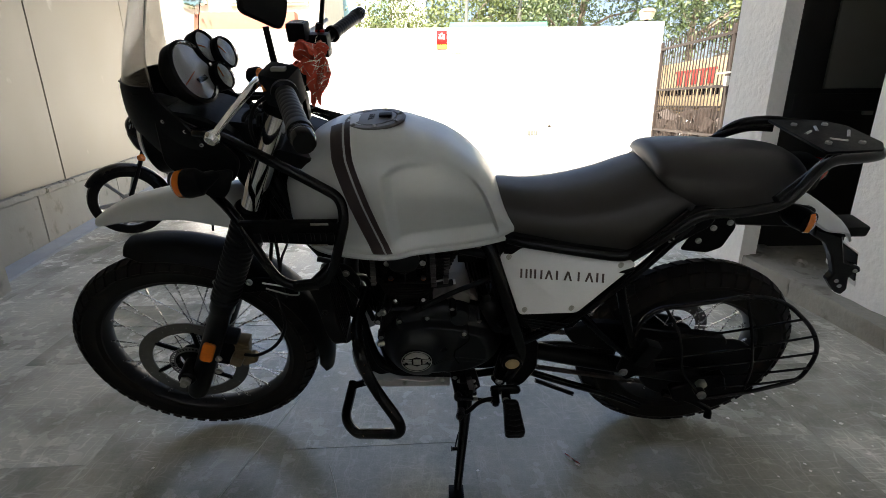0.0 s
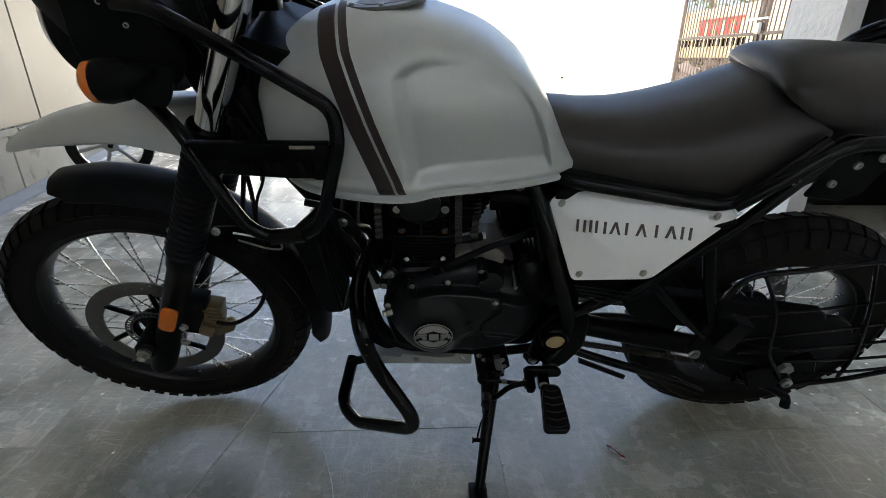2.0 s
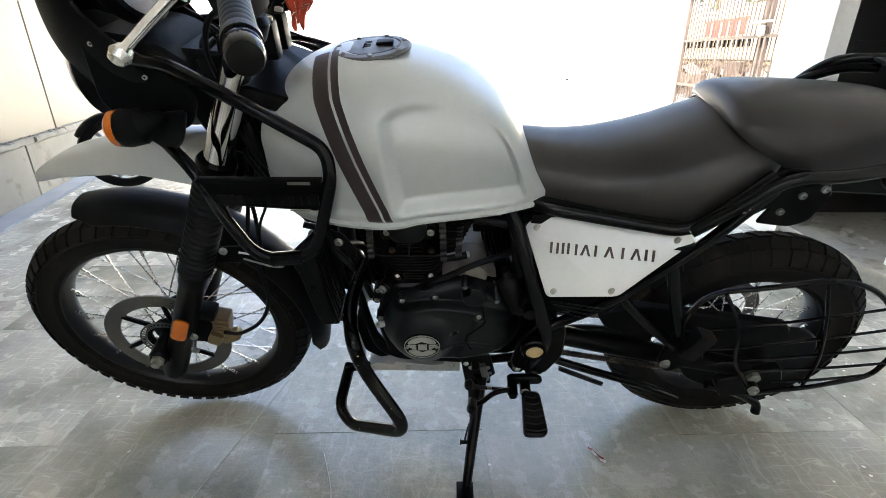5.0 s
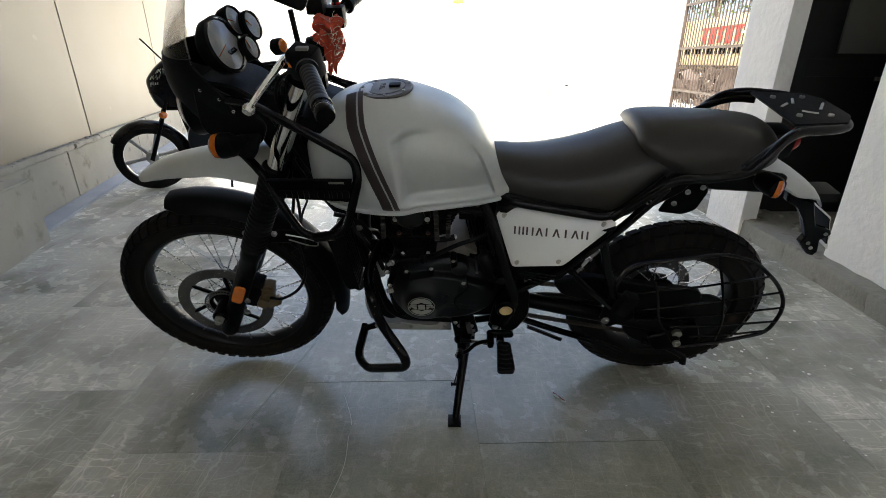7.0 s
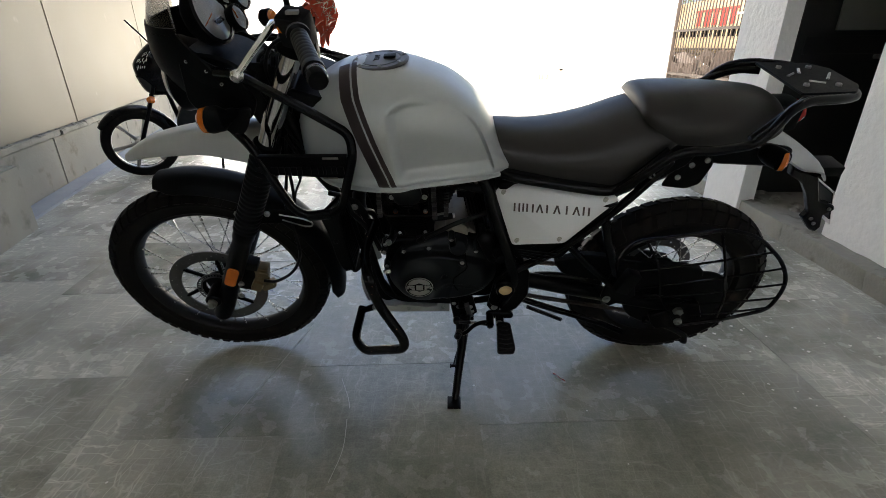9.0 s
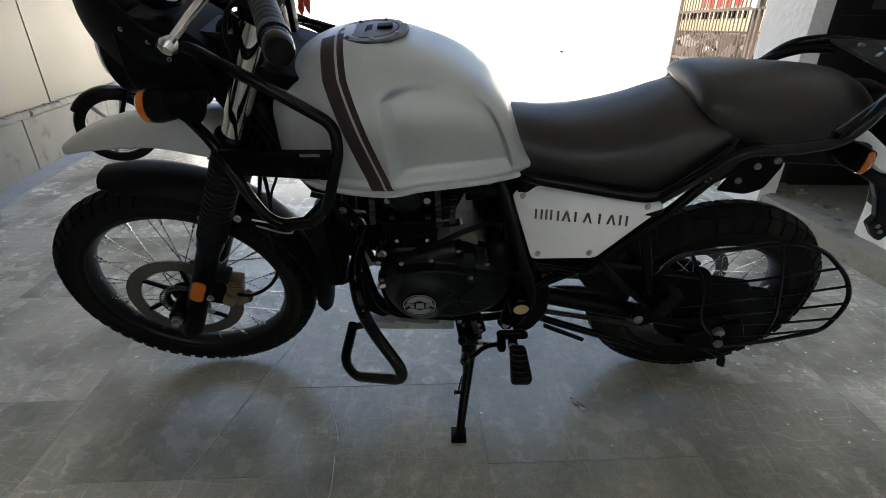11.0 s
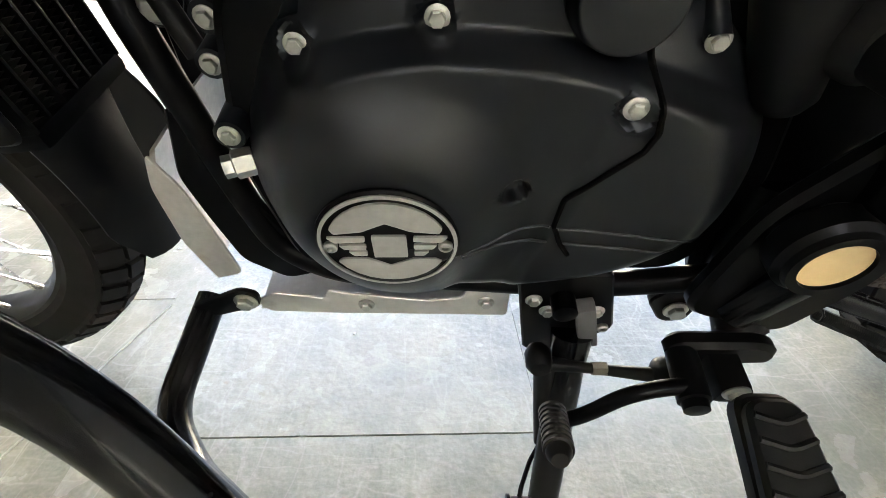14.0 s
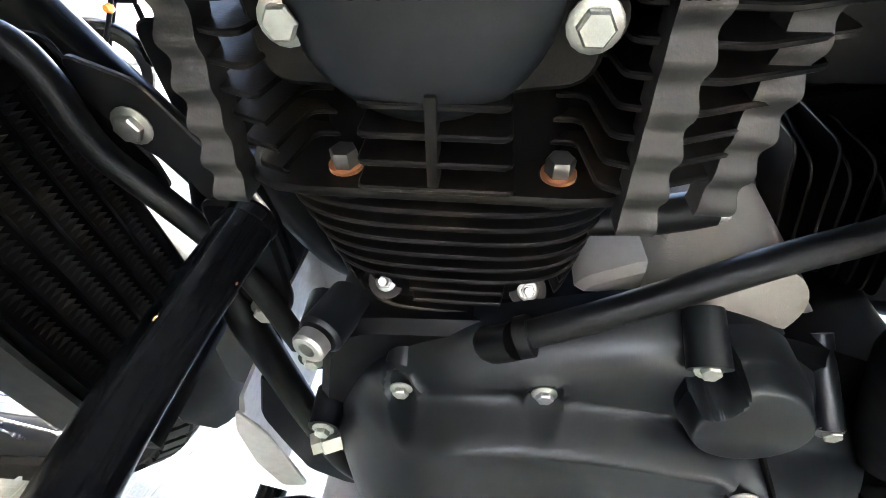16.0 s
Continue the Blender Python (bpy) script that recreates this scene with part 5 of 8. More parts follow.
bk.transform(Matrix.Translation((1.186, 0.078, 0.592)) @ Matrix.Rotation(radians(-22), 4, "Y"))
part("backing", bk, PLASTIC, hanger, "black plate backing")
part("rear_reflector", rbox((1.088, 0.02, 0.738), (0.070, 0.07, 0.030), 0.007), PLASTIC, bike)
for y in (-1, 1):
    ind = part("rear_indicator", join(lathe([(0.011, 0.04), (0.019, 0.045), (0.025, 0.06), (0.027, 0.085), (0.025, 0.105)], (0.825, y * 0.02, 0.832), (0.3, y, 0.0), 20), tube([(0.84, 0, 0.832), (0.85, y * 0.07, 0.832)], 0.011, 8, 0)), PLASTIC, bike)
    ind_l = lathe([(0.027, 0), (0.025, 0.010), (0.015, 0.016), (0.002, 0.018)], (0.855, y * 0.112, 0.830), (0.85, y * 0.5, 0), 20)
    part("lens", ind_l, ORANGE, ind, "amber lens")

# --- engine ---
engine = part("engine", plate([(-0.145, 0.345), (0.17, 0.345), (0.20, 0.43), (0.175, 0.555), (0.07, 0.59), (-0.14, 0.575), (-0.165, 0.46)], -0.105, 0.13, 0.03, 0.006), BLACK, bike, "black single-cylinder air-cooled engine")

COVER = [(-0.134, 0.520), (-0.150, 0.485), (-0.156, 0.445), (-0.146, 0.405), (-0.116, 0.370), (-0.066, 0.350), (-0.010, 0.346), (0.055, 0.354), (0.115, 0.368), (0.160, 0.396), (0.178, 0.440), (0.176, 0.482), (0.158, 0.518), (0.122, 0.556), (0.076, 0.592), (0.022, 0.606), (-0.030, 0.590), (-0.085, 0.574), (-0.118, 0.550)]
outline = round_poly(COVER, 0.05, 12)
mid = Vector((-0.005, 0.475))


def ridge_z(x):
    return 0.5545 - (2.75 if x < -0.025 else 1.5) * (x + 0.025) ** 2


def cover_y(p, rho):
    """How far the clutch cover stands out at a point; rho is 1 at its rim."""
    x, z = p
    h = 0.030 * (1 - rho**14) + 0.096
    low = 1 - step(0.72, 1.0, rho)
    h += 0.024 * step(-0.004, 0.008, ridge_z(x) - z) * low
    d = math.hypot((x + 0.057) / 0.084, (z - 0.468) / (0.080 if z > 0.468 else 0.110))
    h += 0.019 * (1 - step(0.46, 1.0, d))
    h += 0.004 * step(0.052, 0.064, x + 0.30 * (0.50 - z)) * low * step(-0.004, 0.006, 0.545 - z)
    edge = 0.436 + 0.012 * step(-0.005, 0.040, x) - 0.18 * max(0.0, x - 0.06)
    h -= 0.006 * step(0.0, 0.006, edge - z) * step(-0.03, -0.01, x) * low
    for bx, bz in BOLTS:
        q = math.hypot(x - bx, z - bz)
        h += 0.0020 * (1 - step(0.0105, 0.0140, q)) - 0.0045 * (1 - step(0.0068, 0.0100, q))
    h -= 0.010 * (1 - step(0.0050, 0.0088, math.hypot(x - 0.017, z - 0.475)))
    return -h


BOLTS = ((-0.026, 0.560), (-0.098, 0.545), (0.069, 0.529))
NR = 96
rings = []
for k in range(NR, 0, -1):
    rho = (k / NR) ** 0.8
    rings.append([(mid.x + (p.x - mid.x) * rho, cover_y((mid.x + (p.x - mid.x) * rho, mid.y + (p.y - mid.y) * rho), rho), mid.y + (p.y - mid.y) * rho) for p in outline])
rings.insert(0, [(p.x, -0.09, p.y) for p in outline])
cover = part("clutch_cover", skin(rings), ENGINE, engine, "domed matt black clutch cover")


def cy(x, z):
    """The cover's surface at a point inside it."""
    v = Vector((x, z)) - mid
    best = 1.0
    n = len(outline)
    for i in range(n):
        a, b = outline[i] - mid, outline[(i + 1) % n] - mid
        den = (b - a).x * v.y - (b - a).y * v.x
        if abs(den) < 1e-9:
            continue
        t = (a.y * v.x - a.x * v.y) / den
        if 0 <= t <= 1:
            q = a + (b - a) * t
            if q.dot(v) > 0:
                best = v.length / q.length
    return cover_y((x, z), min(1, best))


for x, z in BOLTS:
    bolt((x, cy(x, z) - 0.001, z), cover, HEX, (0, -1, 0), 0.72)
bolt((0.109, -0.124, 0.549), cover, HEX, (0, -1, 0), 0.74)
for x, y, z, dx in ((-0.098, -0.108, 0.549, 0.12), (-0.136, -0.097, 0.515, 0.2)):
    part("bolt_sleeve", lathe([(0.0105, 0), (0.0095, 0.022), (0.0088, 0.05)], (x, y, z), (dx, 0.8, 0.5), 20), ENGINE, cover)
for x, y, z in ((-0.151, -0.120, 0.490), (-0.160, -0.092, 0.52), (-0.155, -0.088, 0.545)):
    part("lug", lathe([(0.011, 0), (0.0095, 0.025)], (x, y + 0.025, z), (0, -1, 0), 16), ENGINE, engine)
    bolt((x, y, z), engine, HEX, (0, -1, 0), 0.78)
part("sump_plug", lathe([(0.0095, -0.008), (0.0095, 0.004), (0.0075, 0.005), (0.0075, 0.011)], (-0.153, -0.116, 0.466), (-0.9, -0.4, 0), 6), STEEL, engine, "steel plug")
# round starter hump with a pocket for its bolt
HX, HZ, HR = 0.0580, 0.573, 0.0270


def hump_y(x, z, rho):
    h = 0.143 - 0.012 * step(0.80, 1.0, rho) ** 2 - 8.0 * max(0.0, z - HZ + 0.006) ** 2
    q = math.hypot(x - 0.039, z - 0.592)
    return -h + 0.020 * (1 - step(0.0098, 0.0118, q))


rings = [[(HX + HR * math.cos(a), -0.105, HZ + HR * math.sin(a)) for a in np.linspace(0, 2 * math.pi, 97)[:-1]]]
for k in range(40, 0, -1):
    rho = (k / 40) ** 0.8
    rings.append([(HX + HR * rho * math.cos(a), hump_y(HX + HR * rho * math.cos(a), HZ + HR * rho * math.sin(a), rho), HZ + HR * rho * math.sin(a)) for a in np.linspace(0, 2 * math.pi, 97)[:-1]])
part("hump", skin(rings), ENGINE, cover, "round black hump with a bolt pocket")
bolt((0.039, -0.124, 0.592), cover, HEX, (0, -1, 0.1), 0.74)
part("bolt_sleeve", lathe([(0.0092, 0), (0.0088, 0.026)], (0.039, -0.125, 0.592), (0, 0.9, 0.42), 20), ENGINE, cover)
part("bolt_sleeve", lathe([(0.0065, 0), (0.0062, 0.045)], (0.109, -0.123, 0.549), (-0.1, 0.75, 0.65), 20), ENGINE, cover)
seam = [(0.067, 0.568), (0.074, 0.557), (0.077, 0.546), (0.080, 0.532), (0.083, 0.517), (0.079, 0.506), (0.060, 0.487), (0.046, 0.470), (0.043, 0.449), (0.050, 0.430), (0.060, 0.414)]
dense_seam = [(a[0] + (b[0] - a[0]) * t / 4, a[1] + (b[1] - a[1]) * t / 4) for a, b in zip(seam, seam[1:]) for t in range(4)]
part("gasket", tube([(x, cy(x, z) - 0.0008, z) for x, z in dense_seam], 0.0017, 8, 0.01), DARKHOLE, cover, "black gasket seam")
for line in ([(-0.013, 0.436), (0.007, 0.438), (0.026, 0.445), (0.041, 0.447)], [(0.046, 0.447), (0.090, 0.443), (0.131, 0.435), (0.160, 0.424)], [(-0.012, 0.422), (0.016, 0.424), (0.042, 0.430)], [(0.049, 0.429), (0.099, 0.423), (0.150, 0.412)]):
    dense = [(a[0] + (b[0] - a[0]) * t / 5, a[1] + (b[1] - a[1]) * t / 5) for a, b in zip(line, line[1:]) for t in range(5)] + [line[-1]]
    part("crease", tube([(x, cy(x, z) - 0.0003, z) for x, z in dense], 0.0011, 6, 0), ENGINE, cover)

# round badge: plain shapes only
EC = Vector((-0.0555, cy(-0.057, 0.455) + 0.0012, 0.451))
EAX = Vector((0.02, -1, -0.06))
em = basis(EAX, EC)
badge = part("badge", lathe([(0.0425, -0.006), (0.0425, 0.0005), (0.041, 0.0018), (0.001, 0.0018)], EC, EAX, 56), BLACK, cover, "round black and silver badge")
part("badge_ring", ring_lathe([(0.0405, 0.0015), (0.0405, 0.0032), (0.0385, 0.0034), (0.0385, 0.0015)], EC, EAX, 56), ALU, badge, "silver ring")


def badge_piece(pts, r=0.001):
    o = round_poly(pts, r, 3)
    bm = skin([[em @ Vector((p.x, p.y, h)) for p in o] for h in (0.0012, 0.0034)])
    return bm


flip = 1 if (em.to_3x3() @ Vector((1, 0, 0))).x > 0 else -1
up = 1 if (em.to_3x3() @ Vector((0, 1, 0))).z > 0 else -1


def arc(r, a0, a1, n=10):
    return [(r * math.cos(radians(a0 + (a1 - a0) * i / n)), r * math.sin(radians(a0 + (a1 - a0) * i / n))) for i in range(n + 1)]


shapes = [arc(0.0350, 24, 156) + [(-0.030, 0.010), (-0.014, 0.012), (0.0, 0.019), (0.014, 0.012), (0.030, 0.010)], arc(0.0350, 206, 334) + [(0.028, -0.013), (0.014, -0.013), (0.0, -0.020), (-0.014, -0.013), (-0.028, -0.013)], [(-0.035, 0.007), (-0.013, 0.007), (-0.013, 0.003), (-0.031, 0.002)], [(-0.029, 0.0), (-0.013, 0.0), (-0.013, -0.004), (-0.026, -0.004)], [(-0.024, -0.006), (-0.013, -0.006), (-0.013, -0.010), (-0.021, -0.010)], [(0.035, 0.007), (0.015, 0.007), (0.015, 0.003), (0.031, 0.002)], [(0.029, 0.0), (0.015, 0.0), (0.015, -0.004), (0.026, -0.004)], [(0.024, -0.006), (0.015, -0.006), (0.015, -0.010), (0.021, -0.010)], [(-0.009, 0.008), (0.011, 0.008), (0.011, -0.0115), (-0.009, -0.0115)]]
for pts in shapes:
    part("badge_shape", badge_piece([(x * flip, y * up) for x, y in pts]), ALU, badge)
for sx in (-1, 1):
    bolt(em @ Vector((sx * 0.0335, -0.001 * up, 0.0022)), badge, SMALL, EAX, 1.05)

# cylinder and head fins
def fin(cx, hx, hy, z, t, r=0.028):
    o = round_poly([(cx - hx, -hy), (cx + hx, -hy), (cx + hx, hy), (cx - hx, hy)], r, 4)
    i = inset(o, 0.0008)
    return skin([[(p.x, p.y, h) for p in q] for q, h in ((i, z - t / 2), (o, z - t / 4), (o, z + t / 4), (i, z + t / 2))])


def fin_outline(pts, z, t, r=0.006):
    o = round_poly(pts, r, 3)
    i = inset(o, 0.0007)
    return skin([[(p.x, p.y, h) for p in q] for q, h in ((i, z - t / 2), (o, z - t / 4), (o, z + t / 4), (i, z + t / 2))])


# The barrel's core is near-black to paint in the shade between its fins.
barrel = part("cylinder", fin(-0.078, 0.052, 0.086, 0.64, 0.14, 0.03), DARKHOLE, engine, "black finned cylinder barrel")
def round_fin(cx, hx, hy, z, t, notches=()):
    """A cylinder fin with a bowed front; notches are gaps in its front edge round the studs."""
    front = []
    for i in range(41):
        u = -1 + 2 * i / 40
        x = cx + hx * math.sin(u * math.pi / 2)
        y = -hy * (0.42 + 0.58 * (1 - abs(u) ** 3.0))
        for nx, nw in notches:
            y += (abs(y) - 0.070) * (1 - step(nw * 0.85, nw, abs(x - nx)))
        front.append(Vector((x, y)))
    o = front + [Vector((cx + hx, 0.07)), Vector((cx + hx * 0.7, 0.09)), Vector((cx - hx * 0.7, 0.09)), Vector((cx - hx, 0.07))]
    i_ = inset(o, 0.0008)
    return skin([[(p.x, p.y, h) for p in q] for q, h in ((i_, z - t / 2), (o, z - t / 4), (o, z + t / 4), (i_, z + t / 2))])


for k in range(9):
    z = 0.5790 + 0.0090 * k
    notch = ((-0.109, 0.013), (-0.036, 0.013)) if k in (1, 2) else ()
    part("fin", round_fin(-0.073 - 0.0006 * k, 0.060 + 0.0024 * k, 0.094 + 0.0012 * k, z, 0.0026, notch), FIN, barrel)
# Same near-black core behind the head's fins, for the shade in the gaps.
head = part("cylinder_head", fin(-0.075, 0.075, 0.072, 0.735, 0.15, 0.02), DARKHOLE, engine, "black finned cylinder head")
part("ledge", fin(-0.078, 0.080, 0.108, 0.6625, 0.0042, 0.03), FIN, head)
for k in range(11):
    z = 0.671 + 0.0098 * k
    g = 0.0022 * k
    l, r = -0.146 - g, -0.008 + g + 0.002 * k
    if k < 4:
        front = [(-0.105 + 0.001 * k, -0.080), (-0.105 + 0.001 * k, -0.116 + 0.001 * k), (-0.050 - 0.001 * k, -0.116 + 0.001 * k), (-0.050 - 0.001 * k, -0.080)]
    else:
        front = []
    pts = [(l, -0.103), (l + 0.016, -0.110), (-0.134, -0.108), (-0.130, -0.080)] + front + [(-0.026, -0.080), (-0.022, -0.108), (r - 0.004, -0.112), (r + 0.03, -0.098), (r + 0.034, 0.09), (l, 0.09)]
    part("fin", fin_outline(pts, z, 0.0024, 0.004), FIN, head)
part("rib", rbox((-0.078, -0.110, 0.688), (0.004, 0.010, 0.034), 0.001), FIN, head)
# studs with copper washers, standing on the ledge
for x in (-0.115, -0.033):
    part("stud_boss", lathe([(0.0085, -0.006), (0.0078, 0.003), (0.007, 0.004)], (x, -0.093, 0.661), (0, -0.1, 1), 20), FIN, head)
    part("copper_washer", lathe([(0.0068, 0), (0.0068, 0.0018), (0.005, 0.0018)], (x, -0.0935, 0.665), (0, -0.1, 1), 24), COPPER, head, "copper washer")
    part("stud_nut", lathe([(0.0054, 0.0), (0.0056, 0.002), (0.0056, 0.0058), (0.0048, 0.0068), (0.002, 0.007)], (x, -0.0937, 0.6668), (0, -0.1, 1), 6), DISC, head)
part("cam_cover", lathe([(0.040, -0.02), (0.040, 0.004), (0.037, 0.007), (0.028, 0.009), (0.002, 0.010)], (-0.081, -0.104, 0.733), (0, -1, 0), 48), ENGINE, head, "smooth black round cam cover")
part("cam_flange", plate([(-0.135, 0.700), (-0.110, 0.700), (-0.081, 0.69), (-0.052, 0.700), (-0.027, 0.702), (-0.025, 0.755), (-0.14, 0.755)], -0.088, -0.100, 0.012, 0.002), FIN, head)
for p in ((-0.120, 0.724), (-0.033, 0.724)):
    part("bolt_boss", lathe([(0.010, -0.03), (0.010, 0.0)], (p[0], -0.104, p[1]), (0, -1, 0), 20), FIN, head)
    bolt((p[0], -0.108, p[1]), head, HEX, (0, -1, 0), 0.90)
for p in ((-0.109, 0.588), (-0.036, 0.588)):
    part("stud_seat", lathe([(0.010, -0.02), (0.0095, 0.0)], (p[0], -0.083, p[1]), (0, -0.7, 0.7), 18), FIN, barrel)
    bolt((p[0], -0.0835, p[1]), barrel, HEX, (0, -0.7, 0.7), 0.62, "nut")
    part("stud", lathe([(0.0024, 0.002), (0.0024, 0.0085), (0.002, 0.009)], (p[0], -0.0835, p[1]), (0, -0.7, 0.7), 12), STEEL, barrel)


def damper(x0, x1, y, z0, z1, w):
    rings = []
    for i in range(113):
        t = i / 112
        z, x = z0 + (z1 - z0) * t, x0 + (x1 - x0) * t
        ww = w * (1 + 0.07 * math.sin(t * 2 * math.pi * 8))
        yy = y - 0.0016 * math.sin(t * 2 * math.pi * 8)
        rings.append([(x - ww / 2, yy, z), (x + ww / 2, yy, z), (x + ww / 2, yy + 0.012, z), (x - ww / 2, yy + 0.012, z)])
    return skin(rings)


for x0, x1, y in ((-0.158, -0.153, -0.108), (-0.007, -0.010, -0.1155), (0.023, 0.028, -0.102)):
    part("damper", damper(x0, x1, y, 0.656, 0.772, 0.0125), DAMPER, head, "grey rubber fin damper")
part("oil_boss", lathe([(0.012, -0.02), (0.012, 0.008), (0.010, 0.010)], (-0.135, -0.105, 0.577), (-0.3, -1, 0.1), 20), ENGINE, engine)
bolt((-0.139, -0.116, 0.578), engine, SOCKET, (-0.3, -1, 0.1), 1.5)
part("elbow", tube([(-0.054, -0.092, 0.566), (-0.054, -0.110, 0.575), (-0.042, -0.114, 0.587)], 0.0092, 14, 0.010), HOSE, engine, "rubber elbow")
part("clip", lathe([(0.0100, -0.003), (0.0100, 0.003)], (-0.038, -0.1135, 0.5900), (0.06, 0, 0.028), 18), HOSE, engine)
part("gasket_tab", lathe([(0.0125, -0.001), (0.0125, 0.0006)], (-0.054, -0.098, 0.562), (0, -0.85, 0.5), 20), CHIP, engine, "rusty gasket edge")
part("breather_hose", tube([(-0.042, -0.113, 0.588), (-0.015, -0.112, 0.602), (0.021, -0.108, 0.620), (0.060, -0.100, 0.636), (0.100, -0.090, 0.644), (0.145, -0.070, 0.652)], 0.0068, 14, 0.02), HOSE, engine, "black rubber breather hose")
part("sensor", tube([(-0.014, -0.075, 0.628), (0.018, -0.070, 0.630), (0.042, -0.066, 0.633)], [0.0065, 0.009, 0.009], 14, 0), HOSE, engine, "black plug boot")
part("sensor_tip", lathe([(0.0078, 0), (0.0078, 0.006), (0.0055, 0.007)], (0.042, -0.066, 0.633), (1, 0.05, 0.1), 6), STEEL, engine, "steel hex tip")
starter = part("starter_motor", lathe([(0.026, -0.02), (0.0335, -0.018), (0.0345, 0.06), (0.034, 0.064), (0.034, 0.115), (0.028, 0.122), (0.022, 0.150), (0.002, 0.152)], (0.053, -0.076, 0.596), (0, 1, 0.06), 44), STARTER, engine, "grey cast starter motor")
part("band", lathe([(0.0350, -0.003), (0.0360, 0), (0.0350, 0.003)], (0.053, -0.020, 0.599), (0, 1, 0.05), 44), STARTER, starter)
part("crankcase_deck", plate([(-0.020, 0.555), (0.135, 0.530), (0.128, 0.552), (0.106, 0.582), (0.085, 0.604), (0.020, 0.606), (-0.010, 0.590)], -0.078, 0.07, 0.008, 0.004), STARTER, engine, "bare grey crankcase top")
part("rear_flange", plate([(0.070, 0.555), (0.108, 0.550), (0.112, 0.562), (0.095, 0.588), (0.080, 0.598)], -0.078, -0.04, 0.006, 0.003), STARTER, starter)
part("lug", lathe([(0.0088, -0.02), (0.0086, 0.03), (0.0075, 0.032)], (0.033, -0.068, 0.612), (0, -1, -0.25), 20), STARTER, starter)
regulator = part("regulator", rbox((0.125, 0.012, 0.612), (0.085, 0.012, 0.09), 0.003, Matrix.Rotation(radians(-12), 4, "Y")), BLACK, bike, "black finned voltage regulator")
for k in range(8):
    x, top = 0.090 + 0.0098 * k, 0.655 - 0.004 * max(0, k - 2)
    o = round_poly([(-0.028, -0.042), (0.024, -0.042), (0.024, 0.042), (-0.028, 0.042 - 0.012 * (k % 2))], 0.011, 5)
    bm = skin([[(h, p.x, p.y) for p in q] for q, h in ((inset(o, 0.0005), -0.0009), (o, -0.0004), (o, 0.0004), (inset(o, 0.0005), 0.0009))])
    bm.transform(Matrix.Translation((x, -0.014, top - 0.042)) @ Matrix.Rotation(radians(-14), 4, "Y"))
    part("fin", bm, FIN, regulator)
bottle = lathe([(0.004, -0.070), (0.013, -0.069), (0.0175, -0.062), (0.0205, -0.035), (0.0235, 0.0), (0.0250, 0.022), (0.0235, 0.032), (0.0165, 0.040), (0.0105, 0.045), (0.0088, 0.064), (0.0100, 0.065), (0.0100, 0.069), (0.006, 0.070)], (0.141, -0.118, 0.575), (-0.33, -0.05, 1), 28)
part("drain_bottle", bottle, HOSE, bike, "black rubber drain bottle")
part("cap_nut", lathe([(0.0145, 0), (0.0140, 0.02), (0.0125, 0.024), (0.002, 0.025)], (0.175, -0.146, 0.553), (0, -1, 0.1), 24), HOSE, bike, "black rubber cap")
part("cap_nut_base", lathe([(0.024, 0), (0.023, 0.015), (0.016, 0.026)], (0.175, -0.122, 0.555), (0, -1, 0.1), 24), HOSE, bike)
part("cable_run", tube([(0.125, -0.10, 0.74), (0.135, -0.125, 0.69), (0.150, -0.135, 0.63)], 0.0045, 8, 0.02), HOSE, bike)
pivot = part("pivot_boss", lathe([(0.026, 0), (0.027, 0.02), (0.025, 0.026), (0.0195, 0.026), (0.0195, 0.012)], (0.195, -0.158, 0.449), (0, -1, 0), 36), BLACK, bike, "black swingarm pivot boss")
part("plug", lathe([(0.019, 0.016), (0.019, 0.0235), (0.016, 0.0225), (0.002, 0.0215)], (0.195, -0.158, 0.449), (0, -1, 0), 32), BRASS, pivot, "cream plastic plug")
part("arch", ring_lathe([(0.0265, 0.0), (0.030, 0.004), (0.030, 0.018), (0.0265, 0.022)], (0.195, -0.158, 0.449), (0, -1, 0), 36), BLACK, pivot)

part("pivot_plate", plate([(0.155, 0.60), (0.235, 0.60), (0.262, 0.45), (0.245, 0.33), (0.185, 0.325), (0.165, 0.40)], -0.088, -0.100, 0.02, 0.003), BLACK, bike, "black frame plate")
throttle = part("throttle_body", lathe([(0.026, -0.05), (0.030, -0.045), (0.030, -0.01), (0.024, -0.005), (0.024, 0.03), (0.029, 0.035), (0.029, 0.05), (0.024, 0.055)], (0.075, 0.0, 0.705), (1, 0, 0.15), 28), STARTER, bike, "grey cast throttle body")
part("linkage_cover", rbox((0.078, -0.040, 0.708), (0.05, 0.03, 0.045), 0.008), BLACK, throttle)
part("intake_boot", lathe([(0.030, 0), (0.034, 0.01), (0.034, 0.05), (0.030, 0.06)], (0.128, 0.0, 0.712), (1, 0, 0.15), 24), HOSE, bike, "black rubber intake boot")
part("wiring_cover", rbox((0.06, 0.02, 0.76), (0.16, 0.10, 0.035), 0.012), PLASTIC, bike)
part("fuel_hose", tube([(0.02, -0.075, 0.77), (0.04, -0.085, 0.74), (0.075, -0.07, 0.72), (0.11, -0.08, 0.74), (0.13, -0.09, 0.77)], 0.005, 8, 0.02), HOSE, bike, "black fuel hose")
# Added plate: stops yard light from showing through behind starter and regulator.
part("inner_panel", plate([(0.030, 0.775), (0.30, 0.775), (0.30, 0.46), (0.20, 0.46), (0.185, 0.575), (0.090, 0.640), (0.050, 0.700)], 0.045, 0.052, 0.02, 0.003), PLASTIC, bike, "black plate added to block light from the yard")
part("airbox", rbox((0.205, 0.0, 0.69), (0.09, 0.22, 0.16), 0.02), PLASTIC, bike, "black plastic airbox")

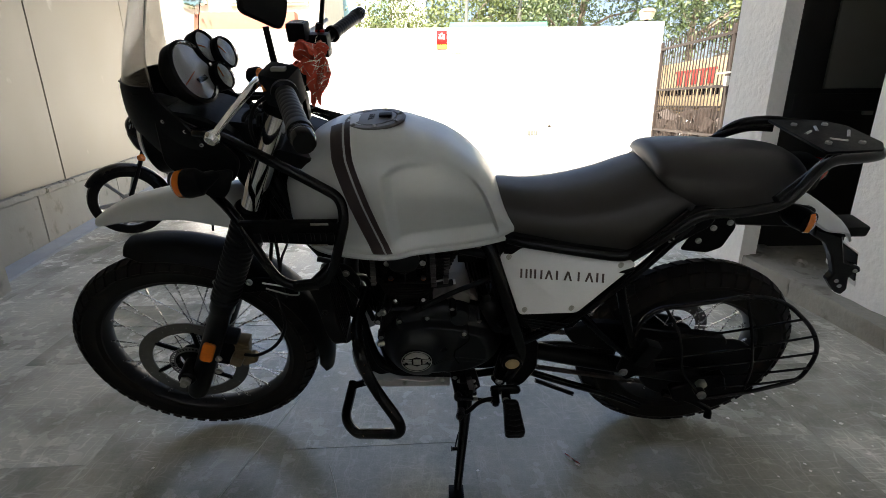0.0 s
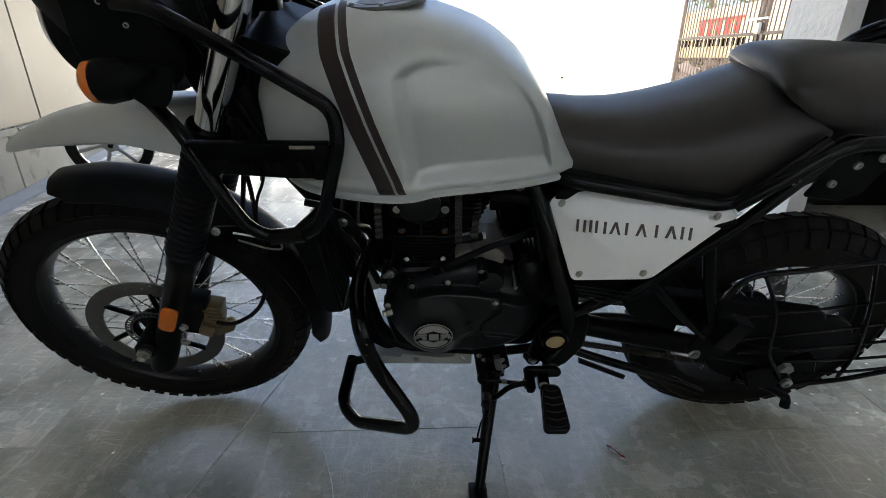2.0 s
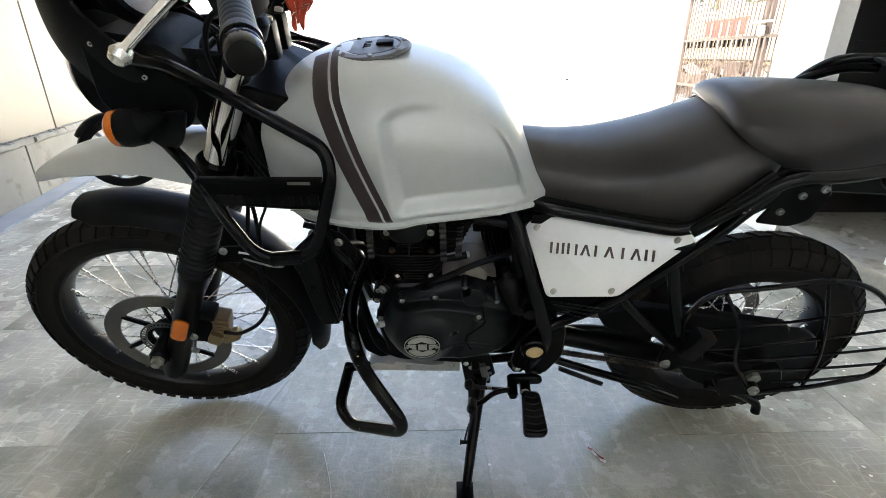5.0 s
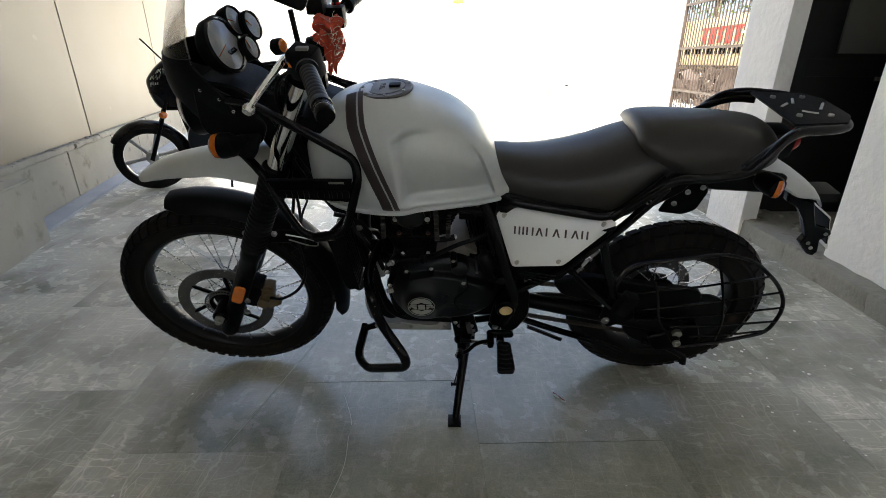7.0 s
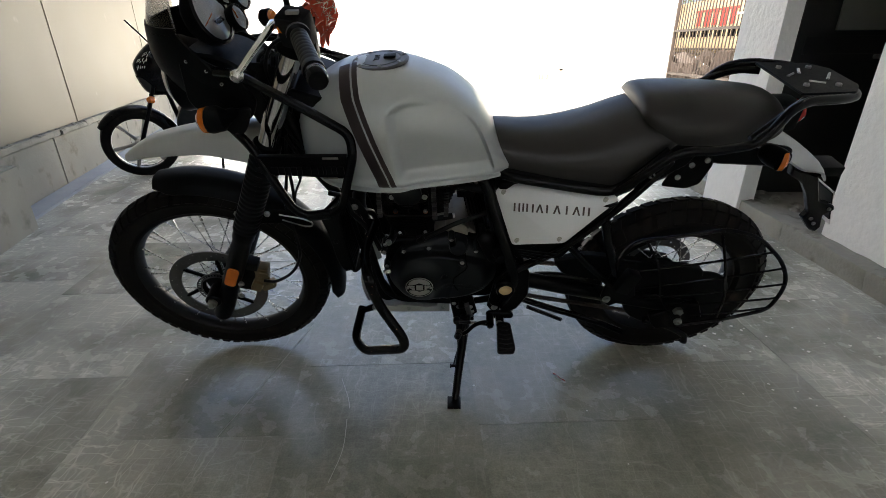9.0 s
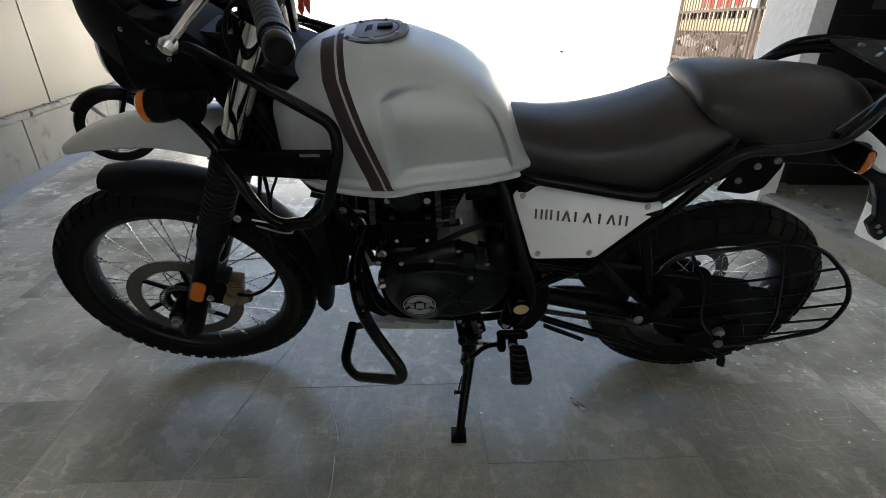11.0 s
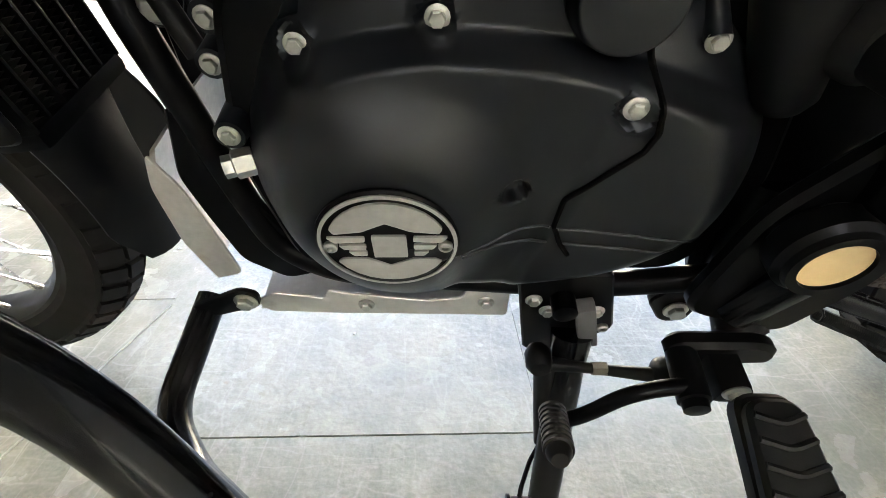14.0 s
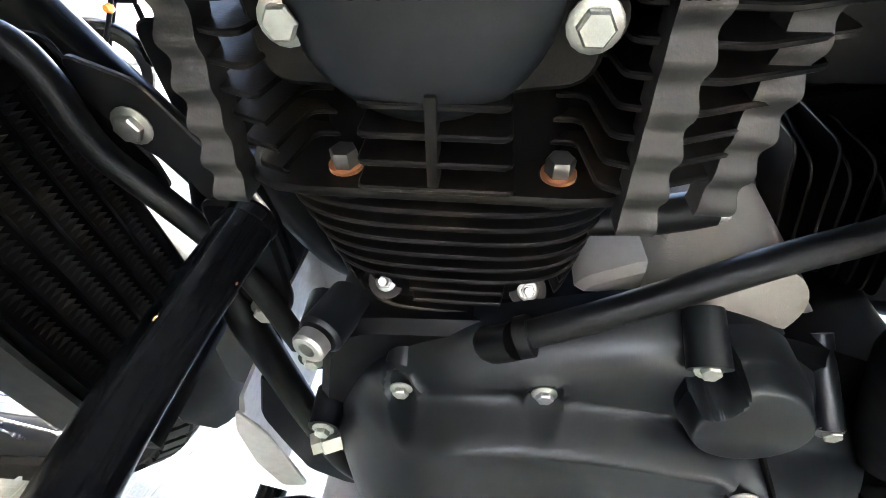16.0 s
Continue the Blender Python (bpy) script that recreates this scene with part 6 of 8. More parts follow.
# oil cooler beside the down tube
cm = Matrix.Translation((-0.266, -0.100, 0.594)) @ Matrix.Rotation(radians(-7), 4, "Y")


def placed(bm, m):
    bm.transform(m)
    return bm


# Solid near-black core added so that no light shows through the fins.
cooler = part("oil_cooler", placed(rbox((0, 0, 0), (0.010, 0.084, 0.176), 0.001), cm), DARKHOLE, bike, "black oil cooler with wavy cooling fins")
for z in (-0.093, 0.093):
    part("tank", placed(rbox((0, 0, z), (0.032, 0.092, 0.012), 0.005), cm), BLACK, cooler)
for y in (-0.0445, 0.0445):
    part("side_plate", placed(rbox((0, y, 0), (0.032, 0.003, 0.178), 0.001), cm), BLACK, cooler)
for k in range(5):
    y = -0.02856 + 0.01428 * k
    part("tube", placed(rbox((0, y, 0), (0.0275, 0.0022, 0.176), 0.0008), cm), BLACK, cooler)
verts, faces = [], []
for k in range(6):
    y0 = -0.0357 + 0.01428 * k
    base = len(verts)
    n = 90
    for i in range(n + 1):
        y = y0 + (-0.0046 if i % 2 else 0.0046)
        for x in (-0.013, 0.013):
            verts.append(cm @ Vector((x, y, -0.086 + 0.172 * i / n)))
    for i in range(n):
        a = base + 2 * i
        faces.append((a, a + 1, a + 3, a + 2))
me = bpy.data.meshes.new("fin_pack")
me.from_pydata(verts, [], faces)
me.materials.append(DAMPER)
tagged(part("fin_pack", me, None, cooler), "fine wavy cooling fins", "", "", "stuff")
shroud = part("side_shroud", plate([(-0.312, 0.705), (-0.296, 0.640), (-0.284, 0.540), (-0.272, 0.502), (-0.243, 0.505), (-0.245, 0.530), (-0.254, 0.600), (-0.258, 0.700)], -0.148, -0.152, 0.010, 0.002), PLASTIC, bike, "black plastic cooler shroud")
part("screw", lathe([(0.0075, -0.001), (0.0075, 0.002), (0.006, 0.0035), (0.003, 0.0035), (0.003, 0.001)], (-0.277, -0.152, 0.611), (0, -1, 0), 18), BLACK, shroud)
# Added blocker at the far side, shaped to close the pale gap behind the cooler.
part("far_gap_plate", plate([(-0.325, 0.66), (-0.20, 0.66), (-0.205, 0.545), (-0.245, 0.53), (-0.24, 0.40), (-0.31, 0.40)], 0.088, 0.094, 0.015, 0.002), PLASTIC, bike, "black plate added on the far side to block the background")
# Added blocker that keeps the area between cooler and oil line dark.
part("cooler_gap_plate", plate([(-0.290, 0.700), (-0.262, 0.696), (-0.250, 0.655), (-0.238, 0.632), (-0.236, 0.612), (-0.250, 0.612), (-0.268, 0.640)], -0.044, -0.048, 0.006, 0.001), BLACK, bike, "black plate added beside the cooler to fill the gap")
part("oil_line", tube([(-0.300, -0.060, 0.708), (-0.264, -0.062, 0.700), (-0.252, -0.066, 0.685), (-0.247, -0.070, 0.665), (-0.243, -0.070, 0.648), (-0.230, -0.070, 0.632), (-0.209, -0.070, 0.602), (-0.190, -0.074, 0.572), (-0.172, -0.080, 0.520)], 0.0072, 14, 0.012), HOSE, bike, "black oil line")
hanger = part("engine_hanger", plate([(-0.258, 0.690), (-0.224, 0.676), (-0.212, 0.655), (-0.201, 0.637), (-0.203, 0.606), (-0.217, 0.608), (-0.224, 0.628), (-0.240, 0.640), (-0.258, 0.668)], -0.046, -0.050, 0.008, 0.001), RIM, bike, "grey steel engine hanger plate")
bolt((-0.236, -0.052, 0.655), hanger, BIGHEX, (0, -1, 0), 0.75)
part("lower_bracket", plate([(-0.264, 0.512), (-0.245, 0.475), (-0.238, 0.457), (-0.250, 0.407), (-0.265, 0.392), (-0.278, 0.394), (-0.276, 0.434), (-0.272, 0.473)], -0.038, -0.042, 0.008, 0.001), RIM, bike, "dusty black steel bracket")
part("sump_side", plate([(-0.205, 0.490), (-0.193, 0.480), (-0.185, 0.430), (-0.160, 0.380), (-0.130, 0.320), (-0.170, 0.308), (-0.205, 0.335), (-0.215, 0.385), (-0.222, 0.430)], -0.078, -0.088, 0.010, 0.002), BLACK, bike, "black sump shield")
part("clutch_rod", tube([(-0.201, -0.060, 0.528), (-0.202, -0.062, 0.472), (-0.207, -0.066, 0.382)], 0.0035, 8, 0.01), BLACK, bike, "thin black rod")
bolt((-0.189, -0.074, 0.545), bike, HEX, (0, -1, 0), 1.15)
part("exhaust_header", tube([(-0.15, 0.03, 0.70), (-0.23, 0.05, 0.68), (-0.255, 0.07, 0.56), (-0.20, 0.10, 0.40), (-0.02, 0.14, 0.37), (0.25, 0.16, 0.42), (0.45, 0.17, 0.52)], 0.021, 14, 0.07), RIM, bike, "dark grey exhaust pipe")
part("silencer", tube([(0.42, 0.18, 0.50), (0.50, 0.19, 0.54), (0.86, 0.20, 0.72), (0.90, 0.20, 0.74)], [0.03, 0.048, 0.052, 0.035], 20, 0), BLACK, bike, "black silencer")

# skid plate
skid = part("skid_plate", join(plate([(-0.203, 0.292), (-0.192, 0.276), (-0.125, 0.274), (0.034, 0.274), (0.034, 0.315), (-0.005, 0.316), (-0.009, 0.301), (-0.04, 0.296), (-0.119, 0.307), (-0.131, 0.312), (-0.136, 0.298), (-0.18, 0.306)], -0.100, -0.103, 0.005, 0.0008), rbox((-0.085, 0, 0.2765), (0.235, 0.199, 0.003), 0.001)), ALU, bike, "bare aluminium skid plate")
for y in (-0.101, 0.098):
    part("side_wing", plate([(-0.226, 0.462), (-0.236, 0.430), (-0.2375, 0.372), (-0.226, 0.324), (-0.202, 0.332), (-0.203, 0.345), (-0.207, 0.385), (-0.213, 0.428)], y, y + 0.003, 0.008, 0.0008), ALU, skid, "dented aluminium side wing")
rings = []
for i in range(15):
    t = i / 14
    z = 0.322 + 0.130 * t
    x = -0.227 - 0.011 * math.sin(t * math.pi)
    rings.append([(x, -0.099, z), (x - 0.006, -0.085, z), (x - 0.009, 0, z), (x - 0.006, 0.085, z), (x, 0.099, z), (x + 0.003, 0.096, z), (x - 0.003, 0.083, z), (x - 0.006, 0, z), (x - 0.003, -0.083, z), (x + 0.003, -0.096, z)])
part("front_scoop", skin(rings), ALU, skid, "dented aluminium front scoop")
for p in ((-0.098, 0.290), (0.013, 0.296)):
    bolt((p[0], -0.103, p[1]), skid, HEX, (0, -1, 0), 0.9)
tab = part("guard_bracket", plate([(-0.262, 0.290), (-0.208, 0.318), (-0.193, 0.312), (-0.195, 0.294), (-0.210, 0.288), (-0.255, 0.272)], -0.104, -0.110, 0.006, 0.001), BLACK, bike, "black guard bracket")
bolt((-0.206, -0.110, 0.302), tab, BIGHEX, (0, -1, 0), 0.8)

# engine guard: a bent tube, chipped at the bends
BASHPTS = [(-0.181, -0.072, 0.612), (-0.200, -0.181, 0.595), (-0.172, -0.298, 0.610), (-0.162, -0.278, 0.500), (-0.074, -0.340, 0.386), (-0.226, -0.242, 0.250), (-0.265, -0.196, 0.252), (-0.252, -0.089, 0.280)]
guard = part("engine_guard", tube(BASHPTS, 0.0138, 18, 0.06, 8), TUBE, bike, "scuffed black tubular engine guard")
part("end_cap", lathe([(0.0142, -0.002), (0.0146, 0.004), (0.012, 0.007), (0.002, 0.008)], (-0.181, -0.072, 0.612), (0.16, 1, 0.14), 18), TUBE, guard)
part("mount_plate", plate([(-0.205, 0.625), (-0.172, 0.625), (-0.172, 0.55), (-0.182, 0.530), (-0.200, 0.532), (-0.206, 0.56)], -0.066, -0.072, 0.008, 0.002), BLACK, guard)
rng = random.Random(8)
for i in range(11):
    a, b = Vector(BASHPTS[i % 5]), Vector(BASHPTS[1 + i % 5])
    p = a.lerp(b, rng.uniform(0.15, 0.85))
    d = (b - a).normalized()
    o = d.cross(Vector((rng.uniform(-0.6, 0.6), -1, rng.uniform(-0.3, 0.9)))).normalized().cross(d)
    if o.y > 0:
        o = -o
    q = p + o * 0.01345
    part("paint_chip", lathe([(rng.uniform(0.0008, 0.0016), -0.001), (rng.uniform(0.0009, 0.0018), 0.0003)], q, o, 7), CHIP, guard)

# gear lever, foot peg, side stand
shift = part("gear_lever", tube([(0.158, -0.200, 0.336), (0.130, -0.202, 0.334), (0.108, -0.204, 0.324), (0.090, -0.206, 0.300), (0.078, -0.207, 0.288), (0.058, -0.208, 0.285)], 0.0062, 10, 0.015), BLACK, bike, "black gear lever")
rib = []
for i in range(8):
    rib += [(0.0112, 0.006 * i), (0.0112, 0.006 * i + 0.0035), (0.0094, 0.006 * i + 0.0045), (0.0094, 0.006 * i + 0.0058)]
part("toe_rubber", lathe([(0.008, -0.004)] + rib + [(0.009, 0.050), (0.006, 0.056)], (0.062, -0.203, 0.289), (-0.10, -0.82, 0.56), 20), HOSE, shift, "ribbed rubber toe piece")
part("pivot_pin", lathe([(0.0110, -0.012), (0.0118, 0.0), (0.0118, 0.030), (0.0095, 0.031), (0.0090, 0.037), (0.003, 0.038)], (0.156, -0.180, 0.331), (-0.05, -1, 0.0), 24), BLACK, shift)
part("link_rod", tube([(0.062, -0.164, 0.296), (0.100, -0.166, 0.292), (0.150, -0.170, 0.290)], [0.0068, 0.0045, 0.0065], 10, 0), HOSE, bike, "black gear linkage rod")
part("rod_nut", lathe([(0.0062, -0.006), (0.0062, 0.006)], (0.105, -0.166, 0.292), (1, 0, 0), 6), STARTER, bike)
for x, y, z in ((0.055, -0.160, 0.296), (0.158, -0.170, 0.292)):
    part("ball_joint", lathe([(0.008, -0.012), (0.0115, -0.006), (0.0115, 0.006), (0.008, 0.012), (0.001, 0.0125)], (x, y, z), (0, -1, 0.2), 18), HOSE, bike)
part("stand_bracket", plate([(0.031, 0.375), (0.104, 0.375), (0.122, 0.300), (0.110, 0.290), (0.112, 0.262), (0.088, 0.262), (0.048, 0.262), (0.042, 0.30)], -0.124, -0.132, 0.006, 0.002), BLACK, bike)
for x, z in ((0.047, 0.345), (0.060, 0.330), (0.100, 0.330)):
    bolt((x, -0.134, z), bike, HEX, (0, -1, 0), 0.8)
part("shift_shaft", lathe([(0.010, 0), (0.010, 0.03), (0.007, 0.032)], (0.070, -0.118, 0.345), (0, -1, 0), 18), BLACK, bike)
part("stand_switch", rbox((0.092, -0.141, 0.322), (0.016, 0.014, 0.056), 0.003, Matrix.Rotation(radians(-14), 4, "Y")), CAPGREY, bike, "grey side stand switch")
bolt((0.106, -0.141, 0.318), bike, SMALL, (0, -1, 0), 1.2)
stand = part("side_stand", tube([(0.084, -0.140, 0.305), (0.082, -0.155, 0.280), (0.060, -0.265, 0.165), (0.050, -0.318, 0.105)], [0.018, 0.0155, 0.0125, 0.0115], 14, 0), TUBE, bike, "black side stand leg")
foot_m = Matrix.Rotation(radians(-LEAN), 4, "X")
part("foot", rbox((0.046, -0.328, 0.100), (0.042, 0.05, 0.010), 0.004, foot_m), BLACK, stand)
part("spring_sleeve", tube([(0.062, -0.160, 0.282), (0.064, -0.178, 0.250), (0.066, -0.200, 0.215)], [0.0095, 0.0095, 0.0085], 14, 0), HOSE, stand, "black rubber spring sleeve")
part("hook", tube([(0.066, -0.198, 0.218), (0.055, -0.212, 0.198), (0.047, -0.232, 0.176), (0.046, -0.240, 0.170)], 0.0022, 6, 0.006), BLACK, stand)
part("hook_pin", lathe([(0.005, -0.010), (0.005, 0.010), (0.007, 0.011), (0.007, 0.014)], (0.048, -0.240, 0.170), (-1, 0, 0), 12), BLACK, stand)


def pad(w0, w1, y0, y1, z0, z1, r):
    """A rounded, tapering pad that lies flat between two heights."""
    o = round_poly([(-w0, y0), (-w1, y1), (w1, y1), (w0, y0)], r, 6)
    i = inset(o, 0.003)
    return skin([[(p.x, p.y, h) for p in q] for q, h in ((i, z0), (o, z0 + 0.003), (o, z1 - 0.003), (i, z1))])


TILTP = Matrix.Translation((0.194, -0.262, 0.333)) @ Matrix.Rotation(radians(8), 4, "X")
peg_bm = pad(0.020, 0.026, 0.054, -0.050, -0.010, 0.006, 0.013)
peg_bm.transform(TILTP)
peg = part("foot_peg", peg_bm, BLACK, bike, "black foot peg with ribbed rubber")
rub = pad(0.0185, 0.0265, 0.048, -0.052, 0.003, 0.015, 0.014)
rub.transform(TILTP)
rubber = part("rubber", rub, HOSE, peg, "ribbed rubber pad")
for k in range(6):
    y = -0.228 - 0.015 * k
    z = 0.349 + 0.14 * (y + 0.262)
    w = 0.0160 + 0.0014 * k
    part("rib", tube([(0.194 - w, y, z), (0.194, y - 0.006, z), (0.194 + w, y, z)], 0.0024, 6, 0.006), HOSE, rubber)
part("peg_mount", plate([(0.142, 0.330), (0.150, 0.344), (0.215, 0.345), (0.230, 0.334), (0.228, 0.318), (0.165, 0.314)], -0.158, -0.174, 0.014, 0.004), BLACK, bike)
part("peg_fork", rbox((0.186, -0.188, 0.326), (0.024, 0.034, 0.018), 0.005), BLACK, bike)
bolt((0.182, -0.206, 0.338), bike, HEX, (0, -1, 0), 1.1)
bolt((0.176, -0.118, 0.310), bike, HEX, (0, -1, 0), 1.25)
part("mount_tab", plate([(0.150, 0.318), (0.172, 0.345), (0.200, 0.325), (0.192, 0.288), (0.170, 0.286)], -0.106, -0.116, 0.008, 0.002), BLACK, bike)
part("frame_leg", tube([(0.205, -0.095, 0.44), (0.205, -0.105, 0.36), (0.212, -0.150, 0.325)], 0.020, 14, 0.02), BLACK, bike)

# swingarm, chain, rear stays
bars("swingarm", [(0.235, -0.105, 0.430), (0.40, -0.115, 0.395), (0.60, -0.118, 0.350), (0.742, -0.118, 0.318), (0.80, -0.118, 0.305)], 0.024, 0.05, "black swingarm", BLACK)
part("chain_guard", plate([(0.335, 0.505), (0.43, 0.528), (0.60, 0.50), (0.79, 0.468), (0.80, 0.43), (0.62, 0.405), (0.45, 0.43), (0.37, 0.452)], -0.092, -0.118, 0.02, 0.004), PLASTIC, bike, "black plastic chain guard")
part("chain_slider", tube([(0.25, -0.085, 0.415), (0.34, -0.09, 0.425), (0.45, -0.09, 0.41)], 0.012, 10, 0.03), HOSE, bike)


def chain_run(p, q, parent):
    p, q = Vector(p), Vector(q)
    n = int((q - p).length / 0.0079)
    d = (q - p).normalized()
    ang = math.atan2(d.z, d.x)
    bits = []
    for i in range(n):
        c = p + d * (i + 0.5) * 0.0079
        off = 0.0035 if i % 2 else 0.0055
        for s in (-1, 1):
            bits.append(rbox((c.x, c.y + s * off, c.z), (0.0125, 0.0016, 0.0085), 0, Matrix.Rotation(-ang, 4, "Y")))
    for i in range(n):
        c = p + d * i * 0.0079
        bits.append(lathe([(0.0026, -0.0075), (0.0026, 0.0075)], c, (0, 1, 0), 8))
    return join(*bits)


CHAINM = surf("oily_chain_steel", (0.07, 0.06, 0.05), (0.12, 0.10, 0.08), 200, 0.45, 0.7)
chain = tagged(part("drive_chain", chain_run((0.20, -0.076, 0.340), (0.735, -0.076, 0.224), None), CHAINM, bike), "oily steel drive chain", "", "", "stuff")
tagged(part("chain_upper_run", chain_run((0.20, -0.076, 0.475), (0.742, -0.076, 0.416), None), CHAINM, chain), "", "", "", "stuff")
bars("lower_stay", [(0.250, -0.128, 0.362), (0.341, -0.130, 0.323), (0.428, -0.130, 0.287), (0.519, -0.130, 0.250), (0.60, -0.130, 0.205)], 0.010, 0.05, "black centre stand tube", TUBE, False)
coil = []
for i in range(420):
    a = i * 2 * math.pi / 8
    p = Vector((0.275, -0.136, 0.332)).lerp(Vector((0.392, -0.138, 0.272)), i / 419)
    coil.append(p + Vector((0.3 * math.sin(a), math.cos(a), math.sin(a))) * 0.0055)
part("spring", tube(coil, 0.0010, 5, 0), HOSE, bike, "steel stand spring")
part("stand_arm", tube([(0.66, -0.13, 0.262), (0.74, -0.14, 0.245), (0.80, -0.15, 0.21), (0.80, -0.16, 0.185)], 0.011, 10, 0.03), TUBE, bike)
bars("peg_stay", [(0.355, -0.150, 0.598), (0.42, -0.162, 0.530), (0.505, -0.168, 0.455)], 0.0105, 0.03, "", TUBE)
bars("peg_stay", [(0.440, -0.150, 0.690), (0.466, -0.160, 0.600), (0.505, -0.168, 0.500)], 0.0125, 0.05, "", TUBE)
part("peg_plate", plate([(0.478, 0.412), (0.493, 0.515), (0.556, 0.505), (0.582, 0.415), (0.508, 0.372)], -0.165, -0.176, 0.012, 0.003), BLACK, bike)
part("pillion_peg", rbox((0.533, -0.192, 0.492), (0.040, 0.03, 0.075), 0.006, Matrix.Rotation(radians(20), 4, "Y")), HOSE, bike, "folded pillion foot peg")
bolt((0.496, -0.178, 0.408), bike, HEX, (0, -1, 0), 1.4)
shock = part("shock_absorber", tube([(0.30, 0.0, 0.72), (0.36, 0, 0.45)], 0.022, 12, 0), BLACK, bike)
part("battery_box", rbox((0.27, 0, 0.70), (0.22, 0.18, 0.16), 0.02), PLASTIC, bike)

# guard beside the rear wheel: an outer loop with thin bars
saree = part("wheel_guard", tube([(0.540, -0.172, 0.43), (0.495, -0.172, 0.530), (0.528, -0.160, 0.612), (0.661, -0.160, 0.630), (0.775, -0.158, 0.652), (0.868, -0.156, 0.623), (0.973, -0.155, 0.532), (1.025, -0.155, 0.443), (1.016, -0.155, 0.335), (0.946, -0.156, 0.312), (0.891, -0.159, 0.296), (0.745, -0.163, 0.272)], 0.0058, 10, 0.05), TUBE, bike, "black wire guard beside the rear wheel")
for k, (xa, za, xb, zb) in enumerate(((0.545, 0.509, 0.930, 0.572), (0.565, 0.441, 0.985, 0.512), (0.592, 0.400, 1.016, 0.450), (0.70, 0.372, 1.020, 0.392), (0.771, 0.330, 1.010, 0.350))):
    part("bar", tube([(xa, -0.170, za), ((xa + xb) / 2, -0.166, (za + zb) / 2 - 0.006), (xb, -0.16, zb)], 0.0032, 8, 0.2), TUBE, saree)
for pts in ([(0.565, -0.165, 0.616), (0.615, -0.172, 0.540), (0.636, -0.174, 0.480), (0.655, -0.174, 0.405), (0.734, -0.170, 0.305)], [(0.757, -0.160, 0.648), (0.808, -0.168, 0.528), (0.852, -0.168, 0.403), (0.861, -0.164, 0.310)]):
    part("upright", tube(pts, 0.0038, 8, 0.06), TUBE, saree)
part("spacer", lathe([(0.014, 0), (0.014, 0.028), (0.012, 0.03)], (0.737, -0.145, 0.308), (0, -1, 0), 20), BLACK, saree)
part("spacer_bolt", lathe([(0.012, 0), (0.012, 0.008), (0.009, 0.010), (0.006, 0.010), (0.006, 0.004)], (0.737, -0.175, 0.308), (0, -1, 0), 20), STEEL, saree, "steel mounting bolt")
part("axle_block", plate([(0.66, 0.30), (0.80, 0.36), (0.83, 0.29), (0.79, 0.25), (0.69, 0.24)], -0.125, -0.15, 0.015, 0.004), BLACK, bike)
part("axle_nut", lathe([(0.016, 0), (0.016, 0.012), (0.010, 0.014)], (0.742, -0.148, 0.325), (0, -1, 0), 6), STEEL, bike)
# Added plate that darkens the see-through gap between cooler and engine.
part("lower_gap_plate", plate([(-0.300, 0.585), (-0.245, 0.587), (-0.238, 0.44), (-0.245, 0.405), (-0.285, 0.42)], 0.05, 0.062, 0.02, 0.003), PLASTIC, bike, "black plate added to fill the gap behind the down tubes")
# Added slab: the shade over the wheel's lower half drawn as a black plate.
part("hub_shade_plate", plate([(0.560, 0.385), (0.700, 0.432), (0.840, 0.445), (0.905, 0.395), (0.915, 0.290), (0.860, 0.225), (0.700, 0.205), (0.610, 0.250)], -0.090, -0.100, 0.05, 0.004), PLASTIC, bike, "black plate added for the shade beside the rear hub")
# Added blocker: hides the bright background left of the cylinder.
part("port_gap_plate", plate([(-0.232, 0.740), (-0.100, 0.760), (-0.110, 0.490), (-0.178, 0.505), (-0.182, 0.560), (-0.196, 0.600), (-0.205, 0.640)], 0.012, 0.026, 0.012, 0.003), BLACK, bike, "black plate added to fill the gap by the exhaust port")

# --- front end fixed to the frame: cowl, screen, dials, tank guard ---
def cowl(rows, z0, z1, n, thick, arc_deg=90):
    rings = []
    for i in range(n + 1):
        z = z0 + (z1 - z0) * i / n
        xc, xe, w = lerp_rows(rows, z)
        pts = []
        for k in range(25):
            a = radians(-arc_deg + 2 * arc_deg * k / 24)
            pts.append((xe + (xc - xe) * math.cos(a), w * math.sin(a)))
        rings.append([(x, y, z) for x, y in pts] + [(x + thick, y * (1 - thick / w), z) for x, y in reversed(pts)])
    return skin(rings)


COWL = [(0.955, -0.570, -0.50, 0.085), (0.99, -0.612, -0.485, 0.108), (1.03, -0.645, -0.470, 0.126), (1.08, -0.655, -0.490, 0.132), (1.13, -0.645, -0.530, 0.128), (1.15, -0.638, -0.535, 0.126)]
SCREEN = [(1.12, -0.650, -0.533, 0.129), (1.20, -0.612, -0.530, 0.121), (1.28, -0.570, -0.502, 0.118), (1.36, -0.528, -0.470, 0.108), (1.405, -0.503, -0.462, 0.085), (1.425, -0.492, -0.468, 0.05)]
screen_ob = part("cowl", cowl(COWL, 0.955, 1.15, 16, 0.004), PLASTIC, bike, "black headlamp cowl")
ws = part("windscreen", cowl(SCREEN, 1.135, 1.425, 24, 0.003), SMOKE, bike, "lightly smoked windscreen")
for x, y, z in ((-0.53, -0.126, 1.085), (-0.492, -0.128, 1.065), (-0.47, -0.124, 1.035)):
    bolt((x, y, z), screen_ob, SOCKET, (0.2, -1, 0), 0.65)
